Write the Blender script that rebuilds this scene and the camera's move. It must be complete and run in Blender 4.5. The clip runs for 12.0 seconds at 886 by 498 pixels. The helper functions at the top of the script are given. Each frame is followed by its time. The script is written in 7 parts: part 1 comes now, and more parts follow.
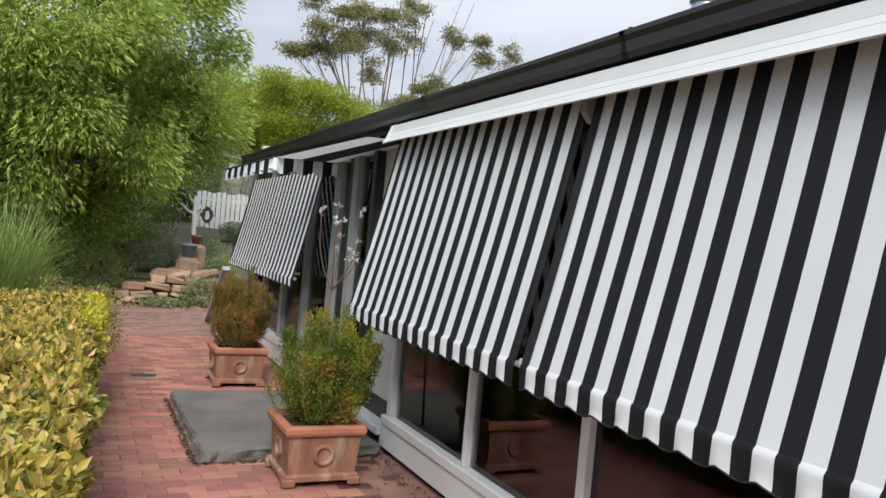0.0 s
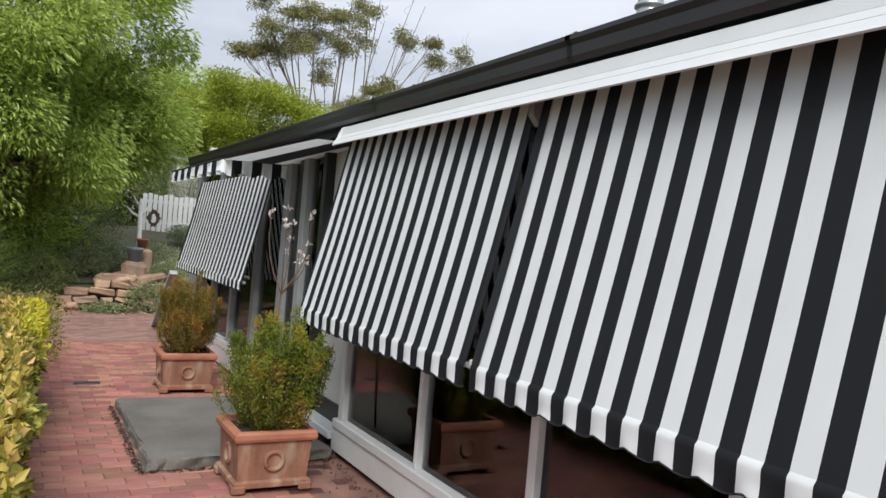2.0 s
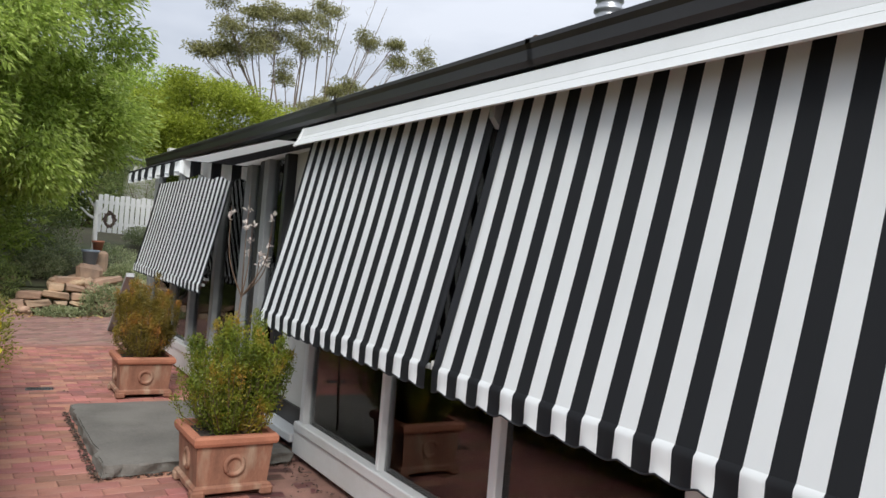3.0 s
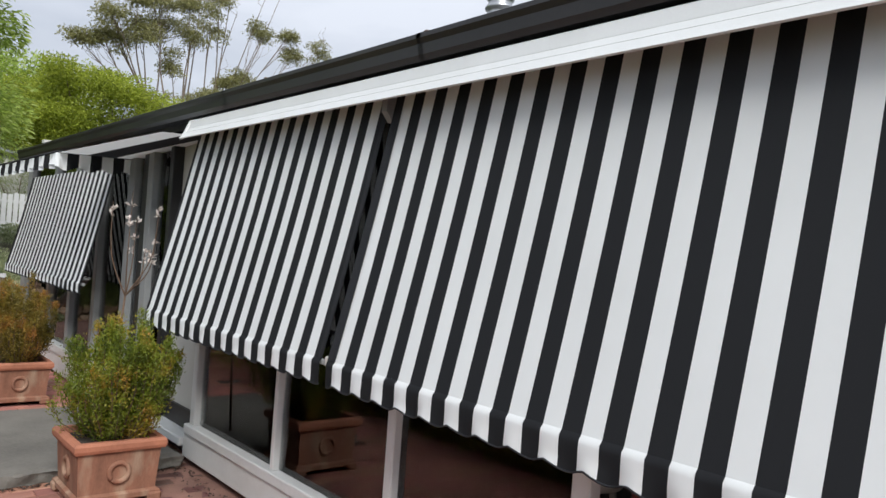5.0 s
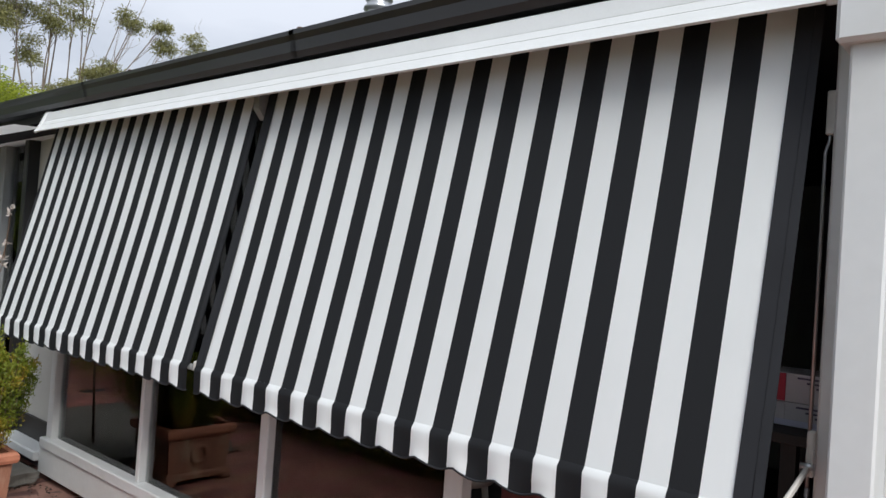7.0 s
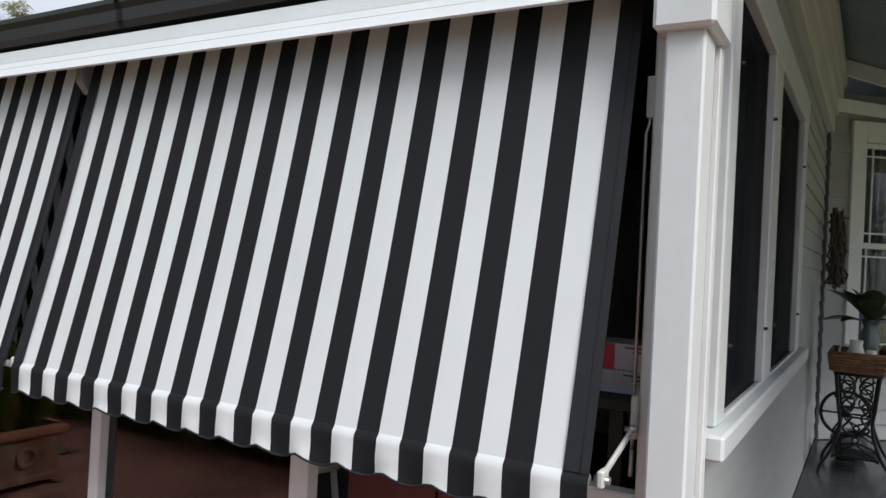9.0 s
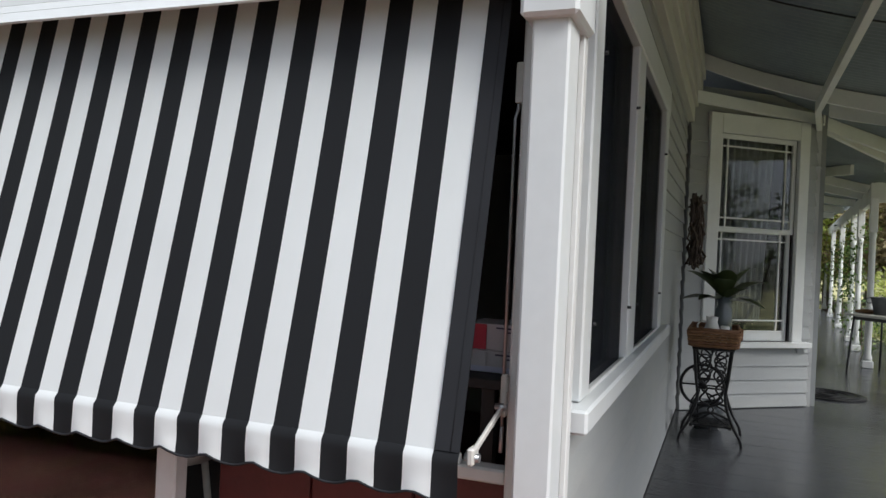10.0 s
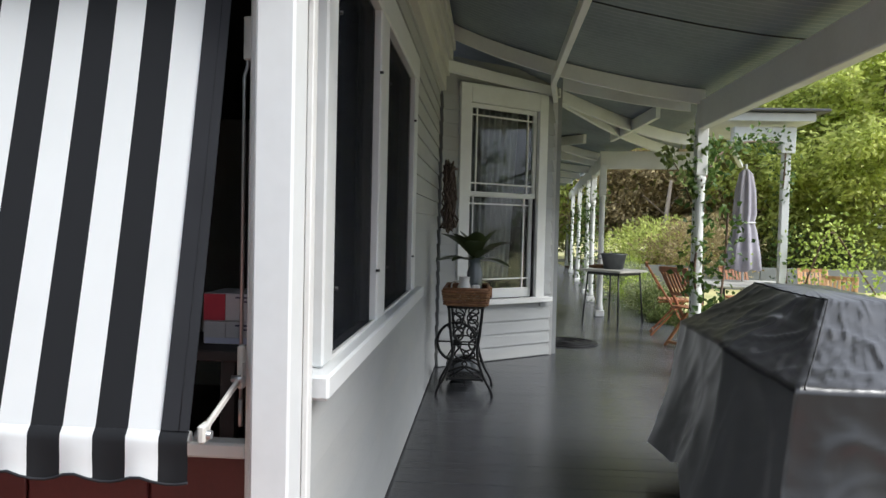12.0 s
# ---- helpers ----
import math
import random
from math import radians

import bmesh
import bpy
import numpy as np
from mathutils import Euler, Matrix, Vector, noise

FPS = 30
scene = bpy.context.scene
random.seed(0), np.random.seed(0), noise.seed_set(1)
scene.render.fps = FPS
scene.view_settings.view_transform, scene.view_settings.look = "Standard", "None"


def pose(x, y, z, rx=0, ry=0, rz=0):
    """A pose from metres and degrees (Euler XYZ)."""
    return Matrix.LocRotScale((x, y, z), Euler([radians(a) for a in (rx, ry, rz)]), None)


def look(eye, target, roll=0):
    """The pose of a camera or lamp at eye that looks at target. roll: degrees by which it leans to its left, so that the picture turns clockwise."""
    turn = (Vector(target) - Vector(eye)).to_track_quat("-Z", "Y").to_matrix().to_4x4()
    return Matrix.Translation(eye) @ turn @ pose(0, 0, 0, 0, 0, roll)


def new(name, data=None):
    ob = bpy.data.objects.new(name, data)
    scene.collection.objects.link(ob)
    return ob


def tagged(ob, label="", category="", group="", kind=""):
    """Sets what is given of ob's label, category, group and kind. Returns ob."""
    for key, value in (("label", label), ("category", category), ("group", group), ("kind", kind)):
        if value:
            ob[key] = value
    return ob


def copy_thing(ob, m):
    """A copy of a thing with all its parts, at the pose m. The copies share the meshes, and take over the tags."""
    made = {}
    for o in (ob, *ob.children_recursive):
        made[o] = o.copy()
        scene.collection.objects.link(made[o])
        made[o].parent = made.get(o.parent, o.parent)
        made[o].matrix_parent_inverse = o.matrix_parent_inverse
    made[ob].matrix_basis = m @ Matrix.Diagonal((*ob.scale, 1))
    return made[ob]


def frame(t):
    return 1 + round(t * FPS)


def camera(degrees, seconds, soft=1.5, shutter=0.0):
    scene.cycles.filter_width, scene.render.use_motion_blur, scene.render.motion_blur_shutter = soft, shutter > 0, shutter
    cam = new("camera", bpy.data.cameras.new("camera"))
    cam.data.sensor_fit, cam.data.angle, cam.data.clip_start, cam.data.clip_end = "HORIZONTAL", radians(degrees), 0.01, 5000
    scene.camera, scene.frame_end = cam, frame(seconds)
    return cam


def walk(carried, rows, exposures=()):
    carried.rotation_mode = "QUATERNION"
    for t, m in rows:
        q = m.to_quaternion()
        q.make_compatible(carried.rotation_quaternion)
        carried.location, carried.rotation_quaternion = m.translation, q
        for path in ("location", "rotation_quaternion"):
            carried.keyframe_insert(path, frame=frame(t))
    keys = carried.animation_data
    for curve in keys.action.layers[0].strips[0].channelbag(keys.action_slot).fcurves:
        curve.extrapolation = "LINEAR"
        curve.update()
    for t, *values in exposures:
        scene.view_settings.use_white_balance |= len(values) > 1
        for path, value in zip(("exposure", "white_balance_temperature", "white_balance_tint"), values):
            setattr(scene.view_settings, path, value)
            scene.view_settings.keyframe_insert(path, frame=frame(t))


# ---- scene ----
cam = camera(61.5, 12.0, soft=1.5)
PATH = [
    (0, -2.048, -0.507, 1.516, 89.438, -5.350, -25.861),
    (0.5, -2.037, -0.509, 1.517, 89.533, -5.188, -26.521),
    (1, -2.037, -0.511, 1.517, 89.657, -5.081, -27.416),
    (1.5, -2.041, -0.519, 1.519, 89.772, -4.978, -28.387),
    (2, -2.039, -0.520, 1.519, 89.904, -4.975, -29.494),
    (2.5, -2.039, -0.522, 1.517, 90.114, -4.907, -30.828),
    (3, -2.038, -0.528, 1.519, 90.270, -4.840, -32.373),
    (5, -2.024, -0.544, 1.515, 90.517, -4.201, -40.213),
    (5.5, -2.019, -0.548, 1.518, 90.689, -4.115, -42.431),
    (6, -2.019, -0.551, 1.524, 90.827, -4.181, -44.798),
    (6.5, -2.010, -0.566, 1.523, 90.958, -3.928, -46.986),
    (8.5, -1.965, -0.582, 1.491, 91.278, -3.713, -56.693),
    (9, -1.953, -0.600, 1.506, 90.675, -2.959, -60.011),
    (9.5, -1.948, -0.617, 1.509, 90.338, -2.867, -64.235),
    (10, -1.934, -0.624, 1.504, 89.902, -2.648, -68.930),
    (10.5, -1.912, -0.640, 1.501, 89.476, -2.286, -73.722),
    (11, -1.897, -0.660, 1.496, 88.999, -1.786, -78.317),
    (11.5, -1.884, -0.679, 1.496, 88.464, -1.580, -82.650),
    (12, -1.879, -0.700, 1.496, 88.064, -1.340, -86.532),
]
walk(cam, [(t, pose(x, y, z, rx, ry, rz)) for t, x, y, z, rx, ry, rz in PATH], [(0, 0.41, 6400, 9), (6.5, 0.37, 6350, 9), (9.5, 0.40, 6300, 9), (10.5, 0.48, 6300, 9), (11, 0.61, 6300, 9), (12, 0.80, 6300, 9)])

# ---- light: a bright overcast sky with a soft high sun ----
SUN_EL, SUN_AZ = 44, 204  # azimuth clockwise from +y
world = bpy.data.worlds.new("overcast_sky")
scene.world = world
world.use_nodes = True
wn, wl = world.node_tree.nodes, world.node_tree.links
bg = wn["Background"]
sky = wn.new("ShaderNodeTexSky")
sky.sky_type, sky.sun_disc = "NISHITA", False
sky.sun_elevation, sky.sun_rotation = radians(SUN_EL), radians(SUN_AZ)
gain = wn.new("ShaderNodeMix"); gain.data_type = "RGBA"; gain.blend_type = "MULTIPLY"
gain.inputs[0].default_value = 1.0
wl.new(sky.outputs[0], gain.inputs[6]); gain.inputs[7].default_value = (0.10, 0.10, 0.10, 1)
tc = wn.new("ShaderNodeTexCoord")
cl = wn.new("ShaderNodeTexNoise"); cl.inputs["Scale"].default_value = 3.2; cl.inputs["Detail"].default_value = 6
cmap = wn.new("ShaderNodeMapping"); cmap.inputs["Scale"].default_value = (1, 1, 3.5)
wl.new(tc.outputs["Generated"], cmap.inputs[0]); wl.new(cmap.outputs[0], cl.inputs["Vector"])
cr = wn.new("ShaderNodeValToRGB")
cr.color_ramp.elements[0].position, cr.color_ramp.elements[1].position = 0.32, 0.68
cr.color_ramp.elements[0].color = (0.50, 0.53, 0.60, 1); cr.color_ramp.elements[1].color = (0.72, 0.74, 0.80, 1)
wl.new(cl.outputs[0], cr.inputs[0])
cover = wn.new("ShaderNodeMix"); cover.data_type = "RGBA"; cover.inputs[0].default_value = 0.88
wl.new(gain.outputs[2], cover.inputs[6]); wl.new(cr.outputs[0], cover.inputs[7])
# an overcast sky is about three times as bright overhead as at the horizon
sep = wn.new("ShaderNodeSeparateXYZ"); wl.new(tc.outputs["Generated"], sep.inputs[0])
hi_ = wn.new("ShaderNodeMapRange"); hi_.inputs[1].default_value, hi_.inputs[2].default_value = 0.0, 1.0
hi_.inputs[3].default_value, hi_.inputs[4].default_value = 0.68, 1.62
wl.new(sep.outputs[2], hi_.inputs[0]); wl.new(hi_.outputs[0], bg.inputs[1])
wl.new(cover.outputs[2], bg.inputs[0])
sun = new("sun", bpy.data.lights.new("sun", "SUN"))
sun.data.energy, sun.data.angle, sun.data.color = 3.0, radians(30), (1.0, 0.97, 0.93)
az, el = radians(SUN_AZ), radians(SUN_EL)
sun.matrix_world = look((0, 0, 0), (-math.sin(az) * math.cos(el), -math.cos(az) * math.cos(el), -math.sin(el)))


# ---- materials ----
def mat(name, color, rough=0.6, metal=0.0, var=0.12, scale=6.0, fine=60.0, bump=0.15, dirt=None, dirt_amt=0.5, dist=0.01, spec=0.5, rand=0.0, stretch=(1, 1, 1)):
    m = bpy.data.materials.new(name)
    m.use_nodes = True
    n, l = m.node_tree.nodes, m.node_tree.links
    b = n["Principled BSDF"]
    b.inputs["Roughness"].default_value, b.inputs["Metallic"].default_value = rough, metal
    b.inputs["Specular IOR Level"].default_value = spec
    co = n.new("ShaderNodeTexCoord")
    mp = n.new("ShaderNodeMapping"); mp.inputs["Scale"].default_value = stretch
    l.new(co.outputs["Object"], mp.inputs[0])
    big = n.new("ShaderNodeTexNoise"); big.inputs["Scale"].default_value = scale; big.inputs["Detail"].default_value = 5
    sm = n.new("ShaderNodeTexNoise"); sm.inputs["Scale"].default_value = fine; sm.inputs["Detail"].default_value = 3
    l.new(mp.outputs[0], big.inputs["Vector"]); l.new(mp.outputs[0], sm.inputs["Vector"])
    add = n.new("ShaderNodeMath"); add.operation = "MULTIPLY_ADD"; add.inputs[1].default_value = 0.45
    l.new(sm.outputs[0], add.inputs[0]); l.new(big.outputs[0], add.inputs[2])
    mr = n.new("ShaderNodeMapRange"); mr.inputs[1].default_value, mr.inputs[2].default_value = 0.45, 1.0
    mr.inputs[3].default_value, mr.inputs[4].default_value = 1 - var, 1 + var
    l.new(add.outputs[0], mr.inputs[0])
    mul = n.new("ShaderNodeMix"); mul.data_type = "RGBA"; mul.blend_type = "MULTIPLY"; mul.inputs[0].default_value = 1
    mul.inputs[6].default_value = (*color, 1)
    l.new(mr.outputs[0], mul.inputs[7])
    out = mul.outputs[2]
    if dirt:
        dn = n.new("ShaderNodeTexNoise"); dn.inputs["Scale"].default_value = scale * 0.6; dn.inputs["Detail"].default_value = 7
        l.new(mp.outputs[0], dn.inputs["Vector"])
        dr = n.new("ShaderNodeMapRange"); dr.inputs[1].default_value, dr.inputs[2].default_value = 0.5, 0.72
        dr.inputs[4].default_value = dirt_amt
        l.new(dn.outputs[0], dr.inputs[0])
        dm = n.new("ShaderNodeMix"); dm.data_type = "RGBA"
        l.new(dr.outputs[0], dm.inputs[0]); l.new(out, dm.inputs[6]); dm.inputs[7].default_value = (*dirt, 1)
        out = dm.outputs[2]
    if rand:
        oi = n.new("ShaderNodeObjectInfo"); ge = n.new("ShaderNodeNewGeometry")
        ra = n.new("ShaderNodeMath"); ra.operation = "ADD"
        l.new(oi.outputs["Random"], ra.inputs[0]); l.new(ge.outputs["Random Per Island"], ra.inputs[1])
        fr = n.new("ShaderNodeMath"); fr.operation = "FRACT"; l.new(ra.outputs[0], fr.inputs[0])
        rr = n.new("ShaderNodeMapRange"); rr.inputs[3].default_value, rr.inputs[4].default_value = 1 - rand, 1 + rand
        l.new(fr.outputs[0], rr.inputs[0])
        hs = n.new("ShaderNodeHueSaturation"); l.new(rr.outputs[0], hs.inputs["Value"]); l.new(out, hs.inputs["Color"])
        hr = n.new("ShaderNodeMapRange"); hr.inputs[3].default_value, hr.inputs[4].default_value = 0.5 - rand * 0.06, 0.5 + rand * 0.06
        f2 = n.new("ShaderNodeMath"); f2.operation = "MULTIPLY"; f2.inputs[1].default_value = 7.31; l.new(ra.outputs[0], f2.inputs[0])
        f3 = n.new("ShaderNodeMath"); f3.operation = "FRACT"; l.new(f2.outputs[0], f3.inputs[0])
        l.new(f3.outputs[0], hr.inputs[0]); l.new(hr.outputs[0], hs.inputs["Hue"])
        out = hs.outputs[0]
    l.new(out, b.inputs["Base Color"])
    if bump:
        bp = n.new("ShaderNodeBump"); bp.inputs["Strength"].default_value = bump; bp.inputs["Distance"].default_value = dist
        l.new(add.outputs[0], bp.inputs["Height"]); l.new(bp.outputs[0], b.inputs["Normal"])
    return m


def leaf_mat(name, dark, light, third=None, rough=0.45, trans=0.35, scale=1.6, at=0.72, each=0.75, drift=1.0):
    """Leaves that differ one by one, lit from both sides."""
    m = bpy.data.materials.new(name)
    m.use_nodes = True
    n, l = m.node_tree.nodes, m.node_tree.links
    b = n["Principled BSDF"]
    b.inputs["Roughness"].default_value = rough
    b.inputs["Specular IOR Level"].default_value = 0.35
    ge = n.new("ShaderNodeNewGeometry")
    ramp = n.new("ShaderNodeValToRGB")
    e = ramp.color_ramp.elements
    e[0].color, e[1].color = (*dark, 1), (*light, 1)
    if third:
        t3 = e.new(at); t3.color = (*light, 1)
        e[2].color = (*third, 1)
    co = n.new("ShaderNodeTexCoord")
    nz = n.new("ShaderNodeTexNoise"); nz.inputs["Scale"].default_value = scale; nz.inputs["Detail"].default_value = 3
    l.new(co.outputs["Object"], nz.inputs["Vector"])
    mx = n.new("ShaderNodeMath"); mx.operation = "MULTIPLY_ADD"; mx.inputs[1].default_value = each
    l.new(ge.outputs["Random Per Island"], mx.inputs[0])
    sb = n.new("ShaderNodeMath"); sb.operation = "MULTIPLY_ADD"; sb.inputs[1].default_value = drift; sb.inputs[2].default_value = 0.5 - 0.5 * drift - 0.5 * each - 0.005
    l.new(nz.outputs[0], sb.inputs[0]); l.new(sb.outputs[0], mx.inputs[2])
    l.new(mx.outputs[0], ramp.inputs[0])
    l.new(ramp.outputs[0], b.inputs["Base Color"])
    tr = n.new("ShaderNodeBsdfTranslucent"); l.new(ramp.outputs[0], tr.inputs[0])
    ms = n.new("ShaderNodeMixShader"); ms.inputs[0].default_value = trans
    l.new(b.outputs[0], ms.inputs[1]); l.new(tr.outputs[0], ms.inputs[2])
    l.new(ms.outputs[0], n["Material Output"].inputs[0])
    return m


def stripe_mat(name, white, black):
    """Awning canvas: one stripe for each whole step of u."""
    m = mat(name, (1, 1, 1), rough=0.75, var=0.05, scale=3, fine=900, bump=0.12, dist=0.0015, spec=0.25)
    n, l = m.node_tree.nodes, m.node_tree.links
    b = n["Principled BSDF"]
    uv = n.new("ShaderNodeUVMap"); uv.uv_map = "stripes"
    sx = n.new("ShaderNodeSeparateXYZ"); l.new(uv.outputs[0], sx.inputs[0])
    h = n.new("ShaderNodeMath"); h.operation = "MULTIPLY"; h.inputs[1].default_value = 0.5; l.new(sx.outputs[0], h.inputs[0])
    fr = n.new("ShaderNodeMath"); fr.operation = "FRACT"; l.new(h.outputs[0], fr.inputs[0])
    gt = n.new("ShaderNodeMath"); gt.operation = "GREATER_THAN"; gt.inputs[1].default_value = 0.5; l.new(fr.outputs[0], gt.inputs[0])
    src = b.inputs["Base Color"].links[0].from_socket
    mx = n.new("ShaderNodeMix"); mx.data_type = "RGBA"; l.new(gt.outputs[0], mx.inputs[0])
    mx.inputs[6].default_value, mx.inputs[7].default_value = (*white, 1), (*black, 1)
    ml = n.new("ShaderNodeMix"); ml.data_type = "RGBA"; ml.blend_type = "MULTIPLY"; ml.inputs[0].default_value = 1
    l.new(mx.outputs[2], ml.inputs[6]); l.new(src, ml.inputs[7])
    l.new(ml.outputs[2], b.inputs["Base Color"])
    tr = n.new("ShaderNodeBsdfTranslucent"); l.new(ml.outputs[2], tr.inputs[0])
    ms = n.new("ShaderNodeMixShader"); ms.inputs[0].default_value = 0.24
    l.new(b.outputs[0], ms.inputs[1]); l.new(tr.outputs[0], ms.inputs[2])
    l.new(ms.outputs[0], n["Material Output"].inputs[0])
    return m


def glass_mat(name, tint=(0.9, 0.92, 0.92), ior=1.5):
    m = bpy.data.materials.new(name)
    m.use_nodes = True
    n, l = m.node_tree.nodes, m.node_tree.links
    n.remove(n["Principled BSDF"])
    t = n.new("ShaderNodeBsdfTransparent"); t.inputs[0].default_value = (*tint, 1)
    g = n.new("ShaderNodeBsdfGlossy"); g.inputs["Roughness"].default_value = 0.015
    fz = n.new("ShaderNodeFresnel"); fz.inputs[0].default_value = ior
    ms = n.new("ShaderNodeMixShader")
    l.new(fz.outputs[0], ms.inputs[0]); l.new(t.outputs[0], ms.inputs[1]); l.new(g.outputs[0], ms.inputs[2])
    l.new(ms.outputs[0], n["Material Output"].inputs[0])
    return m


M_CANVAS = stripe_mat("striped_canvas", (0.76, 0.785, 0.785), (0.014, 0.0152, 0.0175))
M_EDGE = mat("black_binding", (0.015, 0.016, 0.019), 0.75, var=0.15, fine=700, bump=0.1, spec=0.25)
M_WHITE = mat("white_paint", (0.575, 0.595, 0.60), 0.42, var=0.05, scale=3, fine=25, bump=0.12, dist=0.004, dirt=(0.5, 0.49, 0.46), dirt_amt=0.35)
M_TRIM = mat("off_white_trim", (0.60, 0.605, 0.595), 0.45, var=0.06, scale=3, fine=30, bump=0.12, dist=0.004, dirt=(0.42, 0.4, 0.36), dirt_amt=0.4)
# the white paint again, lightened to make up for weak light under the porch
M_PORCHWHITE = mat("lifted_white_porch_paint", (0.76, 0.77, 0.76), 0.45, var=0.05, scale=3, fine=30, bump=0.1, dist=0.004, dirt=(0.55, 0.53, 0.48), dirt_amt=0.35)
# white boards; the shade under the porch roof is put into this grey
M_BOARD = mat("shaded_white_weatherboard", (0.345, 0.355, 0.355), 0.5, var=0.06, scale=2.0, fine=40, bump=0.15, dist=0.004, dirt=(0.45, 0.43, 0.38), dirt_amt=0.3, stretch=(1, 1, 3))
M_CREAM = mat("cream_wall_paint", (0.50, 0.49, 0.45), 0.6, var=0.06, scale=2, fine=40, bump=0.1, dist=0.004)
M_ALU = mat("white_powder_coat", (0.74, 0.75, 0.75), 0.35, var=0.03, scale=4, fine=200, bump=0.03)
M_ARM = mat("cream_grey_alloy", (0.46, 0.45, 0.42), 0.4, var=0.1, scale=20, bump=0.05)
M_HOUSING = mat("white_awning_housing", (0.57, 0.585, 0.585), 0.45, var=0.05, scale=3, fine=120, bump=0.04, dirt=(0.47, 0.48, 0.46), dirt_amt=0.35)
M_GUTTER = mat("black_gutter_steel", (0.016, 0.016, 0.018), 0.42, var=0.25, scale=2, fine=50, bump=0.05, dirt=(0.032, 0.03, 0.028), dirt_amt=0.35)
M_ROOF = mat("dark_roof_steel", (0.05, 0.05, 0.055), 0.45, var=0.2, scale=2, bump=0.05)
M_IRON = mat("porch_roof_steel", (0.20, 0.235, 0.255), 0.45, var=0.22, scale=1.2, fine=20, bump=0.05, dirt=(0.32, 0.33, 0.32), dirt_amt=0.4)
M_GALV = mat("galvanised_steel", (0.38, 0.39, 0.40), 0.35, 0.9, var=0.15, scale=8, bump=0.06)
M_GREYMETAL = mat("grey_frame_paint", (0.24, 0.25, 0.25), 0.45, var=0.12, scale=5, bump=0.06)
# near-black: carries the shade of rooms and hedge core, also a dark table
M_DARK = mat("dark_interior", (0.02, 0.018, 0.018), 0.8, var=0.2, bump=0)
M_REDFLOOR = mat("dark_red_interior_floor", (0.12, 0.022, 0.018), 0.4, var=0.2, bump=0.05)
M_SCREEN = mat("fly_screen_mesh", (0.008, 0.0095, 0.014), 0.55, spec=0.02, var=0.15, scale=1.5, fine=900, bump=0.1, dist=0.001)
sn, sl = M_SCREEN.node_tree.nodes, M_SCREEN.node_tree.links
see = sn.new("ShaderNodeBsdfTransparent"); weave = sn.new("ShaderNodeMixShader"); weave.inputs[0].default_value = 0.42
sl.new(sn["Principled BSDF"].outputs[0], weave.inputs[1]); sl.new(see.outputs[0], weave.inputs[2]); sl.new(weave.outputs[0], sn["Material Output"].inputs[0])
M_GLASS = glass_mat("window_glass", ior=1.8)
M_GLASS_CLEAR = glass_mat("thin_sash_glass", ior=1.38)
M_BRICK = mat("red_clay_paver", (0.31, 0.133, 0.10), 0.8, var=0.26, scale=7, fine=90, bump=0.4, dist=0.004, dirt=(0.215, 0.125, 0.105), dirt_amt=0.75, rand=0.28)
M_BRICK2 = mat("brown_clay_paver", (0.25, 0.14, 0.115), 0.85, var=0.2, scale=9, fine=90, bump=0.35, dist=0.004, dirt=(0.17, 0.13, 0.11), dirt_amt=0.6, rand=0.22)
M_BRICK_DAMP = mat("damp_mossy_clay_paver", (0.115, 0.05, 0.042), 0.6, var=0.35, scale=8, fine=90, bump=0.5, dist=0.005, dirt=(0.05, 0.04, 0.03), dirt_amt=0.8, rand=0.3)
M_JOINT = mat("sandy_joint", (0.215, 0.115, 0.09), 0.95, var=0.3, scale=5, fine=150, bump=0.4)
M_SLATE = mat("grey_stone_slab", (0.122, 0.113, 0.099), 0.8, var=0.32, scale=3, fine=60, bump=0.5, dist=0.006, dirt=(0.165, 0.155, 0.135), dirt_amt=0.6)
M_TERRA = mat("terracotta", (0.215, 0.098, 0.06), 0.8, var=0.3, scale=9, fine=90, bump=0.25, dist=0.004, dirt=(0.36, 0.27, 0.19), dirt_amt=0.95, stretch=(1.6, 1.6, 0.5))
M_TERRA_RIM = mat("orange_terracotta_rim", (0.33, 0.13, 0.075), 0.75, var=0.22, scale=7, fine=90, bump=0.2, dist=0.004)
M_SOIL = mat("potting_soil", (0.035, 0.025, 0.018), 0.95, var=0.4, scale=20, fine=150, bump=0.8)
M_GROUND = mat("garden_ground", (0.085, 0.075, 0.045), 0.95, var=0.35, scale=1.2, fine=30, bump=0.6, dist=0.03, dirt=(0.07, 0.1, 0.035), dirt_amt=0.8)
M_LAWN = mat("dry_lawn", (0.40, 0.37, 0.17), 0.95, var=0.3, scale=0.8, fine=30, bump=0.6, dist=0.03, dirt=(0.18, 0.22, 0.08), dirt_amt=0.8)
M_STONE = mat("sandstone_block", (0.46, 0.31, 0.21), 0.85, var=0.25, scale=5, fine=60, bump=0.5, dist=0.01, dirt=(0.2, 0.16, 0.13), dirt_amt=0.6, rand=0.2)
M_DECK = mat("dark_grey_porch_floor_paint", (0.050, 0.0525, 0.059), 0.25, spec=0.9, var=0.2, scale=1.5, fine=35, bump=0.06, dist=0.003, dirt=(0.08, 0.08, 0.08), dirt_amt=0.5, stretch=(0.3, 2, 1))
M_BARK = mat("grey_bark", (0.17, 0.135, 0.105), 0.9, var=0.35, scale=4, fine=40, bump=0.6, dist=0.02, stretch=(1, 1, 0.3))
M_PALEBARK = mat("pale_gum_bark", (0.36, 0.31, 0.26), 0.85, var=0.3, scale=3, fine=30, bump=0.4, dist=0.02, stretch=(1, 1, 0.3))
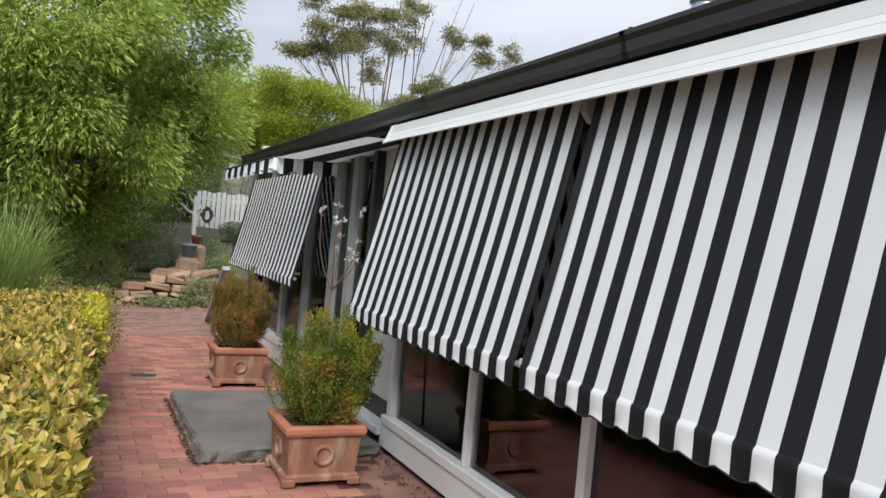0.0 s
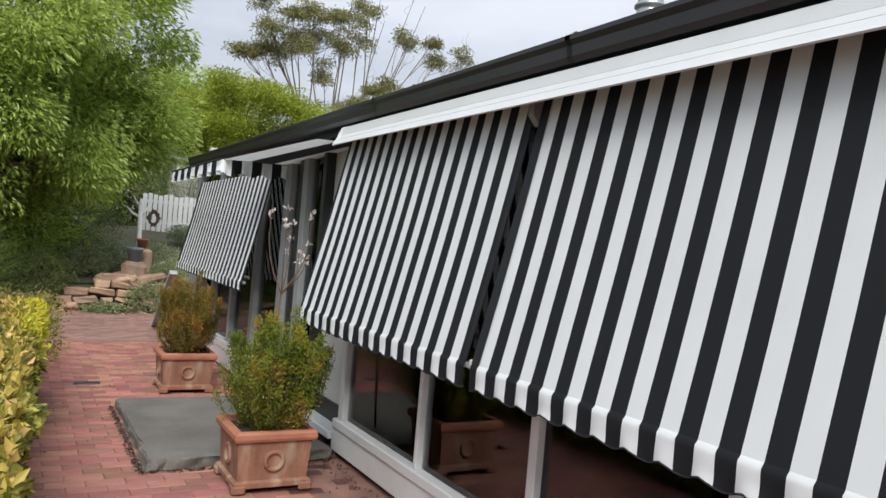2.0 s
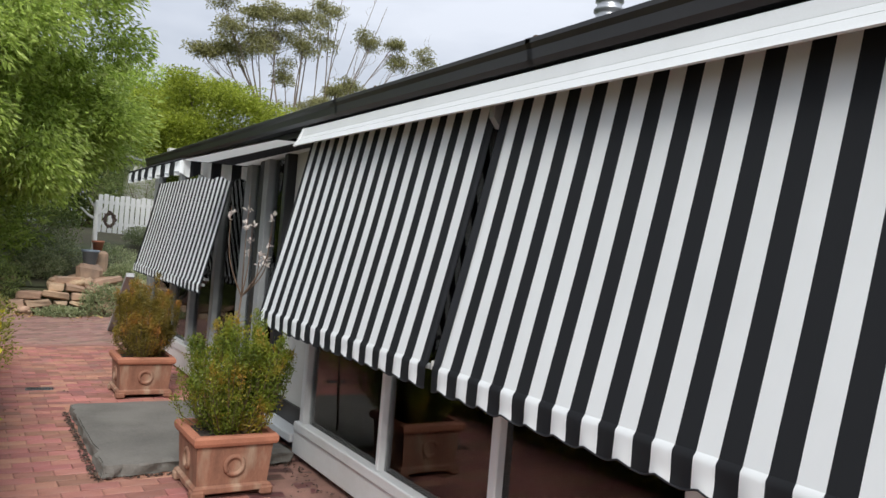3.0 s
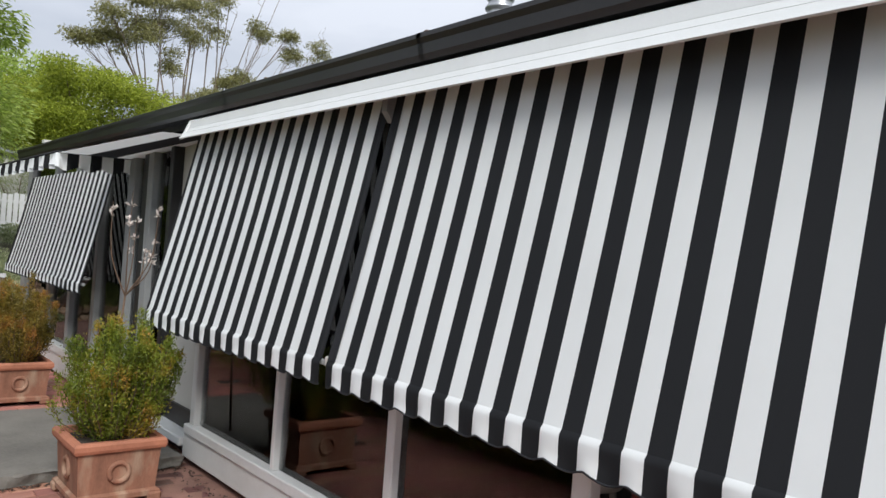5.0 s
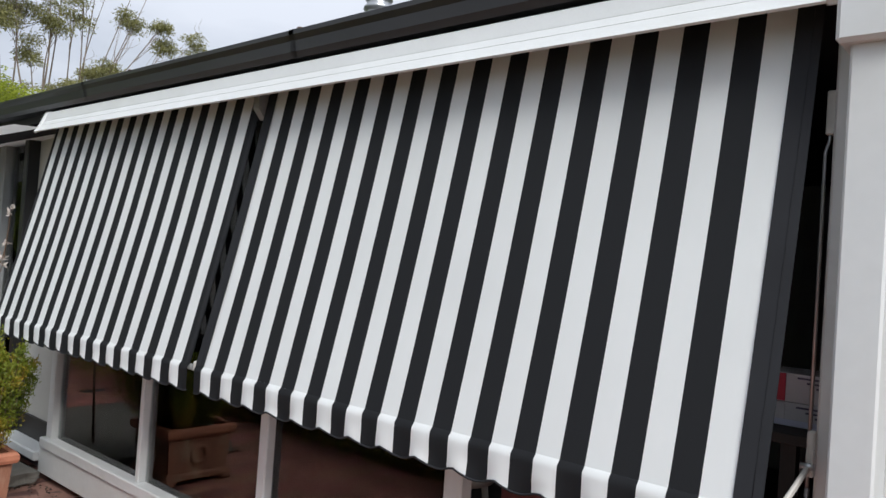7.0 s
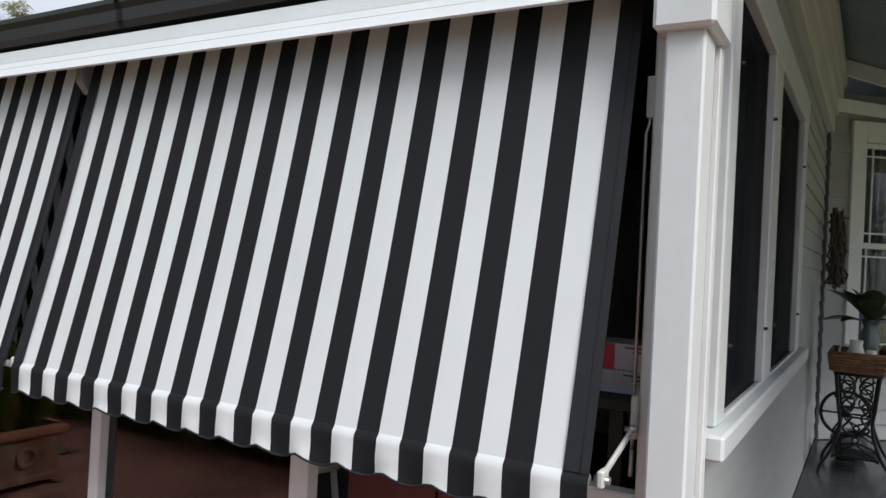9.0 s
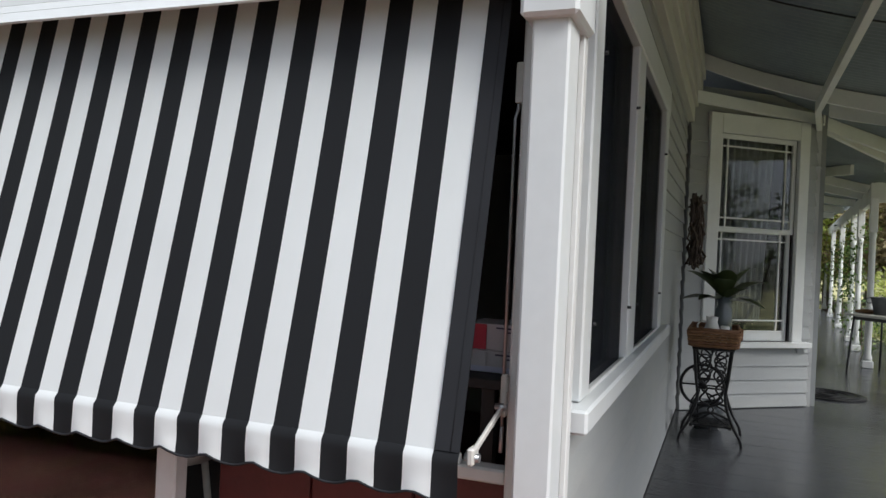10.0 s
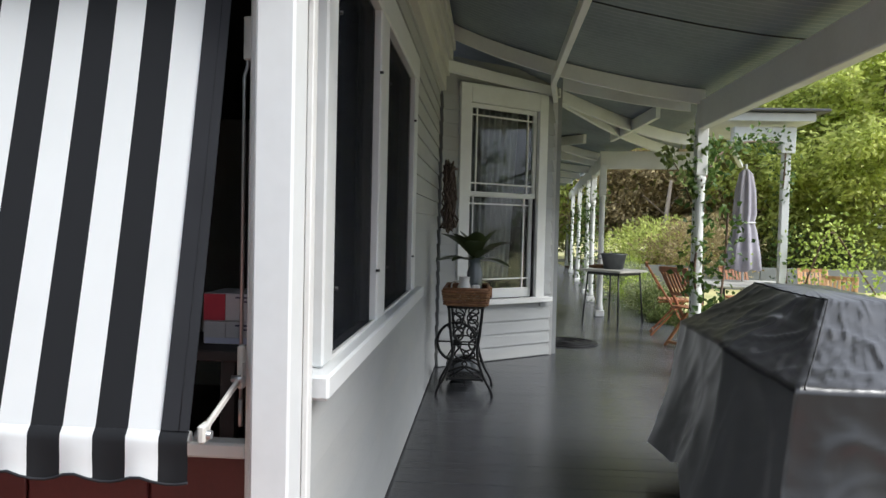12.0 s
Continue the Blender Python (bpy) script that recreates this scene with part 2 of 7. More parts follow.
M_TWIG = mat("brown_twig", (0.11, 0.07, 0.045), 0.85, var=0.3, scale=10, bump=0.3)
M_TEAK = mat("oiled_orange_timber", (0.29, 0.115, 0.045), 0.5, var=0.25, scale=6, fine=60, bump=0.15, dist=0.003, stretch=(4, 4, 0.6), rand=0.12)
M_CASTIRON = mat("black_cast_iron", (0.012, 0.012, 0.013), 0.4, 0.4, var=0.3, scale=20, bump=0.15)
M_WICKER = mat("brown_wicker", (0.21, 0.105, 0.05), 0.7, var=0.4, scale=25, fine=160, bump=0.6, dist=0.004, rand=0.15)
M_VINYL = mat("black_vinyl_cover", (0.013, 0.0135, 0.016), 0.31, var=0.3, scale=4, fine=160, bump=0.12, dist=0.003, spec=0.6)
for sock, val in (("Coat Weight", 0.4), ("Coat Roughness", 0.3), ("Coat IOR", 1.9)):
    M_VINYL.node_tree.nodes["Principled BSDF"].inputs[sock].default_value = val
M_BLACK = mat("black_paint", (0.012, 0.012, 0.013), 0.45, var=0.2, bump=0.05)
M_UMB = mat("grey_umbrella_canvas", (0.33, 0.315, 0.37), 0.8, var=0.12, scale=6, fine=300, bump=0.2)
M_CERAMIC = mat("white_ceramic", (0.74, 0.73, 0.70), 0.25, var=0.05, bump=0.02)
M_CURTAIN = mat("sheer_white_curtain", (0.24, 0.24, 0.24), 0.85, var=0.15, scale=6, fine=200, bump=0.2)
M_HESSIAN = mat("dried_vine", (0.085, 0.062, 0.05), 0.9, var=0.4, scale=20, bump=0.4)
M_REDBOX = mat("red_printed_card", (0.38, 0.02, 0.045), 0.5, var=0.08, bump=0.02)
M_WHITEBOX = mat("white_printed_card", (0.44, 0.43, 0.46), 0.5, var=0.06, bump=0.02)
M_BLUEBOX = mat("pale_blue_printed_card", (0.42, 0.45, 0.58), 0.5, var=0.06, bump=0.02)
M_INK = mat("dark_print", (0.06, 0.05, 0.09), 0.5, var=0.05, bump=0)
M_TABLETOP = mat("pale_stone_tabletop", (0.42, 0.41, 0.38), 0.5, var=0.12, scale=8, bump=0.1)
M_ZINC = mat("dull_zinc", (0.13, 0.14, 0.15), 0.5, 0.6, var=0.25, scale=9, bump=0.1)
M_FENCE = mat("white_picket_paint", (0.7, 0.7, 0.69), 0.6, var=0.06, bump=0.1)
M_GREYFENCE = mat("grey_steel_fence", (0.17, 0.18, 0.18), 0.6, var=0.12, scale=2, bump=0.1)
L_PEACH = leaf_mat("fresh_green_leaf", (0.17, 0.25, 0.045), (0.48, 0.60, 0.13), (0.68, 0.75, 0.32), trans=0.55)
L_LIME = leaf_mat("yellow_green_leaf", (0.14, 0.19, 0.02), (0.48, 0.54, 0.07), trans=0.5)
L_GUM = leaf_mat("olive_gum_leaf", (0.13, 0.135, 0.05), (0.36, 0.345, 0.14), scale=1.0)
L_HEDGE = leaf_mat("variegated_hedge_leaf", (0.03, 0.07, 0.010), (0.58, 0.45, 0.09), (0.80, 0.50, 0.24), scale=11)
L_HEDGEFACE = leaf_mat("green_and_gold_hedge_leaf", (0.025, 0.065, 0.010), (0.54, 0.50, 0.10), (0.88, 0.63, 0.28), scale=11, at=0.74)
L_HEDGETOP = leaf_mat("yellow_hedge_tip", (0.30, 0.30, 0.02), (0.66, 0.58, 0.05))
L_SHRUB = leaf_mat("olive_shrub_leaf", (0.022, 0.05, 0.008), (0.19, 0.23, 0.022), (0.46, 0.24, 0.04), scale=5, at=0.54, each=0.22, drift=2.2)
L_SHRUB2 = leaf_mat("rusty_shrub_leaf", (0.04, 0.045, 0.010), (0.26, 0.19, 0.03), (0.48, 0.20, 0.05), scale=5, at=0.6, each=0.22, drift=2.2)
L_GRASS = leaf_mat("long_grass_blade", (0.10, 0.20, 0.035), (0.42, 0.52, 0.16))
L_BUSH = leaf_mat("grey_green_bush_leaf", (0.12, 0.16, 0.07), (0.38, 0.42, 0.22), (0.56, 0.56, 0.40))
L_DARK = leaf_mat("dark_green_leaf", (0.06, 0.10, 0.028), (0.25, 0.31, 0.10), (0.36, 0.34, 0.16))
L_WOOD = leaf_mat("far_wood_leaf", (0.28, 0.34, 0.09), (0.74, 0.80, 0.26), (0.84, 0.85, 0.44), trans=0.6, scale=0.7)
L_MAGNOLIA = leaf_mat("dark_glossy_leaf", (0.02, 0.035, 0.015), (0.07, 0.09, 0.035), (0.16, 0.11, 0.05), rough=0.3, trans=0.1)
L_FLOWER = leaf_mat("white_pink_blossom", (0.55, 0.45, 0.42), (0.8, 0.76, 0.7))


# ---- mesh helpers ----
def box(bm, x0, x1, y0, y1, z0, z1, bevel=0.0):
    r = bmesh.ops.create_cube(bm, size=1.0, matrix=Matrix.Translation(((x0 + x1) / 2, (y0 + y1) / 2, (z0 + z1) / 2)) @ Matrix.Diagonal((abs(x1 - x0), abs(y1 - y0), abs(z1 - z0), 1)))
    if bevel:
        es = list({e for v in r["verts"] for e in v.link_edges})
        bmesh.ops.bevel(bm, geom=es, offset=bevel, segments=1, affect="EDGES")
    return bm


def beam(bm, a, b, w, h, up=(0, 0, 1), bevel=0.0):
    """A bar of section w (across) x h (along up) from a to b."""
    a, b = Vector(a), Vector(b)
    d = (b - a)
    z = d.normalized()
    x = z.cross(Vector(up))
    x = x.normalized() if x.length > 1e-5 else Vector((1, 0, 0))
    y = x.cross(z)
    m = Matrix((x, z, y)).transposed().to_4x4()
    m.translation = (a + b) / 2
    r = bmesh.ops.create_cube(bm, size=1.0, matrix=m @ Matrix.Diagonal((w, d.length, h, 1)))
    if bevel:
        es = list({e for v in r["verts"] for e in v.link_edges})
        bmesh.ops.bevel(bm, geom=es, offset=bevel, segments=1, affect="EDGES")
    return bm


def tube(bm, pts, radii, n=8, close=True):
    """A round tube through pts; radii is a number or one for each point."""
    pts = [Vector(p) for p in pts]
    if not isinstance(radii, (list, tuple)):
        radii = [radii] * len(pts)
    rings = []
    side = None
    for i, p in enumerate(pts):
        d = (pts[min(i + 1, len(pts) - 1)] - pts[max(i - 1, 0)]).normalized()
        if side is None or abs(side.dot(d)) > 0.95:
            side = d.orthogonal().normalized()
        side = (side - d * side.dot(d)).normalized()
        other = d.cross(side)
        rings.append([bm.verts.new(p + (side * math.cos(2 * math.pi * k / n) + other * math.sin(2 * math.pi * k / n)) * radii[i]) for k in range(n)])
    for a, b in zip(rings, rings[1:]):
        for k in range(n):
            f = bm.faces.new((a[k], a[(k + 1) % n], b[(k + 1) % n], b[k]))
            f.smooth = True
    if close and len(rings) > 1:
        bm.faces.new(rings[0][::-1]); bm.faces.new(rings[-1])
    return bm


def lathe(bm, profile, n=20, centre=(0, 0), square=False):
    """Turn (r, z) points round the z axis; square gives four flat sides."""
    n = 4 if square else n
    k0 = math.pi / 4 if square else 0
    rings = []
    for r, z in profile:
        rr = r * math.sqrt(2) if square else r
        rings.append([bm.verts.new((centre[0] + rr * math.cos(k0 + 2 * math.pi * k / n), centre[1] + rr * math.sin(k0 + 2 * math.pi * k / n), z)) for k in range(n)])
    for a, b in zip(rings, rings[1:]):
        for k in range(n):
            f = bm.faces.new((a[k], a[(k + 1) % n], b[(k + 1) % n], b[k]))
            f.smooth = not square
    bm.faces.new(rings[0][::-1]); bm.faces.new(rings[-1])
    return bm


def torus(bm, centre, axis, R, r, n=24, m=8, arc=1.0):
    axis = Vector(axis).normalized()
    u = axis.orthogonal().normalized(); v = axis.cross(u)
    k = max(3, int(n * arc))
    pts = [Vector(centre) + (u * math.cos(2 * math.pi * arc * i / k) + v * math.sin(2 * math.pi * arc * i / k)) * R for i in range(k + 1)]
    return tube(bm, pts, r, m)


def curve(pts, n=8):
    """Smooth points through pts."""
    out = []
    q = [Vector(p) for p in pts]
    q = [q[0]] + q + [q[-1]]
    for a, b, c, d in zip(q, q[1:], q[2:], q[3:]):
        for k in range(n):
            t = k / n
            out.append(0.5 * ((2 * b) + (c - a) * t + (2 * a - 5 * b + 4 * c - d) * t * t + (3 * b - a - 3 * c + d) * t ** 3))
    return out + [q[-2]]


def thing(name, loc=(0, 0, 0), label="", category="", group="", kind=""):
    ob = new(name)
    ob.empty_display_size = 0.1
    ob.location = loc
    return tagged(ob, label, category, group, kind)


def base_of(ob):
    p = Vector((0, 0, 0))
    while ob:
        p += ob.location
        ob = ob.parent
    return p


def part(name, bm, material, parent=None, label=""):
    """Link a bmesh that is in world metres as one mesh; under parent when given."""
    if parent:
        bmesh.ops.translate(bm, verts=bm.verts, vec=-base_of(parent))
    bmesh.ops.recalc_face_normals(bm, faces=bm.faces)
    me = bpy.data.meshes.new(name)
    bm.to_mesh(me); bm.free()
    ob = new(name, me)
    if material:
        me.materials.append(material)
    ob.parent = parent
    if label:
        ob["label"] = label
    return ob


def single(name, bm, material, label="", category="", group="", kind=""):
    return tagged(part(name, bm, material), label, category, group, kind)


def B():
    return bmesh.new()


def raw(name, verts, faces, material, parent=None, label="", smooth=False):
    me = bpy.data.meshes.new(name)
    me.from_pydata([tuple(v) for v in verts], [], [tuple(f) for f in faces])
    if parent:
        me.transform(Matrix.Translation(-base_of(parent)))
    me.materials.append(material)
    if smooth:
        me.polygons.foreach_set("use_smooth", [True] * len(me.polygons))
    me.update()
    ob = new(name, me)
    ob.parent = parent
    if label:
        ob["label"] = label
    return ob


def leaves(name, pts, dirs, length, width, material, parent=None, label="", seed=1, jitter=0.35, droop=0.0, fold=0.25):
    """Many leaves, each a folded pair of triangles fans, from points and growth directions."""
    rng = np.random.default_rng(seed)
    pts = np.asarray(pts, float); d = np.asarray(dirs, float)
    n = len(pts)
    d = d + rng.normal(0, jitter, d.shape); d[:, 2] -= droop
    d /= np.linalg.norm(d, axis=1)[:, None] + 1e-9
    r = rng.normal(0, 1, d.shape)
    s = np.cross(d, r); s /= np.linalg.norm(s, axis=1)[:, None] + 1e-9
    u = np.cross(s, d)
    L = (length * rng.uniform(0.6, 1.25, n))[:, None]; Wd = (width * rng.uniform(0.7, 1.2, n))[:, None]
    a = pts
    mid = pts + d * L * 0.5
    tip = pts + d * L - u * L * fold * 0.6
    l_ = mid + s * Wd * 0.5 + u * Wd * fold
    r_ = mid - s * Wd * 0.5 + u * Wd * fold
    v = np.stack([a, l_, tip, r_], 1).reshape(-1, 3)
    i = np.arange(n)[:, None] * 4
    f = np.concatenate([i + [0, 1, 2], i + [0, 2, 3]], 1).reshape(-1, 3)
    me = bpy.data.meshes.new(name)
    if parent:
        v = v - np.array(base_of(parent))
    me.vertices.add(len(v)); me.vertices.foreach_set("co", v.ravel())
    me.loops.add(f.size); me.loops.foreach_set("vertex_index", f.ravel().astype(np.int32))
    me.polygons.add(len(f)); me.polygons.foreach_set("loop_start", np.arange(0, f.size, 3, dtype=np.int32))
    me.update(calc_edges=True)
    me.materials.append(material)
    ob = new(name, me)
    ob.parent = parent
    if label:
        ob["label"] = label
    return ob


# ---- ground and paving ----
P = 0.0736          # width of one awning stripe
DECK = 0.12         # height of the porch floor over the paving
bm = B()
box(bm, -400, 400, -400, 400, -0.6, -0.05)
single("ground", bm, M_GROUND, "dark garden soil with patches of green", "ground", kind="structure")
bm = B()
box(bm, -2.2, 0.3, -3.5, 12.9, -0.049, -0.012)
paving = single("pavement", bm, M_JOINT, "red clay brick paving with dark sandy joints", "paving", kind="structure")

# ---- house: glazed long wall, end wall, roof ----
FAR = 9.95
bm = B(); box(bm, 0.06, 4.2, -0.1, FAR, 0.0, 0.1)
single("floor", bm, M_REDFLOOR, "dark red interior floor seen through the glass", "floor", kind="structure")
bm = B(); box(bm, 4.2, 4.35, -0.1, FAR, 0.0, 2.6)
single("wall_inner", bm, M_CREAM, "plain back wall of the dim room", "wall", kind="structure")
bm = B(); box(bm, 0.1, 4.2, FAR - 0.12, FAR, 0.1, 2.6)
single("wall_far_end", bm, M_CREAM, "plain closing wall of the room", "wall", kind="structure")
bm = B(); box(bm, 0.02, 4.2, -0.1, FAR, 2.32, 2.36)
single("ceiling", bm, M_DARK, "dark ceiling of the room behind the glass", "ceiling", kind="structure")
# added near-black sheet that keeps the view through the near panes dark
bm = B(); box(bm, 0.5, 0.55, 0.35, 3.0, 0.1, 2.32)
single("pane_backing", bm, M_DARK, "plain dark sheet added behind the glazing", "blind", kind="structure")

# window wall frames, in the plane x = 0
def frame_bar(win, y0, y1, z0, z1, x0=-0.02, x1=0.042, name="window_frame", m=None):
    bm = B(); box(bm, x0, x1, y0, y1, z0, z1, 0.006)
    return part(name, bm, m or M_TRIM, win)


win = thing("window_1", (0, 2.1, 0.1), "long white timber window wall with tall panes", "window", kind="structure")
MULL = [(-0.13, -0.09), (0.99, 1.07), (2.07, 2.128), (3.15, 3.185), (4.265, 4.337)]
for y0, y1 in MULL:
    frame_bar(win, y0, y1, 0.26, 2.3)
frame_bar(win, -0.13, 4.37, 0.20, 0.262, -0.045, 0.09, "window_sill")
frame_bar(win, -0.13, 4.37, 2.24, 2.32)
frame_bar(win, -0.09, 0.99, 0.875, 0.915, -0.01, 0.05, "transom")
for (a, b), (c, d) in zip(MULL, MULL[1:]):
    if b < 0:
        continue
    bm = B(); box(bm, 0.022, 0.027, b + 0.001, c - 0.001, 0.264, 2.238)
    part("pane", bm, M_GLASS, win).visible_shadow = False
bm = B(); box(bm, -0.03, 0.06, -0.13, 4.40, 0.035, 0.199, 0.006)
single("baseboard", bm, M_TRIM, "white painted base board under the glazing", "base board", kind="structure")

# door bay beyond the glazing
# white wall in the duller cream, which stands for the hood's shade on it
bm = B(); box(bm, 0.08, 0.16, 4.372, 5.05, 0.3, 2.32); 
single("wall_door_side", bm, M_CREAM, "white painted wall beside the entry", "wall", kind="structure")
bm = B(); box(bm, 0.06, 0.16, 4.372, 5.05, 0.0, 0.3)
single("skirting", bm, M_BLACK, "black painted plinth beside the entry", "plinth", kind="structure")
door = thing("door_1", (0.05, 5.4, 0.1), "dark glazed entry door in a grey frame", "door", kind="structure")
for y0, y1, mm in ((5.05, 5.12, M_BLACK), (5.48, 5.60, M_GREYMETAL), (5.60, 5.70, M_BLACK), (5.93, 6.08, M_GREYMETAL)):
    bm = B(); box(bm, 0.0, 0.09, y0, y1, 0.1, 2.32, 0.005); part("door_frame", bm, mm, door)
bm = B(); box(bm, 0.05, 0.058, 5.12, 5.93, 0.12, 2.3); part("pane", bm, M_GLASS_CLEAR, door)
bm = B(); box(bm, -0.06, 0.1, 4.40, 6.08, 0.10, 0.16, 0.008)
single("threshold", bm, M_WHITE, "white painted sill under the entry", "sill", kind="structure")

# far window section with grey posts
win2 = thing("window_2", (0, 8.0, 0.1), "far window wall with grey timber posts", "window", kind="structure")
for y0, y1 in ((6.75, 6.85), (7.6, 7.7), (8.5, 8.6), (9.75, 9.95)):
    bm = B(); box(bm, -0.02, 0.09, y0, y1, 0.1, 2.3, 0.006); part("post", bm, M_GREYMETAL, win2)
bm = B(); box(bm, -0.05, 0.09, 6.08, 9.95, 0.22, 0.30, 0.006); part("window_sill", bm, M_TRIM, win2)
bm = B(); box(bm, -0.03, 0.06, 6.08, 9.95, 0.02, 0.218, 0.006); part("base_board", bm, M_TRIM, win2)
for y0, y1 in ((6.08, 6.75), (6.85, 7.6), (7.7, 8.5), (8.6, 9.75)):
    bm = B(); box(bm, 0.03, 0.036, y0 + 0.001, y1 - 0.001, 0.302, 2.3); part("pane", bm, M_GLASS_CLEAR, win2).visible_shadow = False

# roof, fascia, gutter, flue
bm = B()
v = [(-0.02, -0.1, 2.425), (3.2, -0.1, 2.98), (3.2, FAR + 0.15, 2.98), (-0.02, FAR + 0.15, 2.425)]
lo = [bm.verts.new(p) for p in v]; hi = [bm.verts.new((x, y, z + 0.03)) for x, y, z in v]
bm.faces.new(lo[::-1]); bm.faces.new(hi)
for k in range(4):
    bm.faces.new((lo[k], lo[(k + 1) % 4], hi[(k + 1) % 4], hi[k]))
v = [(3.2, -0.1, 2.98), (6.4, -0.1, 2.3), (6.4, FAR + 0.15, 2.3), (3.2, FAR + 0.15, 2.98)]
bm.faces.new([bm.verts.new(p) for p in v])
single("roof", bm, M_ROOF, "low dark steel roof over the room", "roof", kind="structure")
bm = B(); box(bm, -0.020, 0.005, -0.1, FAR + 0.1, 2.291, 2.42)
box(bm, 0.005, 0.06, -0.1, FAR + 0.1, 2.37, 2.388)
single("fascia", bm, M_GUTTER, "black painted fascia board under the gutter", "fascia", kind="structure")
gutter = thing("gutter", (-0.25, 4.0, 2.3), "black steel gutter along the low eaves", "gutter", kind="structure")
prof = [(-0.205, 2.35), (-0.205, 2.262), (-0.285, 2.255), (-0.302, 2.275), (-0.306, 2.315), (-0.318, 2.335), (-0.318, 2.352), (-0.303, 2.360), (-0.292, 2.352), (-0.296, 2.335), (-0.290, 2.30), (-0.282, 2.272), (-0.215, 2.272), (-0.215, 2.35)]
prof = [(-2.03 + (x + 2.03) * 1.10, 1.52 + (z - 1.52) * 1.10) for x, z in prof]
def gutter_length(y0, y1):
    bm = B()
    a = [bm.verts.new((x, y0, z)) for x, z in prof]; b = [bm.verts.new((x, y1, z)) for x, z in prof]
    for k in range(len(prof)):
        f = bm.faces.new((a[k], a[(k + 1) % len(prof)], b[(k + 1) % len(prof)], b[k]))
    bm.faces.new(a[::-1]); bm.faces.new(b)
    part("length", bm, M_GUTTER, gutter)
for y0, y1 in ((-0.1, 1.94), (1.943, 3.9), (3.903, 6.6), (6.603, FAR + 0.12)):
    gutter_length(y0, y1)
for y in (1.94, 3.9, 6.6):
    bm = B()
    q = [(x - 0.002, z + 0.001) for x, z in prof[2:9]]
    a = [bm.verts.new((x, y - 0.014, z)) for x, z in q]; b = [bm.verts.new((x, y + 0.014, z)) for x, z in q]
    for k in range(len(q) - 1):
        bm.faces.new((a[k], a[k + 1], b[k + 1], b[k]))
    bmesh.ops.solidify(bm, geom=bm.faces[:], thickness=0.003)
    part("joiner", bm, M_GUTTER, gutter)
for i, y in enumerate((1.9, 3.35, 5.9)):
    bm = B(); bmesh.ops.create_icosphere(bm, subdivisions=1, radius=0.011, matrix=Matrix.Translation((-0.135, y, 2.440)) @ Matrix.Diagonal((1, 1.6, 0.7, 1)))
    single("dead_leaf_clump", bm, M_TWIG, "dry brown leaf litter caught on the gutter", "leaf litter", group="litter on the gutter")
flue = thing("flue", (2.0, 3.74, 2.7), "grey steel flue pipe with a cowl above the roof", "flue")
bm = B(); lathe(bm, [(0.085, 2.70), (0.085, 3.44)], 20, (2.0, 3.74)); part("pipe", bm, M_GALV, flue)
bm = B(); lathe(bm, [(0.086, 3.40), (0.108, 3.41), (0.108, 3.435), (0.10, 3.44), (0.10, 3.47), (0.118, 3.48), (0.118, 3.50), (0.095, 3.52), (0.095, 3.55), (0.11, 3.56), (0.105, 3.60)], 24, (2.0, 3.74)); part("cowl", bm, M_GALV, flue, "ringed galvanised cowl")

# ---- awnings ----
FOLD, TOP = (-0.312, 1.033), (-0.043, 2.232)


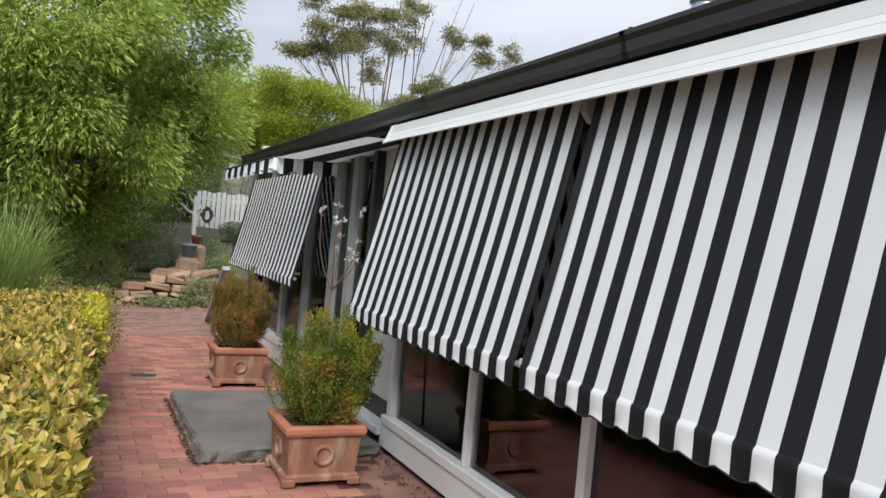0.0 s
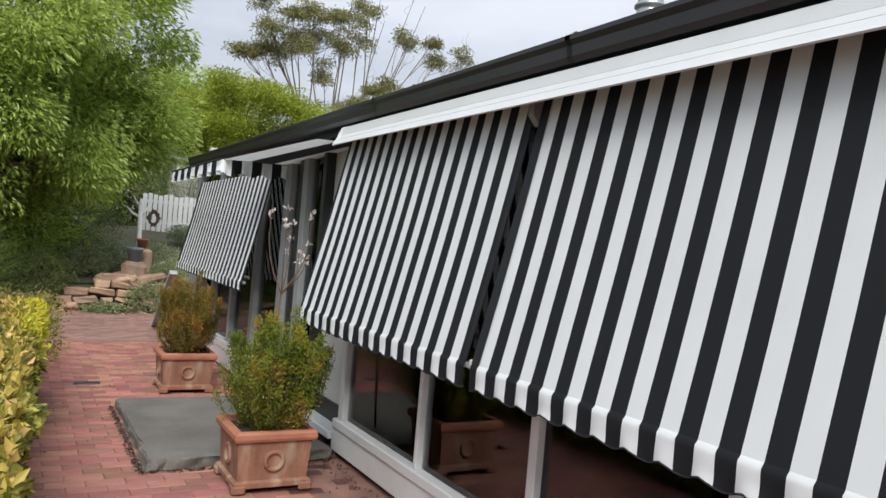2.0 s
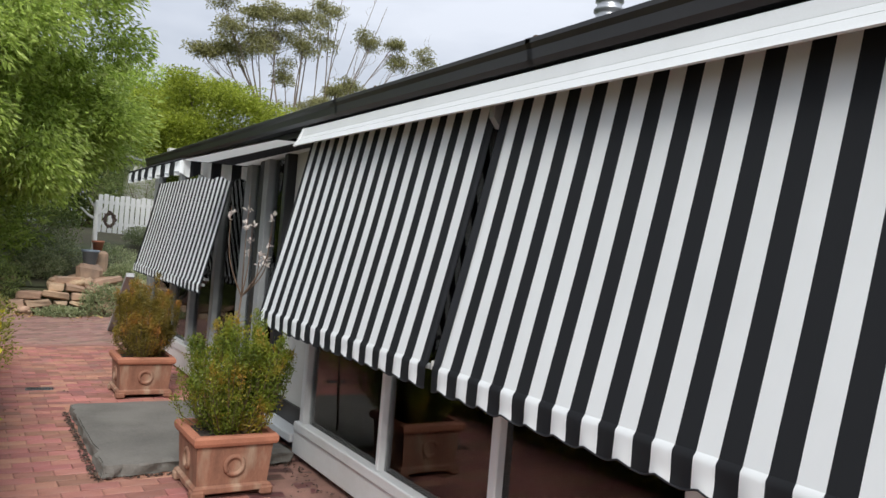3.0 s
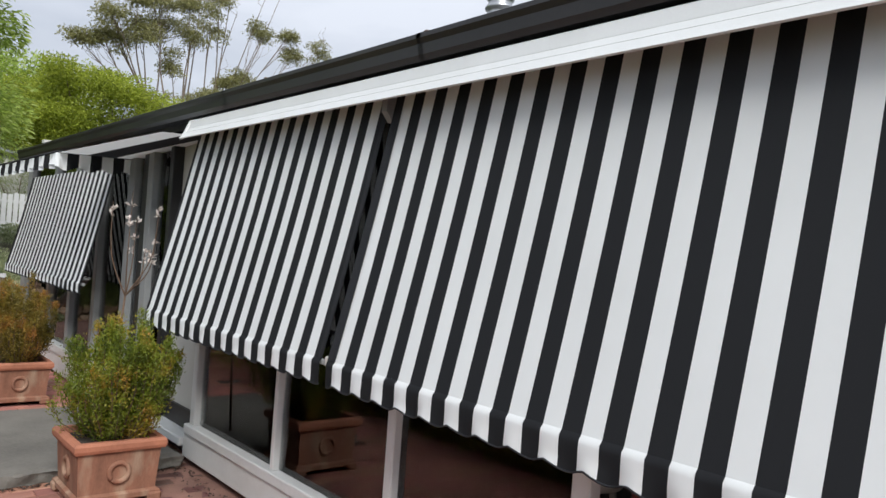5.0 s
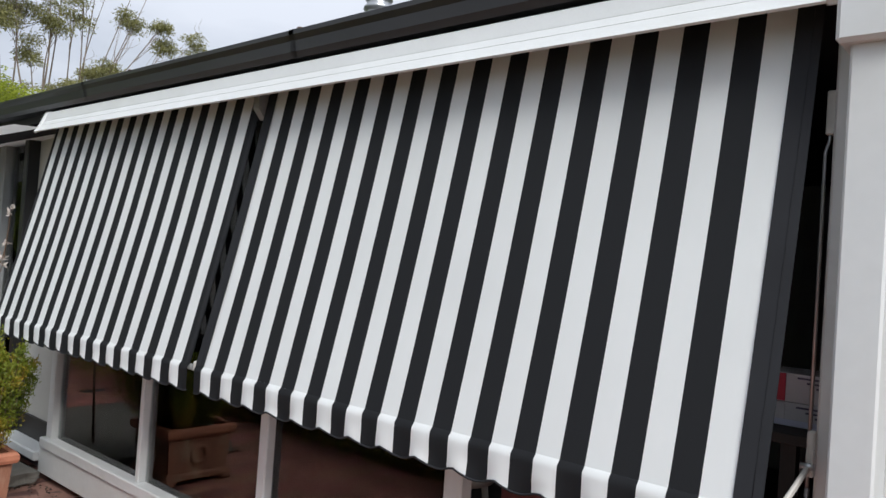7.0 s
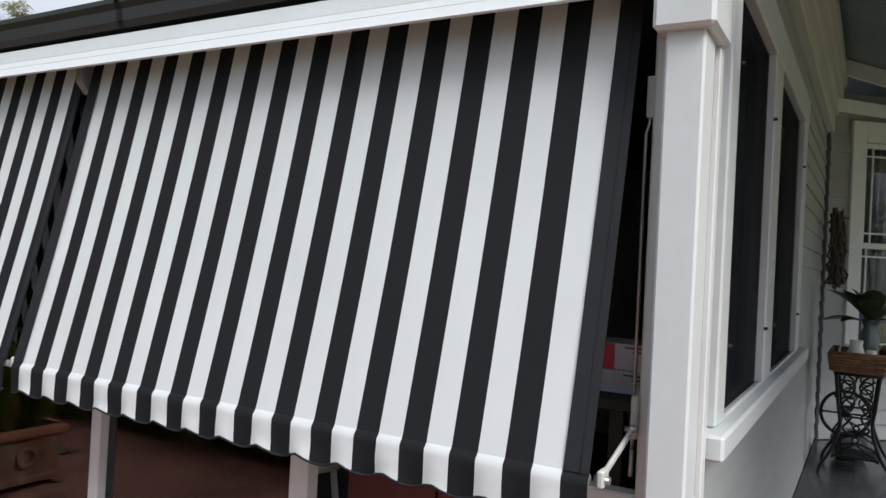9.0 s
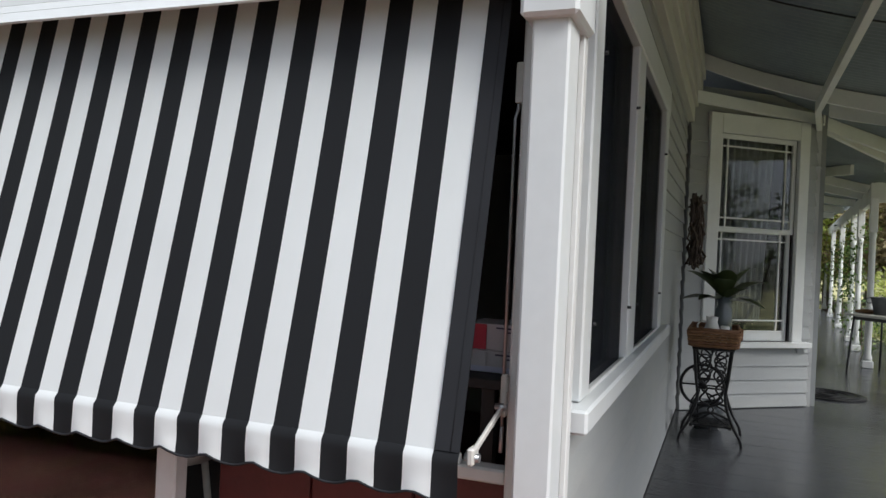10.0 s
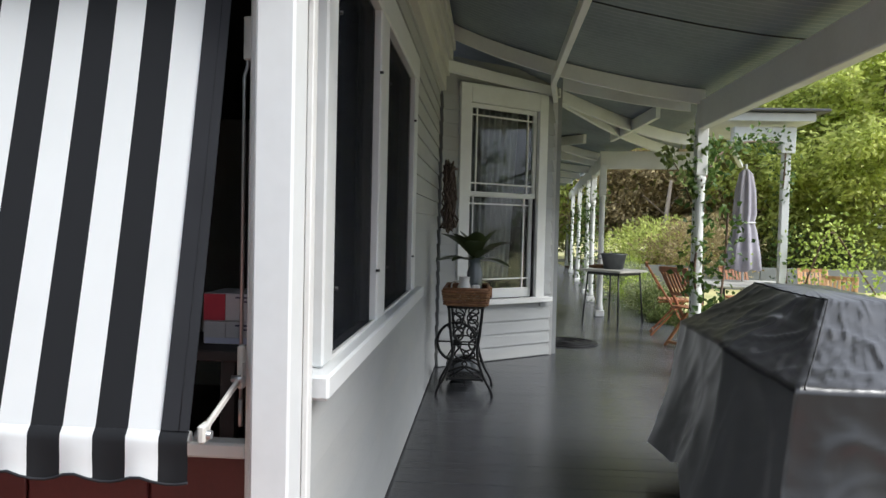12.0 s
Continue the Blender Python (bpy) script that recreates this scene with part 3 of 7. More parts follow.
def canvas(name, parent, y0, y1, fold, top, first, edge=0.062, sag=0.008, drop=0.118, seed=1, pitch=P):
    """Sloping canvas, and a scalloped valance hanging from its front roll."""
    rng = random.Random(seed)
    ny = int((y1 - y0) / pitch * 3); nz = 18
    for nm in ("fabric", "valance"):
        bm = B(); uvl = bm.loops.layers.uv.new("stripes")
        grid = []
        rows_ = nz + 1 if nm == "fabric" else 9
        for j in range(rows_):
            line = []
            for i in range(ny + 1):
                y = y0 + (y1 - y0) * i / ny
                u = (y - first) / pitch
                if nm == "fabric":
                    s = j / nz
                    x = fold[0] + (top[0] - fold[0]) * s; z = fold[1] + (top[1] - fold[1]) * s
                    b = sag * math.sin(math.pi * s) + 0.0025 * noise.noise((y * 2.1, s * 3, seed)) * (1 - s)
                    x += b * 0.97; z -= b * 0.2
                else:
                    s = j / (rows_ - 1)
                    sc = 0.5 - 0.5 * math.cos(2 * math.pi * (u - 0.6) / 2.0)
                    low = drop - 0.022 * (1 - sc ** 0.7)
                    wav = 0.010 * s * math.sin(2 * math.pi * u / 2 + 0.8 * noise.noise((y * 1.3, seed, 0)))
                    wav += 0.006 * s * noise.noise((y * 9, s * 2, seed))
                    roll = min(1, s * 6)
                    x = fold[0] - 0.012 * math.sin(roll * math.pi / 2) - wav
                    z = fold[1] - low * s
                line.append((bm.verts.new((x, y, z)), u))
            grid.append(line)
        for a, b in zip(grid, grid[1:]):
            for i in range(ny):
                q = (a[i], a[i + 1], b[i + 1], b[i])
                f = bm.faces.new([w[0] for w in q]); f.smooth = True
                for lp, w in zip(f.loops, q):
                    lp[uvl].uv = (w[1] + 200, 0)
        ob = part(nm, bm, M_CANVAS, parent)
        if nm == "valance":
            bm = B()
            tube(bm, [w[0] for w in [((x, y, z), 0) for x, y, z in [(ob.matrix_basis @ v.co + base_of(parent))[:] for v in list(ob.data.vertices)[-(ny + 1):]]]], 0.0035, 5)
            part("edge_binding", bm, M_EDGE, parent, "black binding tape")
    for ya, yb in ((y0 - edge * 0.0, y0 + edge), (y1 - edge, y1)):
        bm = B()
        n = Vector((-(top[1] - fold[1]), 0, top[0] - fold[0])).normalized()
        for j in range(nz):
            q = []
            for s, y in ((j / nz, ya), (j / nz, yb), ((j + 1) / nz, yb), ((j + 1) / nz, ya)):
                b = sag * math.sin(math.pi * s)
                q.append(bm.verts.new(Vector((fold[0] + (top[0] - fold[0]) * s + b * 0.97, y, fold[1] + (top[1] - fold[1]) * s - b * 0.2)) + n * 0.004))
            bm.faces.new(q)
        bmesh.ops.remove_doubles(bm, verts=bm.verts, dist=1e-4)
        part("side_hem", bm, M_EDGE, parent, "black side hem with stitching")
        for off in (0.35,):
            bm = B()
            y = ya + (yb - ya) * off
            tube(bm, [Vector((fold[0] + (top[0] - fold[0]) * s + sag * math.sin(math.pi * s) * 0.97, y, fold[1] + (top[1] - fold[1]) * s - sag * math.sin(math.pi * s) * 0.2)) + n * 0.0045 for s in [k / 12 for k in range(13)]], 0.0010, 4)
            part("seam", bm, M_EDGE, parent)
    bm = B(); tube(bm, [(fold[0] + 0.020, y0 + 0.006, fold[1] - 0.018), (fold[0] + 0.020, y1 - 0.006, fold[1] - 0.018)], 0.013, 10)
    part("front_bar", bm, M_GREYMETAL, parent)


def pivot_arm(parent, y, pivot_x=-0.05, pivot_z=1.18, fold=FOLD):
    bm = B(); box(bm, pivot_x - 0.012, pivot_x + 0.012, y - 0.008, y + 0.010, pivot_z - 0.05, pivot_z + 0.06, 0.004)
    arm = part("arm_bracket", bm, M_ARM, parent)
    bm = B(); beam(bm, (pivot_x - 0.01, y, pivot_z - 0.02), (fold[0] + 0.03, y, fold[1] + 0.0), 0.010, 0.017, bevel=0.003)
    part("arm", bm, M_ARM, arm)
    bm = B(); box(bm, fold[0] + 0.004, fold[0] + 0.045, y - 0.008, y + 0.010, fold[1] - 0.03, fold[1] + 0.012, 0.005)
    part("bar_end_bracket", bm, M_ARM, arm)
    bm = B(); tube(bm, [(pivot_x - 0.03, y - 0.016, pivot_z - 0.02), (pivot_x - 0.03, y + 0.016, pivot_z - 0.02)], 0.009, 8)
    part("pivot_bolt", bm, M_GALV, arm)
    bm = B(); box(bm, pivot_x - 0.036, pivot_x - 0.010, y - 0.013, y - 0.009, pivot_z - 0.045, pivot_z + 0.02, 0.002); part("knuckle_plate", bm, M_ARM, arm)
    bm = B(); tube(bm, [(fold[0] + 0.02, y - 0.018, fold[1] - 0.012), (fold[0] + 0.02, y + 0.018, fold[1] - 0.012)], 0.010, 8); part("bar_bolt", bm, M_GALV, arm)


a1 = thing("pivot_awning", (-0.2, 1.0, 1.0), "black and white striped canvas awning with scalloped valance, lowered", "awning", "drop awnings on the window wall")
canvas("near", a1, -0.064, 2.19, FOLD, TOP, 0.0, seed=3, edge=0.062)
pivot_arm(a1, -0.088, -0.04, 1.118)
a2 = thing("pivot_awning", (-0.2, 3.3, 1.0), "black and white striped canvas awning, lowered beside its twin", "awning", "drop awnings on the window wall")
canvas("middle", a2, 2.240, 4.462, FOLD, TOP, 2.308, seed=5, pitch=0.0733, edge=0.030)
pivot_arm(a2, 2.216)
a3 = thing("pivot_awning", (-0.3, 7.1, 1.0), "narrow striped canvas awning lowered over the far windows", "awning", "drop awnings on the window wall")
canvas("far", a3, 6.12, 9.28, (-0.30, 1.072), (-0.094, 2.076), 6.12 + 0.05, drop=0.1, seed=7, pitch=0.0736, edge=0.045)

# white cassette above the two lowered awnings
cas = thing("awning_cassette", (-0.12, 2.1, 2.2), "long white aluminium awning housing under the gutter", "awning housing")
cp = [(-0.02, 2.313), (-0.10, 2.312), (-0.126, 2.298), (-0.140, 2.246), (-0.1396, 2.2445), (-0.142, 2.242), (-0.160, 2.215), (-0.1596, 2.2135), (-0.162, 2.211), (-0.180, 2.184), (-0.187, 2.174), (-0.181, 2.169), (-0.05, 2.244), (-0.02, 2.25)]
bm = B()
a = [bm.verts.new((x, -0.11, z)) for x, z in cp]; b = [bm.verts.new((x, 4.44, z)) for x, z in cp]
for k in range(len(cp)):
    bm.faces.new((a[k], a[(k + 1) % len(cp)], b[(k + 1) % len(cp)], b[k]))
part("housing", bm, M_HOUSING, cas)
bm = B(); tube(bm, [(-0.078, -0.10, 2.262), (-0.078, 4.40, 2.262)], 0.012, 12); part("roller", bm, M_CANVAS, cas)
for y in (-0.115, 2.216, 4.445):
    bm = B()
    w = 0.012 if y != 2.216 else 0.02
    pr = [(-0.02, 2.236), (-0.05, 2.236), (-0.182, 2.164), (-0.192, 2.174), (-0.166, 2.214), (-0.130, 2.302), (-0.10, 2.316), (-0.02, 2.316)] if y != 2.216 else [(-0.02, 2.10), (-0.06, 2.10), (-0.10, 2.145), (-0.10, 2.2), (-0.02, 2.22)]
    a = [bm.verts.new((x, y - w, z)) for x, z in pr]; b = [bm.verts.new((x, y + w, z)) for x, z in pr]
    for k in range(len(pr)):
        bm.faces.new((a[k], a[(k + 1) % len(pr)], b[(k + 1) % len(pr)], b[k]))
    bm.faces.new(a[::-1]); bm.faces.new(b)
    part("end_cap" if y != 2.216 else "roller_bracket", bm, M_HOUSING if y != 2.216 else M_GREYMETAL, cas)

# small hood over the entry: striped canvas with a loose valance
hood = thing("door_hood_awning", (-0.2, 6.0, 2.1), "broad striped canvas hood with hanging valance over the entry", "awning")
bm = B(); uvl = bm.loops.layers.uv.new("stripes")
far_l, far_r, near_r, near_l = Vector((-0.565, 6.06, 2.118)), Vector((0.55, 6.06, 2.164)), Vector((0.55, 4.47, 2.245)), Vector((-0.30, 4.47, 2.20))
N_ = 24
gr = [[(far_l.lerp(far_r, i / N_)).lerp(near_l.lerp(near_r, i / N_), j / 8) for i in range(N_ + 1)] for j in range(9)]
vs = [[bm.verts.new(p) for p in r_] for r_ in gr]
for j in range(8):
    for i in range(N_):
        f = bm.faces.new((vs[j][i], vs[j][i + 1], vs[j + 1][i + 1], vs[j + 1][i]))
        for lp, k in zip(f.loops, (i, i + 1, i + 1, i)):
            lp[uvl].uv = (k / N_ * 5 + 100.0, 0)
part("fabric", bm, M_CANVAS, hood)
for nm, a_, b_, cnt, dr in (("valance", Vector((-0.585, 6.050, 2.115)), Vector((0.035, 6.050, 2.134)), 7, 0.125), ("return_valance", Vector((-0.58, 6.06, 2.115)), Vector((-0.50, 9.0, 2.15)), 13, 0.11)):
    bm = B(); uvl = bm.loops.layers.uv.new("stripes")
    nn = cnt * 6
    g = []
    for j in range(6):
        s = j / 5
        line = []
        for i in range(nn + 1):
            p = a_.lerp(b_, i / nn)
            wv = (0.012 if nm == "valance" else 0.03) * s * math.sin(i * 1.05) + 0.02 * s * noise.noise((i * 0.35, s, 4))
            off = Vector((0, -wv, 0)) if nm == "valance" else Vector((-wv, 0, 0))
            line.append(bm.verts.new(p + off + Vector((0, 0, -dr * s * (1 - 0.12 * math.cos(2 * math.pi * i / 12))))))
        g.append(line)
    for j in range(5):
        for i in range(nn):
            f = bm.faces.new((g[j][i], g[j][i + 1], g[j + 1][i + 1], g[j + 1][i])); f.smooth = True
            for lp, k in zip(f.loops, (i, i + 1, i + 1, i)):
                lp[uvl].uv = (k / 6 + 100.0, 0)
    part(nm, bm, M_CANVAS, hood)
bm = B(); tube(bm, [(0.55, 6.07, 2.166), (-0.575, 6.07, 2.122), (-0.495, 9.02, 2.157)], 0.011, 8); part("front_bar", bm, M_EDGE, hood)
# the awning's fold-down leg at the far side
bm = B(); beam(bm, (-0.41, 8.9, 0.94), (-0.24, 11.05, 0.0), 0.09, 0.05)
prop = single("prop_leg", bm, mat("weathered_grey_timber", (0.33, 0.33, 0.33), 0.7, var=0.2, scale=8, stretch=(6, 1, 6)), "grey timber prop leaning from the awning to the paving", "prop")

# ---- stone step ----
bm = B()
box(bm, -1.27, 0.0 - 0.07, 4.27, 6.0, 0.0, 0.072)
bmesh.ops.subdivide_edges(bm, edges=bm.edges[:], cuts=19, use_grid_fill=True)
for v in bm.verts:
    n3 = noise.noise_vector(v.co * 5.0)
    edge = (abs(v.co.x + 1.27) < 0.01) or (abs(v.co.y - 4.27) < 0.01)
    n4 = noise.noise_vector(v.co * 17.0)
    v.co += Vector((n3.x * 0.034 + n4.x * 0.024 if edge else 0, n3.y * 0.034 + n4.y * 0.024 if edge else 0, n3.z * 0.004 + (n4.z * 0.010 if edge else 0) if v.co.z > 0.03 else 0))
bmesh.ops.bevel(bm, geom=[e for e in bm.edges if e.calc_face_angle(0) > 0.9], offset=0.012, segments=2, affect="EDGES")
single("stone_step", bm, M_SLATE, "thick worn grey stone slab step on the brick paving", "stone step")


# crumbs of soil and dry leaf swept against the slab and along the house wall
rng = random.Random(71)
bm = B()
for i in range(900):
    k = rng.random()
    if k < 0.45:
        x, y = -1.29 - abs(rng.gauss(0, 0.02)), rng.uniform(4.2, 6.0)
    elif k < 0.7:
        x, y = rng.uniform(-1.3, -0.1), 4.25 - abs(rng.gauss(0, 0.02))
    elif k < 0.9:
        x, y = -0.06 - abs(rng.gauss(0, 0.07)), rng.uniform(2.2, 4.3)
    else:
        x, y = rng.uniform(-2.0, -0.1), rng.uniform(2.3, 9.5)
    an = rng.uniform(0, 6.28); q = rng.uniform(0.004, 0.016) * (1.0 if k < 0.9 else 0.8)
    a = Vector((x, y, 0.003)); d = Vector((math.cos(an), math.sin(an), 0)) * q; e = Vector((-d.y, d.x, 0)) * rng.uniform(0.3, 0.9)
    bm.faces.new([bm.verts.new(p) for p in (a - d, a + e + Vector((0, 0, 0.008)), a + d + Vector((0, 0, 0.003)), a - e)])
single("swept_litter", bm, mat("dark_brown_crumb", (0.055, 0.035, 0.025), 0.9, rand=0.5, bump=0), "dark crumbs of soil and leaf on the bricks", "litter", kind="stuff")


# ---- terracotta planters ----
def planter(loc):
    pl = thing("planter", loc, "square terracotta planter with ring motifs and feet", "planter", "terracotta planters")
    X, Y, Z = loc
    bm = B(); lathe(bm, [(0.205, 0.045), (0.222, 0.30), (0.19, 0.30), (0.18, 0.06)], centre=(0, 0), square=True)
    bmesh.ops.translate(bm, verts=bm.verts, vec=loc); part("body", bm, M_TERRA, pl, "weathered terracotta body with pale bloom")
    bm = B(); lathe(bm, [(0.218, 0.298), (0.240, 0.305), (0.247, 0.322), (0.247, 0.348), (0.236, 0.362), (0.205, 0.362), (0.200, 0.302)], square=True)
    bmesh.ops.translate(bm, verts=bm.verts, vec=loc); part("rim", bm, M_TERRA_RIM, pl, "thick orange rolled rim")
    bm = B(); lathe(bm, [(0.224, 0.030), (0.230, 0.036), (0.230, 0.062), (0.210, 0.075), (0.2, 0.03)], square=True)
    bmesh.ops.translate(bm, verts=bm.verts, vec=loc); part("plinth", bm, M_TERRA, pl)
    for sx in (-1, 1):
        for sy in (-1, 1):
            bm = B(); box(bm, X + sx * 0.20 - 0.04, X + sx * 0.20 + 0.04, Y + sy * 0.20 - 0.04, Y + sy * 0.20 + 0.04, 0.0, 0.055, 0.012)
            part("foot", bm, M_TERRA, pl)
    for ax, sg in ((0, -1), (0, 1), (1, -1), (1, 1)):
        c = Vector(loc) + Vector((0, 0, 0.185)); c[ax] += sg * 0.216
        bm = B(); d = Vector((0, 0, 0)); d[ax] = sg
        torus(bm, c, d, 0.052, 0.015, 28, 8); part("ring_motif", bm, M_TERRA, pl)
    bm = B(); box(bm, X - 0.2, X + 0.2, Y - 0.2, Y + 0.2, 0.27, 0.325); part("soil", bm, M_SOIL, pl)
    return pl


def shrub(loc, height, spread, material, seed, label):
    """Upright bushy shrub: fine stems with tiny leaves."""
    rng = np.random.default_rng(seed)
    sh = thing("potted_shrub", loc, label, "shrub", "shrubs in the planters")
    bm = B(); P_, D_ = [], []
    base = Vector(loc)
    for i in range(110):
        a = rng.uniform(0, 2 * math.pi); r = spread * math.sqrt(rng.uniform(0, 1)) * (1 + 0.45 * noise.noise((math.cos(a) * 1.6, math.sin(a) * 1.6, seed)))
        top = height * (1 - 0.22 * (r / spread) ** 2) * rng.choice([rng.uniform(0.4, 0.9), rng.uniform(0.85, 1.17)]) * (1 + 0.22 * noise.noise((math.cos(a) * 2, math.sin(a) * 2, seed + 5)))
        s = base + Vector((math.cos(a) * r * 0.35, math.sin(a) * r * 0.35, 0))
        e = base + Vector((math.cos(a) * r, math.sin(a) * r, top))
        mid = s.lerp(e, 0.5) + Vector((math.cos(a) * r * 0.2, math.sin(a) * r * 0.2, 0)) + Vector(rng.normal(0, 0.012, 3))
        pts = [s, s.lerp(mid, 0.55), mid, mid.lerp(e, 0.55), e]
        tube(bm, pts, [0.004, 0.0035, 0.003, 0.002, 0.001], 4, False)
        n = int(330 * top / 0.5)
        t = 1 - rng.uniform(0, 1, n) ** 1.5 * 0.93
        for tt in t:
            k = min(3, int(tt * 4)); q = pts[k].lerp(pts[k + 1], tt * 4 - k)
            d = (pts[k + 1] - pts[k]).normalized() * 0.9
            P_.append(np.array(q) + rng.normal(0, 0.014, 3)); D_.append(np.array(d) + rng.normal(0, 0.7, 3))
    part("stem", bm, M_TWIG, sh)["kind"] = "stuff"
    leaves("foliage", P_, D_, 0.021, 0.0085, material, sh, seed=seed)["kind"] = "stuff"
    return sh


planter((-0.65, 3.94, 0)); planter((-0.63, 6.68, 0))
shrub((-0.63, 3.94, 0.31), 0.64, 0.35, L_SHRUB, 11, "olive green upright shrub with tiny leaves in a planter")
shrub((-0.63, 6.68, 0.31), 0.63, 0.29, L_SHRUB2, 12, "rusty olive upright shrub with tiny leaves in a planter")
bm = B(); box(bm, -1.53, -1.31, 6.93, 7.02, -0.006, 0.004)
drain = thing("drain_grate", (-1.42, 6.97, 0), "small dark metal drain grate set in the bricks", "drain")
part("frame", bm, M_ZINC, drain)
for i in range(9):
    bm = B(); box(bm, -1.515 + i * 0.024, -1.503 + i * 0.024, 6.94, 7.01, 0.004, 0.007); part("slat", bm, M_BLACK, drain)


# ---- end wall of the house and the porch ----
WY = -0.22           # face of the end wall
post = thing("corner_post", (-0.1, -0.19, 0), "white painted timber corner post with a boxed cap", "post", kind="structure")
bm = B(); box(bm, -0.17, -0.05, -0.245, -0.151, 0.0, 2.3, 0.006); part("shaft", bm, M_WHITE, post)
bm = B(); box(bm, -0.05, 0.02, -0.235, -0.15, 0.0, 2.3, 0.004); part("cover_strip", bm, M_TRIM, post)
bm = B(); box(bm, -0.20, 0.02, -0.27, -0.125, 2.07, 2.36, 0.01); part("cap", bm, M_WHITE, post)
bm = B(); box(bm, -0.015, 0.03, -0.252, -0.236, 0.0, 2.3, 0.003); part("edge_bead", bm, M_TRIM, post)

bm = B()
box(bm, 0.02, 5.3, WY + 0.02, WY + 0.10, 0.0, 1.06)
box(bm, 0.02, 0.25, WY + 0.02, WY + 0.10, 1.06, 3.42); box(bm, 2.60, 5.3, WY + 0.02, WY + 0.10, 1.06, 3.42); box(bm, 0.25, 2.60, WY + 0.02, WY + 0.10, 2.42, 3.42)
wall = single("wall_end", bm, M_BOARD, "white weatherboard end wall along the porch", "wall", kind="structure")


def board(parent, a, b, z, h=0.145, out=(0, -1, 0), m=None):
    """One lapped weatherboard from a to b (plan points), its lower edge at z."""
    a, b, o = Vector((*a, 0)), Vector((*b, 0)), Vector(out)
    bm = B()
    sec = [(0.0, 0), (0.024, 0), (0.024, 0.004), (0.008, h), (0.0, h)]
    r1 = [bm.verts.new(a + o * d + Vector((0, 0, z + k))) for d, k in sec]
    r2 = [bm.verts.new(b + o * d + Vector((0, 0, z + k))) for d, k in sec]
    for k in range(5):
        bm.faces.new((r1[k], r1[(k + 1) % 5], r2[(k + 1) % 5], r2[k]))
    bm.faces.new(r1[::-1]); bm.faces.new(r2)
    return part("board", bm, m or M_BOARD, parent)


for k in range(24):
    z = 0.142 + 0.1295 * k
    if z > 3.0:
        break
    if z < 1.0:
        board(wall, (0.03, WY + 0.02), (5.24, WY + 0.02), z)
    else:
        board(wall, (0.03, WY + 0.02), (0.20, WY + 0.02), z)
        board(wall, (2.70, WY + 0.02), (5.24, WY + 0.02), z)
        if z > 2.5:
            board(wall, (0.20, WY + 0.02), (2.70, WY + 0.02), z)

sw = thing("window_3", (1.6, WY, 1.06), "wide white framed window with dark fly screens", "window", kind="structure")
for x0, x1 in ((0.14, 0.27), (1.13, 1.36), (2.52, 2.70)):
    bm = B(); box(bm, x0, x1, WY - 0.035, WY + 0.06, 1.09, 2.45, 0.006); part("window_frame", bm, M_WHITE, sw)
bm = B(); box(bm, 0.14, 2.70, WY - 0.04, WY + 0.06, 2.35, 2.50, 0.006); part("window_frame", bm, M_WHITE, sw)
bm = B(); box(bm, 0.05, 2.95, WY - 0.072, WY + 0.08, 1.02, 1.088, 0.008); part("window_sill", bm, M_WHITE, sw)
bm = B(); box(bm, 0.27, 2.52, WY - 0.028, WY - 0.02, 1.088, 1.10); part("lower_bead", bm, M_TRIM, sw)
for x0, x1 in ((0.27, 1.13), (1.36, 2.52)):
    bm = B(); box(bm, x0, x1, WY + 0.034, WY + 0.04, 1.09, 2.35); part("pane", bm, M_GLASS, sw)
    bm = B(); box(bm, x0, x1, WY + 0.041, WY + 0.058, 1.74, 1.80); part("sash_rail", bm, M_WHITE, sw)
    # near-black sheet added here; the room's dimness lies in its colour
    bm = B(); box(bm, x0, x1, WY + 0.07, WY + 0.074, 1.09, 2.35); part("blind", bm, M_DARK, sw, "dark backing sheet added behind the screen")
    bm = B(); box(bm, x0, x1, WY - 0.004, WY + 0.004, 1.09, 2.35); part("fly_screen", bm, M_SCREEN, sw, "dark fly screen mesh")
    for xx in (x0 + 0.006, x1 - 0.006):
        for zz in (1.3, 2.1):
            bm = B(); tube(bm, [(xx, WY - 0.03, zz), (xx, WY - 0.045, zz)], 0.006, 6); part("screen_clip", bm, M_BLACK, sw)
# cornice between end wall and porch roof
for i, (d0, d1, z0, z1) in enumerate(((0.05, 0.0, 2.76, 2.90), (0.08, 0.0, 2.90, 3.02), (0.11, 0.0, 3.02, 3.14), (0.13, 0.0, 3.14, 3.27))):
    bm = B(); box(bm, 0.0, 5.24, WY - d0, WY + 0.02, z0, z1, 0.006)
    single("cornice", bm, M_CREAM, "pale painted moulding under the porch roof", "moulding", kind="structure")

# bay window: a slanting weatherboard face
BA, BB = Vector((5.22, -0.24, 0)), Vector((6.14, -1.37, 0))
bd = (BB - BA).normalized(); bo = Vector((bd.y, -bd.x, 0))
if bo.x > 0:
    bo = -bo
bl = (BB - BA).length


def bpt(s, d, z):
    """A point of the bay face: s along, d out, z up."""
    return BA + bd * s + bo * d + Vector((0, 0, z))


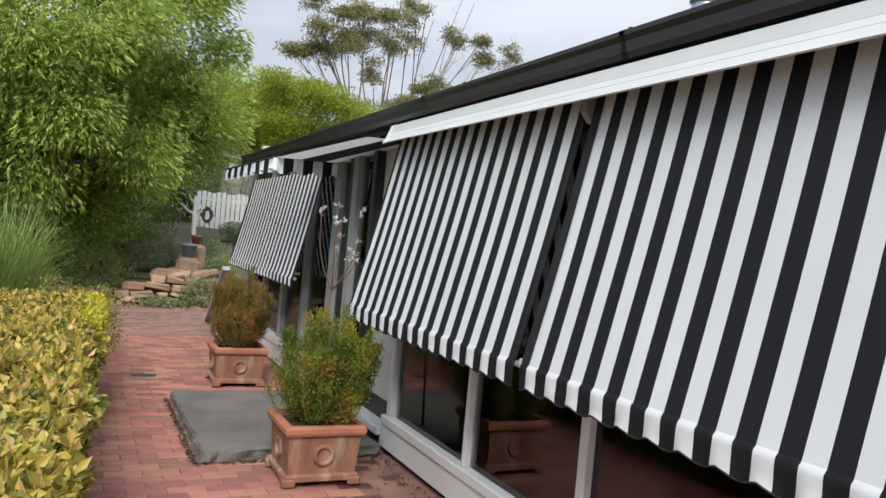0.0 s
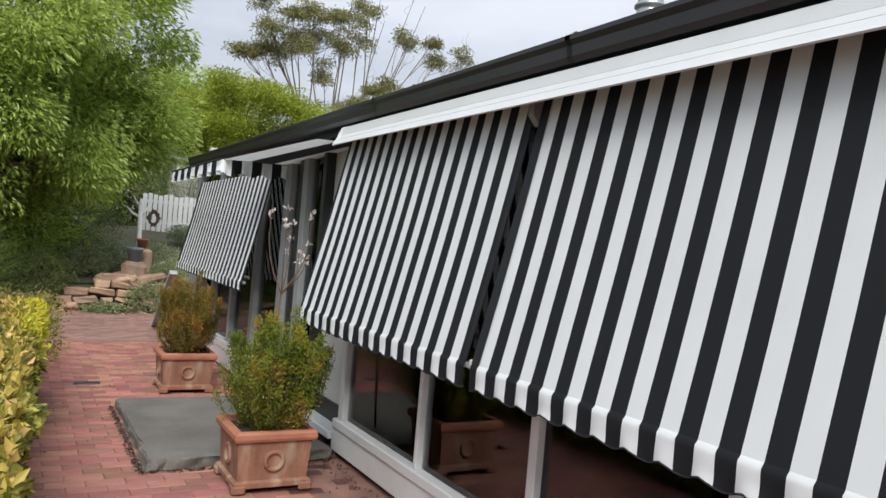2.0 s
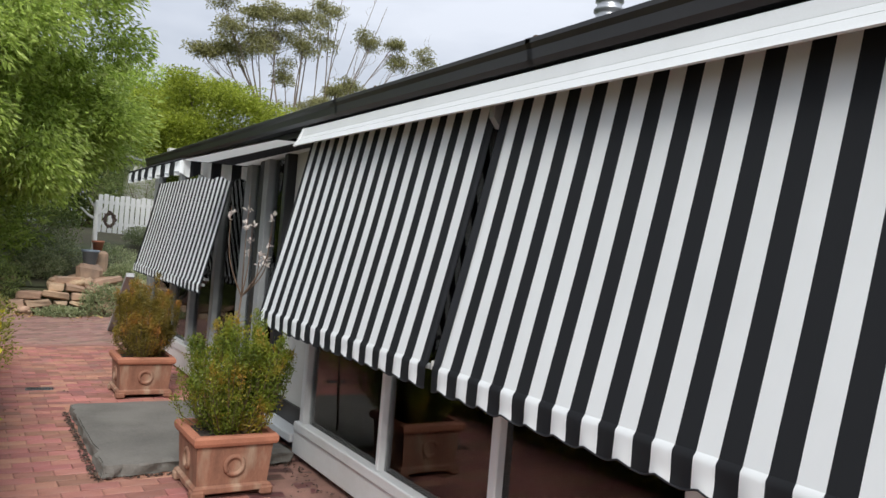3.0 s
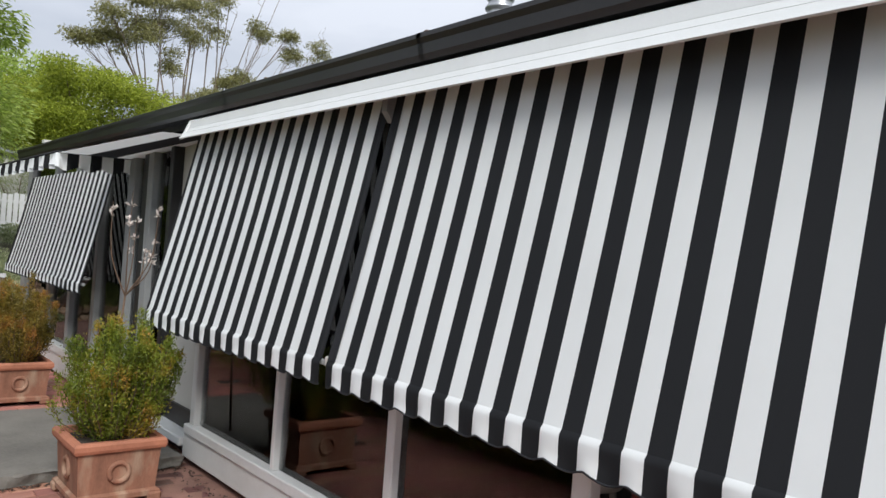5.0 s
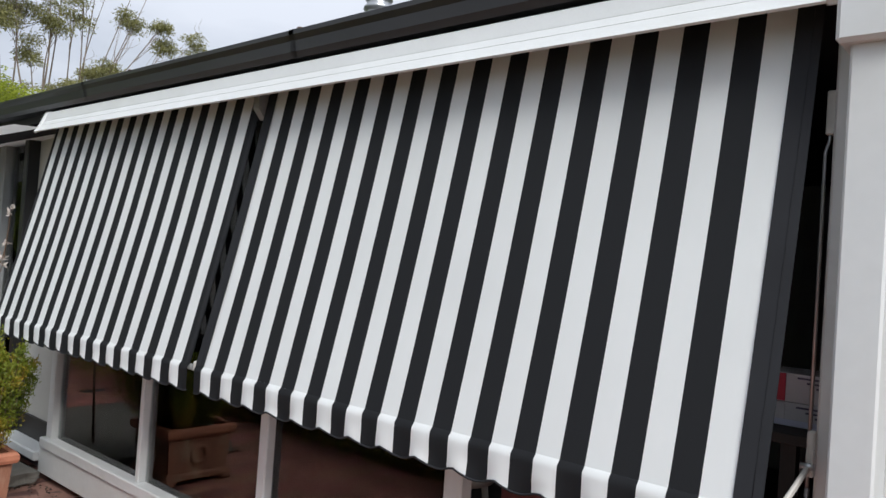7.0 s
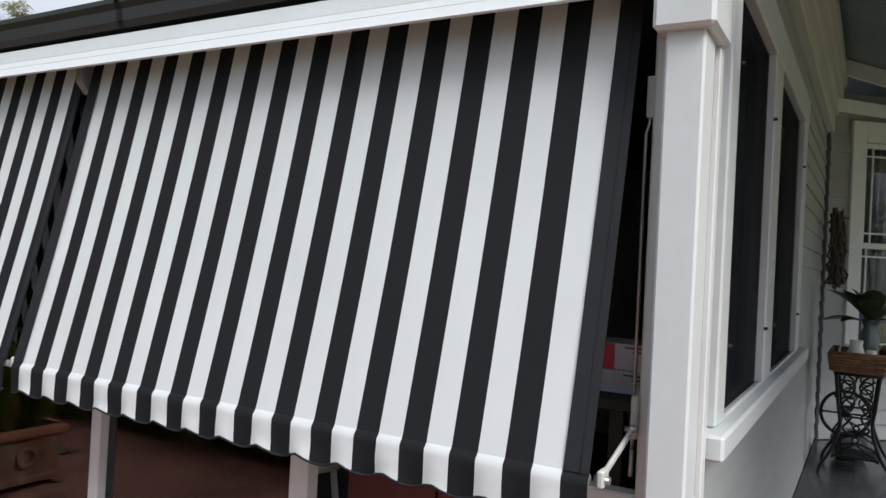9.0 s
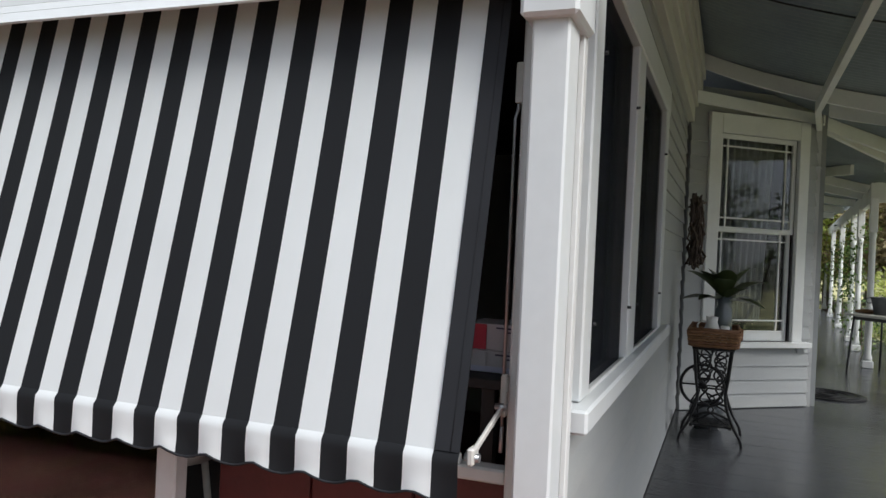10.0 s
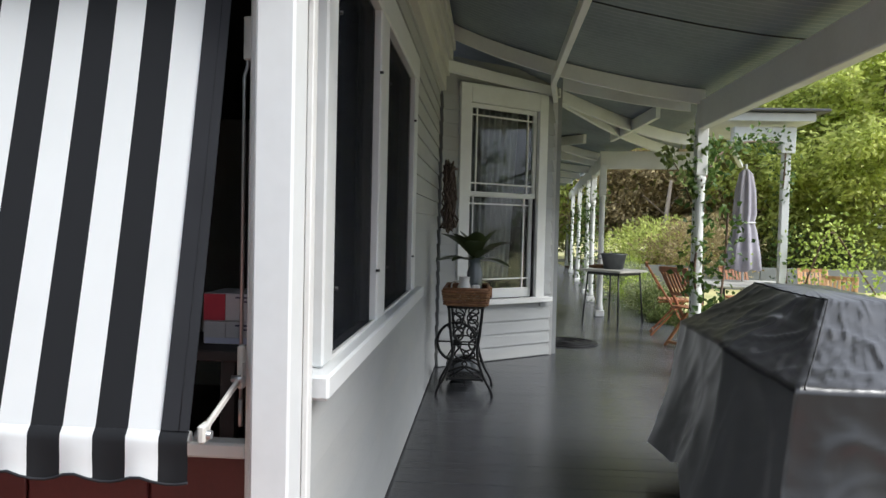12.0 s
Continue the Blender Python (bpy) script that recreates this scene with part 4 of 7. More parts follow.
def bbox(s0, s1, d0, d1, z0, z1, name, m, parent, label="", bevel=0.005):
    bm = B()
    c = bpt((s0 + s1) / 2, (d0 + d1) / 2, (z0 + z1) / 2)
    mt = Matrix((bd, bo, Vector((0, 0, 1)))).transposed().to_4x4(); mt.translation = c
    r = bmesh.ops.create_cube(bm, size=1.0, matrix=mt @ Matrix.Diagonal((s1 - s0, d1 - d0, z1 - z0, 1)))
    if bevel:
        bmesh.ops.bevel(bm, geom=bm.edges[:], offset=bevel, segments=1, affect="EDGES")
    return part(name, bm, m, parent, label)


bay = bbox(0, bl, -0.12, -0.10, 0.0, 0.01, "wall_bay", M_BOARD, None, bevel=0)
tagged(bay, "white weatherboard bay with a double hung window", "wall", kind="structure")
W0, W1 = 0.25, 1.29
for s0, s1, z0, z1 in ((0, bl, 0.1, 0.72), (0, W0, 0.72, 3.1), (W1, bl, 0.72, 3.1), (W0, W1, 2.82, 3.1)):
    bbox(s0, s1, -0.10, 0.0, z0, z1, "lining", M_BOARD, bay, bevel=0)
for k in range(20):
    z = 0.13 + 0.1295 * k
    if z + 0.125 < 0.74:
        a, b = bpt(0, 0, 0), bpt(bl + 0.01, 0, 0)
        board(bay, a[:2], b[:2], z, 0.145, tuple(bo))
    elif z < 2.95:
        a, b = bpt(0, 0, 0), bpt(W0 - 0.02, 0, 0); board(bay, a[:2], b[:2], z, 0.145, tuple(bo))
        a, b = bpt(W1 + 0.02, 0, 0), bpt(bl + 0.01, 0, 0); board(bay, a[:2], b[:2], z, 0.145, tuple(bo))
bw = thing("window_4", tuple(bpt(0.8, 0, 0.72)), "white double hung sash window with coloured edge panes", "window", kind="structure")
bbox(W0 - 0.06, W0 + 0.07, 0, 0.045, 0.74, 2.87, "window_frame", M_PORCHWHITE, bw)
bbox(W1 - 0.07, W1 + 0.05, 0, 0.045, 0.74, 2.87, "window_frame", M_PORCHWHITE, bw)
bbox(W0 + 0.07, W1 - 0.07, 0, 0.045, 2.69, 2.87, "window_frame", M_PORCHWHITE, bw)
bbox(W0 - 0.06, W1 + 0.13, 0, 0.10, 0.70, 0.75, "window_sill", M_PORCHWHITE, bw)
G0, G1 = W0 + 0.07, W1 - 0.07
for nm, z0, z1, dd in (("upper_sash", 1.78, 2.69, 0.0), ("lower_sash", 0.75, 1.82, -0.035)):
    sash = bbox(G0, G0 + 0.045, dd - 0.03, dd, z0, z1, nm, M_PORCHWHITE, bw)
    bbox(G1 - 0.045, G1, dd - 0.03, dd, z0, z1, "stile", M_PORCHWHITE, sash)
    bbox(G0, G1, dd - 0.032, dd - 0.001, z0, z0 + (0.10 if nm == "lower_sash" else 0.045), "rail", M_PORCHWHITE, sash)
    bbox(G0, G1, dd - 0.032, dd - 0.001, z1 - 0.045, z1, "rail", M_PORCHWHITE, sash)
    for s in (G0 + 0.10, G1 - 0.125):
        bbox(s, s + 0.014, dd - 0.024, dd - 0.006, z0 + 0.04, z1 - 0.04, "glazing_bar", M_PORCHWHITE, sash, bevel=0)
    for z in (z0 + (0.19 if nm == "lower_sash" else 0.12), z1 - 0.12):
        bbox(G0 + 0.04, G1 - 0.04, dd - 0.023, dd - 0.007, z, z + 0.014, "glazing_bar", M_PORCHWHITE, sash, bevel=0)
    bbox(G0 + 0.04, G1 - 0.04, dd - 0.018, dd - 0.013, z0 + 0.04, z1 - 0.04, "pane", M_GLASS_CLEAR, sash, bevel=0).visible_shadow = False
# room behind the bay, its dimness put into a near-black lining
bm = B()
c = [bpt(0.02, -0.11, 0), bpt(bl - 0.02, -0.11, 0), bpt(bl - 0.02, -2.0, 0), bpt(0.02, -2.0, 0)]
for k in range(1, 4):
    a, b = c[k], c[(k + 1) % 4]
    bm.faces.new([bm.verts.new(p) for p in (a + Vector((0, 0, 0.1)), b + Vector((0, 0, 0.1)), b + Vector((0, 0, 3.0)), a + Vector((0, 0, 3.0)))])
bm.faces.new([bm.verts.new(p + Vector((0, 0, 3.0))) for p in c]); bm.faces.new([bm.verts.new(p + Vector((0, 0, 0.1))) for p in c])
single("room_lining", bm, M_DARK, "plain room coloured near-black for dimness behind the sash window", "room", kind="structure")
bm = B()
q0 = None
for i in range(61):
    s = G0 + 0.05 + (G1 - G0 - 0.1) * (0.08 + 0.84 * i / 60); d = -0.16 + 0.02 * math.sin(i * 0.9)
    q1 = [bm.verts.new(bpt(s - 0.10 * (1 - k / 3) * (i / 60), d, 0.95 + 1.75 * k / 3)) for k in range(4)]
    if q0:
        for k in range(3):
            bm.faces.new((q0[k], q1[k], q1[k + 1], q0[k + 1])).smooth = True
    q0 = q1
single("curtain", bm, M_CURTAIN, "sheer pale curtain hanging inside the sash window", "curtain")

# wall beyond the bay
bm = B(); beam(bm, (6.20, -1.40, 1.6), (25, -2.30, 1.6), 0.12, 3.0)
w3 = single("wall_beyond", bm, M_BOARD, "white weatherboard wall beyond the bay", "wall", kind="structure")
dirw = Vector((18.8, -0.9, 0)).normalized(); ow = Vector((dirw.y, -dirw.x, 0))
for k in range(20):
    a = Vector((6.14, -1.37, 0)) + ow * 0.03; b = Vector((24.9, -2.26, 0)) + ow * 0.03
    board(w3, a[:2], b[:2], 0.13 + 0.145 * k, 0.155, tuple(ow))
bm = B(); beam(bm, (6.15, -1.385, 0.12), (6.15, -1.385, 2.95), 0.05, 0.05, (1, 0, 0))
single("corner_stop", bm, M_TRIM, "white corner bead of the bay", "trim", kind="structure")

# porch floor of painted boards laid across the porch
bm = B(); box(bm, 0.10, 26, -3.36, WY + 0.03, -0.05, 0.094)
deck = single("porch_floor", bm, M_DECK, "glossy dark grey painted board porch floor", "floor", kind="structure")
bm = B(); box(bm, 0.0, 0.112, -3.36, WY + 0.03, 0.0945, DECK, 0.002)
bm_deck = bpy.data.meshes.new("board"); bm.to_mesh(bm_deck); bm.free(); bm_deck.materials.append(M_DECK)
for i in range(228):
    ob = new("board", bm_deck); ob.location = (0.10 + 0.1132 * i, 0, 0.0006 * math.sin(i * 2.3)); ob.parent = deck

# concave corrugated porch roof on curved rafters
RP = [(-0.20, 3.40), (-0.5, 3.26), (-0.85, 3.135), (-1.2, 3.03), (-1.6, 2.935), (-2.05, 2.845), (-2.5, 2.775), (-2.95, 2.74)]


def roof_z(y):
    for (a, za), (b, zb) in zip(RP, RP[1:]):
        if b <= y <= a:
            return za + (zb - za) * (a - y) / (a - b)
    return RP[-1][1] if y < RP[-1][0] else RP[0][1]


ROOF_X0, ROOF_X1 = -0.05, 21.0
nx = int((ROOF_X1 - ROOF_X0) / 0.019)
V_, F_ = [], []
ys = [-0.2 - 2.75 * j / 16 for j in range(17)]
for i in range(nx + 1):
    x = ROOF_X0 + (ROOF_X1 - ROOF_X0) * i / nx
    w = 0.008 * math.sin(2 * math.pi * x / 0.076)
    for y in ys:
        V_.append((x, y, roof_z(y) + w))
for i in range(nx):
    for j in range(16):
        a = i * 17 + j
        F_.append((a, a + 1, a + 18, a + 17))
iron = raw("porch_roof", V_, F_, M_IRON, smooth=True)
tagged(iron, "concave corrugated steel porch roof, grey underneath", "roof", kind="structure")
for x in (3.12,):
    bm = B()
    tube(bm, [(x, y, roof_z(y) - 0.012) for y in ys], 0.006, 5, False)
    part("sheet_lap", bm, M_BLACK, iron)


# the roof widens beyond the corner post to a second beam
V_, F_ = [], []
for i in range(251):
    x = 5.06 + 4.75 * i / 250
    ye = -2.96 - 0.98 * max(0.0, (x - 6.0)) / 3.81
    for j in range(7):
        V_.append((x, -2.93 + (ye + 2.93) * j / 6, 2.741 + 0.008 * math.sin(2 * math.pi * x / 0.076)))
for i in range(250):
    for j in range(6):
        F_.append((i * 7 + j, i * 7 + j + 1, i * 7 + j + 8, i * 7 + j + 7))
raw("wider_sheet", V_, F_, M_IRON, iron, smooth=True)


def rafter(a, b, w=0.045, h=0.13):
    bm = B()
    pts = []
    for k in range(13):
        x = a[0] + (b[0] - a[0]) * k / 12; y = a[1] + (b[1] - a[1]) * k / 12
        pts.append(Vector((x, y, roof_z(y) - 0.012)))
    d = (Vector((b[0], b[1], 0)) - Vector((a[0], a[1], 0))).normalized(); sd = Vector((-d.y, d.x, 0)) * w / 2
    rings = [[bm.verts.new(p + s * sd + Vector((0, 0, -z))) for s, z in ((1, 0), (1, h), (-1, h), (-1, 0))] for p in pts]
    for r1, r2 in zip(rings, rings[1:]):
        for k in range(4):
            bm.faces.new((r1[k], r1[(k + 1) % 4], r2[(k + 1) % 4], r2[k]))
    bm.faces.new(rings[0]); bm.faces.new(rings[-1][::-1])
    single("rafter", bm, M_PORCHWHITE, "curved white painted rafter under the porch roof", "rafter", "porch rafters", "structure")


for a, b in (((0.05, -0.25), (0.05, -2.6)), ((5.0, -0.22), (5.0, -2.62)), ((5.55, -1.40), (5.40, -2.6)), ((6.25, -1.45), (8.05, -3.28)), ((6.35, -1.45), (9.72, -3.55)), ((6.0, -2.43), (8.35, -2.34)), ((10.3, -1.65), (9.0, -2.06)), ((10.4, -1.7), (11.0, -2.57)), ((11.6, -1.75), (12, -2.65)), ((13.6, -1.8), (13.7, -2.75)), ((15.5, -1.9), (15.6, -2.8)), ((17.5, -2.0), (17.6, -2.85))):
    rafter(a, b)
bm = B(); beam(bm, (0.05, -1.20, roof_z(-1.24) - 0.21), (5.02, -1.26, roof_z(-1.26) - 0.20), 0.045, 0.09)
single("purlin", bm, M_PORCHWHITE, "white painted purlin along the porch roof", "purlin", kind="structure")
bm = B(); beam(bm, (5.02, -1.26, roof_z(-1.26) - 0.18), (6.3, -1.40, roof_z(-1.40) - 0.14), 0.045, 0.07)
single("purlin", bm, M_PORCHWHITE, "short white painted purlin at the bay", "purlin", kind="structure")
bm = B(); beam(bm, (5.0, -0.24, 2.96), (6.2, -1.42, 2.92), 0.05, 0.10)
single("wall_plate", bm, M_PORCHWHITE, "white painted plate above the bay window", "trim", kind="structure")
bm = B(); beam(bm, (0.0, -2.62, 2.535), (5.1, -2.62, 2.535), 0.09, 0.25, bevel=0.008)
single("verandah_beam", bm, M_PORCHWHITE, "deep white painted beam along the porch edge", "beam", kind="structure")
bm = B(); beam(bm, (9.78, -2.40, 2.535), (9.78, -3.95, 2.555), 0.09, 0.27, bevel=0.008)
single("verandah_beam", bm, M_PORCHWHITE, "white painted beam across the wider porch part", "beam", kind="structure")
bm = B(); beam(bm, (9.76, -2.50, 2.56), (24.8, -3.55, 2.56), 0.09, 0.24, bevel=0.008)
single("verandah_beam", bm, M_PORCHWHITE, "white painted beam along the far porch", "beam", kind="structure")
bm = B(); beam(bm, (-0.03, -0.27, 2.44), (-0.03, -2.62, 2.44), 0.09, 0.16, bevel=0.02)
single("verandah_beam", bm, M_PORCHWHITE, "white painted beam across the porch end", "beam", kind="structure")


def porch_post(x, y, flaky=False):
    pp = thing("porch_post", (x, y, DECK), "white turned timber porch post with square base" if not flaky else "white porch post with dark flaking paint and vine", "post", "porch posts", "structure")
    bm = B(); box(bm, x - 0.07, x + 0.07, y - 0.07, y + 0.07, DECK, DECK + 0.10, 0.01); part("foot", bm, M_PORCHWHITE, pp)
    bm = B(); lathe(bm, [(0.055, DECK + 0.1), (0.06, DECK + 0.14), (0.045, DECK + 0.2), (0.048, 0.9), (0.055, 0.93), (0.042, 0.97), (0.042, 1.9), (0.052, 1.95), (0.045, 2.0)], 14, (x, y)); part("shaft", bm, M_PORCHWHITE, pp)
    bm = B(); box(bm, x - 0.05, x + 0.05, y - 0.05, y + 0.05, 1.99, 2.46, 0.006); part("head", bm, M_PORCHWHITE, pp)
    if flaky:
        rng = random.Random(int(x * 10))
        for i in range(26):
            z = rng.uniform(0.4, 2.0); an = rng.uniform(0, 6.28); r = 0.047
            bm = B(); bmesh.ops.create_icosphere(bm, subdivisions=1, radius=0.02, matrix=Matrix.Translation((x + r * math.cos(an), y + r * math.sin(an), z)) @ Matrix.Diagonal((0.5, 0.5, rng.uniform(0.4, 1.0), 1)))
            part("flake", bm, M_HESSIAN, pp)
    return pp


for x, y, fl in ((5.06, -2.62, True), (9.76, -2.45, False), (12.0, -2.62, False), (13.67, -2.75, False), (16.8, -2.95, False), (20.5, -3.2, False), (24.6, -3.5, False)):
    porch_post(x, y, fl)


# ---- garden beside the paving ----
def bush(name, loc, r, n, length, width, material, label, category, seed, droop=0.0, hollow=0.45, stems=8, group="", trunk=M_TWIG):
    """A loose bush: stems, and leaves thick towards an uneven outside."""
    rng = np.random.default_rng(seed)
    sh = thing(name, loc, label, category, group)
    bm = B()
    c = np.array(loc) + [0, 0, r[2] * 0.95]
    for i in range(stems):
        a = rng.uniform(0, 6.28); e = c + np.array([math.cos(a) * r[0] * 0.6, math.sin(a) * r[1] * 0.6, rng.uniform(-0.2, 0.6) * r[2]])
        s = np.array(loc)
        tube(bm, [s, s * 0.5 + e * 0.5 + rng.normal(0, 0.03, 3), e], [0.02 * r[2] + 0.004, 0.012 * r[2] + 0.003, 0.003], 5, False)
    part("stem", bm, trunk, sh)
    d = rng.normal(0, 1, (n, 3)); d /= np.linalg.norm(d, axis=1)[:, None]
    k = rng.uniform(hollow ** 3, 1, n) ** (1 / 3)
    w = np.array([noise.noise(Vector(v * 2.2) + Vector((seed, 0, 0))) + 0.5 * noise.noise(Vector(v * 5) + Vector((0, seed, 0))) for v in d])
    p = c + d * np.array(r) * (k * (1 + 0.32 * w))[:, None]
    keep = p[:, 2] > loc[2] + 0.01
    up = d * [1, 1, 0.6] + [0, 0, 0.35]
    leaves("foliage", p[keep], up[keep], length, width, material, sh, seed=seed, jitter=0.6, droop=droop)
    return sh


# long clipped hedge
rng = np.random.default_rng(5)
hedge = thing("hedge", (-2.5, 6.0, -0.05), "dense clipped hedge with yellow and bronze variegated leaves", "hedge")
HX0, HX1, HY0, HY1, HZ = -3.45, -1.99, 1.4, 6.9, 0.73
pts, dr = [], []
def hedge_face(y):
    return HX1 + 0.10 * (y - 4.0) / 5.0 + 0.05 * noise.noise((0, y * 1.3, 3))
for i in range(26000):
    y = rng.uniform(HY0, HY1); z = rng.uniform(-0.04, HZ)
    bump_ = 0.10 * noise.noise((1.5, y * 2.6, z * 3.1)) + 0.11 * noise.noise((7, y * 7, z * 7))
    pts.append((hedge_face(y) + bump_ - abs(rng.normal(0, 0.035)) - 0.10 * max(0, z - 0.60) / 0.13, y, z)); dr.append((0.8, rng.normal(0, 0.4), 0.25))
topn = 25000
ptop, dtop = [], []
for i in range(topn):
    y = rng.uniform(HY0, HY1 + 0.1); x = rng.uniform(HX0, HX1 + 0.02)
    z = HZ + 0.08 * noise.noise((x * 2.1, y * 2.1, 1)) + 0.06 * noise.noise((x * 7, y * 7, 2)) - abs(rng.normal(0, 0.045))
    ptop.append((x + 0.1 * (y - 4) / 5.0, y, z)); dtop.append((rng.normal(0, 0.5), rng.normal(0, 0.5), 0.7))
pe, de = [], []
for i in range(3500):
    x = rng.uniform(HX0, HX1 + 0.05); z = rng.uniform(0.0, HZ)
    pe.append((x, HY1 + 0.06 * noise.noise((x * 3, 0, z * 3)) - abs(rng.normal(0, 0.03)), z)); de.append((0, 0.8, 0.3))
for i in range(3000):
    x = rng.uniform(HX0, HX1 + 0.05); z = rng.uniform(0.0, HZ)
    pe.append((x, HY0 + 0.06 * noise.noise((x * 3, 4, z * 3)) + abs(rng.normal(0, 0.03)), z)); de.append((0, -0.8, 0.3))
leaves("face_foliage", pts + pe, dr + de, 0.058, 0.033, L_HEDGEFACE, hedge, seed=3, jitter=0.8, droop=0.15)
leaves("top_foliage", ptop, dtop, 0.060, 0.034, L_HEDGE, hedge, seed=4, jitter=0.75)
pn, dn = [], []
for i in range(3200):
    y = rng.uniform(5.0, HY1); z = HZ - abs(rng.normal(0, 0.12))
    pn.append((hedge_face(y) + rng.normal(0.02, 0.04), y, z + 0.03)); dn.append((0.5, 0, 0.7))
leaves("young_tip", pn, dn, 0.045, 0.024, L_HEDGETOP, hedge, seed=9, label="bright yellow young shoots")["kind"] = "stuff"
# near-black box in the hedge core, standing for shade between the leaves
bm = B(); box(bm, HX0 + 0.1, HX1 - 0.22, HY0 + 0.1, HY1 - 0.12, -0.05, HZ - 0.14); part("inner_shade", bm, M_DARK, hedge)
bm = B()
for i in range(140):
    y = rng.uniform(HY0, HY1); x = hedge_face(y) - 0.06
    tube(bm, [(x - 0.1, y, -0.05), (x - 0.03 + rng.normal(0, 0.03), y + rng.normal(0, 0.06), 0.3), (x + rng.normal(0, 0.03), y + rng.normal(0, 0.1), 0.6)], [0.007, 0.005, 0.002], 4, False)
part("branch", bm, M_TWIG, hedge)

bush("low_bush", (-2.15, 8.0, -0.05), (0.6, 0.75, 0.42), 5200, 0.035, 0.02, leaf_mat("dull_yellow_leaf", (0.10, 0.11, 0.02), (0.32, 0.30, 0.06)), "low yellow green bush behind the hedge", "bush", 21)


def grass_clump(loc, n, height, spread, seed, label):
    rng = np.random.default_rng(seed)
    g = thing("tall_grass", loc, label, "grass clump")
    V, F = [], []
    for i in range(n):
        a = rng.uniform(0, 6.28); r0 = 0.35 * spread * math.sqrt(rng.uniform()); L = height * rng.uniform(0.6, 1.15); lean = rng.uniform(0.1, 0.75) * spread
        da = a + rng.normal(0, 0.5)
        s = np.array([math.cos(a) * r0, math.sin(a) * r0, 0]) + loc
        side = np.array([-math.sin(da), math.cos(da), 0]) * rng.uniform(0.004, 0.009)
        b0 = len(V)
        for k in range(8):
            t = k / 7
            p = s + np.array([math.cos(da), math.sin(da), 0]) * lean * t ** 2 * 1.3 + np.array([0, 0, 1]) * L * (t - 0.32 * t ** 3 * lean / spread * 1.6)
            w = side * (1 - t) ** 0.6
            V += [p - w, p + w]
        F += [(b0 + 2 * k, b0 + 2 * k + 1, b0 + 2 * k + 3, b0 + 2 * k + 2) for k in range(7)]
    raw("blade_tuft", V, F, L_GRASS, g, smooth=True)
    return g


grass_clump((-2.95, 9.9, -0.05), 900, 1.75, 1.25, 31, "tall arching green grass clump behind the hedge")
grass_clump((-3.6, 9.3, -0.05), 600, 1.8, 1.1, 32, "tall arching green grass clump behind the hedge")


def tree(name, loc, trunk_h, crown_c, crown_r, n, length, width, lm, bark, label, seed, droop=0.2, limbs=9, clumps=60, r0=0.12, clump_r=0.5, stretch=1.0, shell=0.35):
    """Tapered trunk, limbs that reach the crown, and leaves in uneven clumps."""
    rng = np.random.default_rng(seed)
    tr = thing(name, loc, label, "tree")
    base = np.array(loc, float); cc = np.array(crown_c, float); cr = np.array(crown_r, float)
    bm = B()
    top = base + [rng.normal(0, 0.1), rng.normal(0, 0.1), trunk_h]
    tube(bm, [base - [0, 0, 0.2], base + (top - base) * 0.4 + rng.normal(0, 0.06, 3) * [1, 1, 0], top], [r0 * 1.35, r0, r0 * 0.72], 10)
    part("trunk", bm, bark, tr)
    C = []
    for i in range(clumps):
        d = rng.normal(0, 1, 3); d /= np.linalg.norm(d)
        k = rng.uniform(shell, 1) ** 0.6
        C.append(cc + d * cr * k)
    bm = B()
    for i in range(limbs):
        e = C[i % clumps]
        m = top * 0.5 + e * 0.5 + rng.normal(0, 0.12, 3) * cr * 0.4 - [0, 0, 0.1]
        tube(bm, [top - [0, 0, rng.uniform(0, 0.3) * trunk_h], m, e], [r0 * 0.5, r0 * 0.28, r0 * 0.07], 6, False)
        for j in range(3):
            e2 = C[rng.integers(clumps)]
            if np.linalg.norm(e2 - m) < cr.max() * 1.0:
                tube(bm, [m, m * 0.5 + e2 * 0.5 + rng.normal(0, 0.08, 3) * cr * 0.4, e2], [r0 * 0.22, r0 * 0.12, r0 * 0.03], 5, False)
    part("limb", bm, bark, tr)
    per = n // clumps
    P_, D_ = [], []
    for c in C:
        s = clump_r * rng.uniform(0.6, 1.3)
        q = np.clip(rng.normal(0, 1, (per, 3)), -1.7, 1.7) * [s * 0.55, s * 0.55, s * 0.42 * stretch]
        P_.append(c + q); D_.append(q * [1, 1, 0.4] / s + (c - cc) / cr * 0.5)
    leaves("crown", np.concatenate(P_), np.concatenate(D_), length, width, lm, tr, seed=seed + 1, jitter=0.45, droop=droop)
    return tr


tree("leafy_tree", (-3.0, 13.6, 0.4), 1.7, (-3.1, 13.4, 4.3), (3.05, 2.6, 3.2), 150000, 0.125, 0.036, L_PEACH, M_BARK, "large fresh green tree with narrow drooping leaves", 41, droop=0.55, clumps=150, clump_r=0.60, r0=0.16, limbs=16, shell=0.25)
tree("leafy_tree", (-1.9, 14.6, 0.6), 1.4, (-1.3, 14.2, 3.1), (1.75, 1.2, 1.15), 46000, 0.115, 0.034, L_PEACH, M_BARK, "leafy green sapling beside the large tree", 46, droop=0.55, clumps=60, clump_r=0.45, r0=0.07, limbs=10, shell=0.2)
bush("tree_skirt", (-2.9, 14.2, 0.5), (1.9, 1.0, 0.8), 15000, 0.10, 0.032, L_PEACH, "low hanging green boughs beneath the large tree", "foliage", 44, droop=0.5, hollow=0.2)
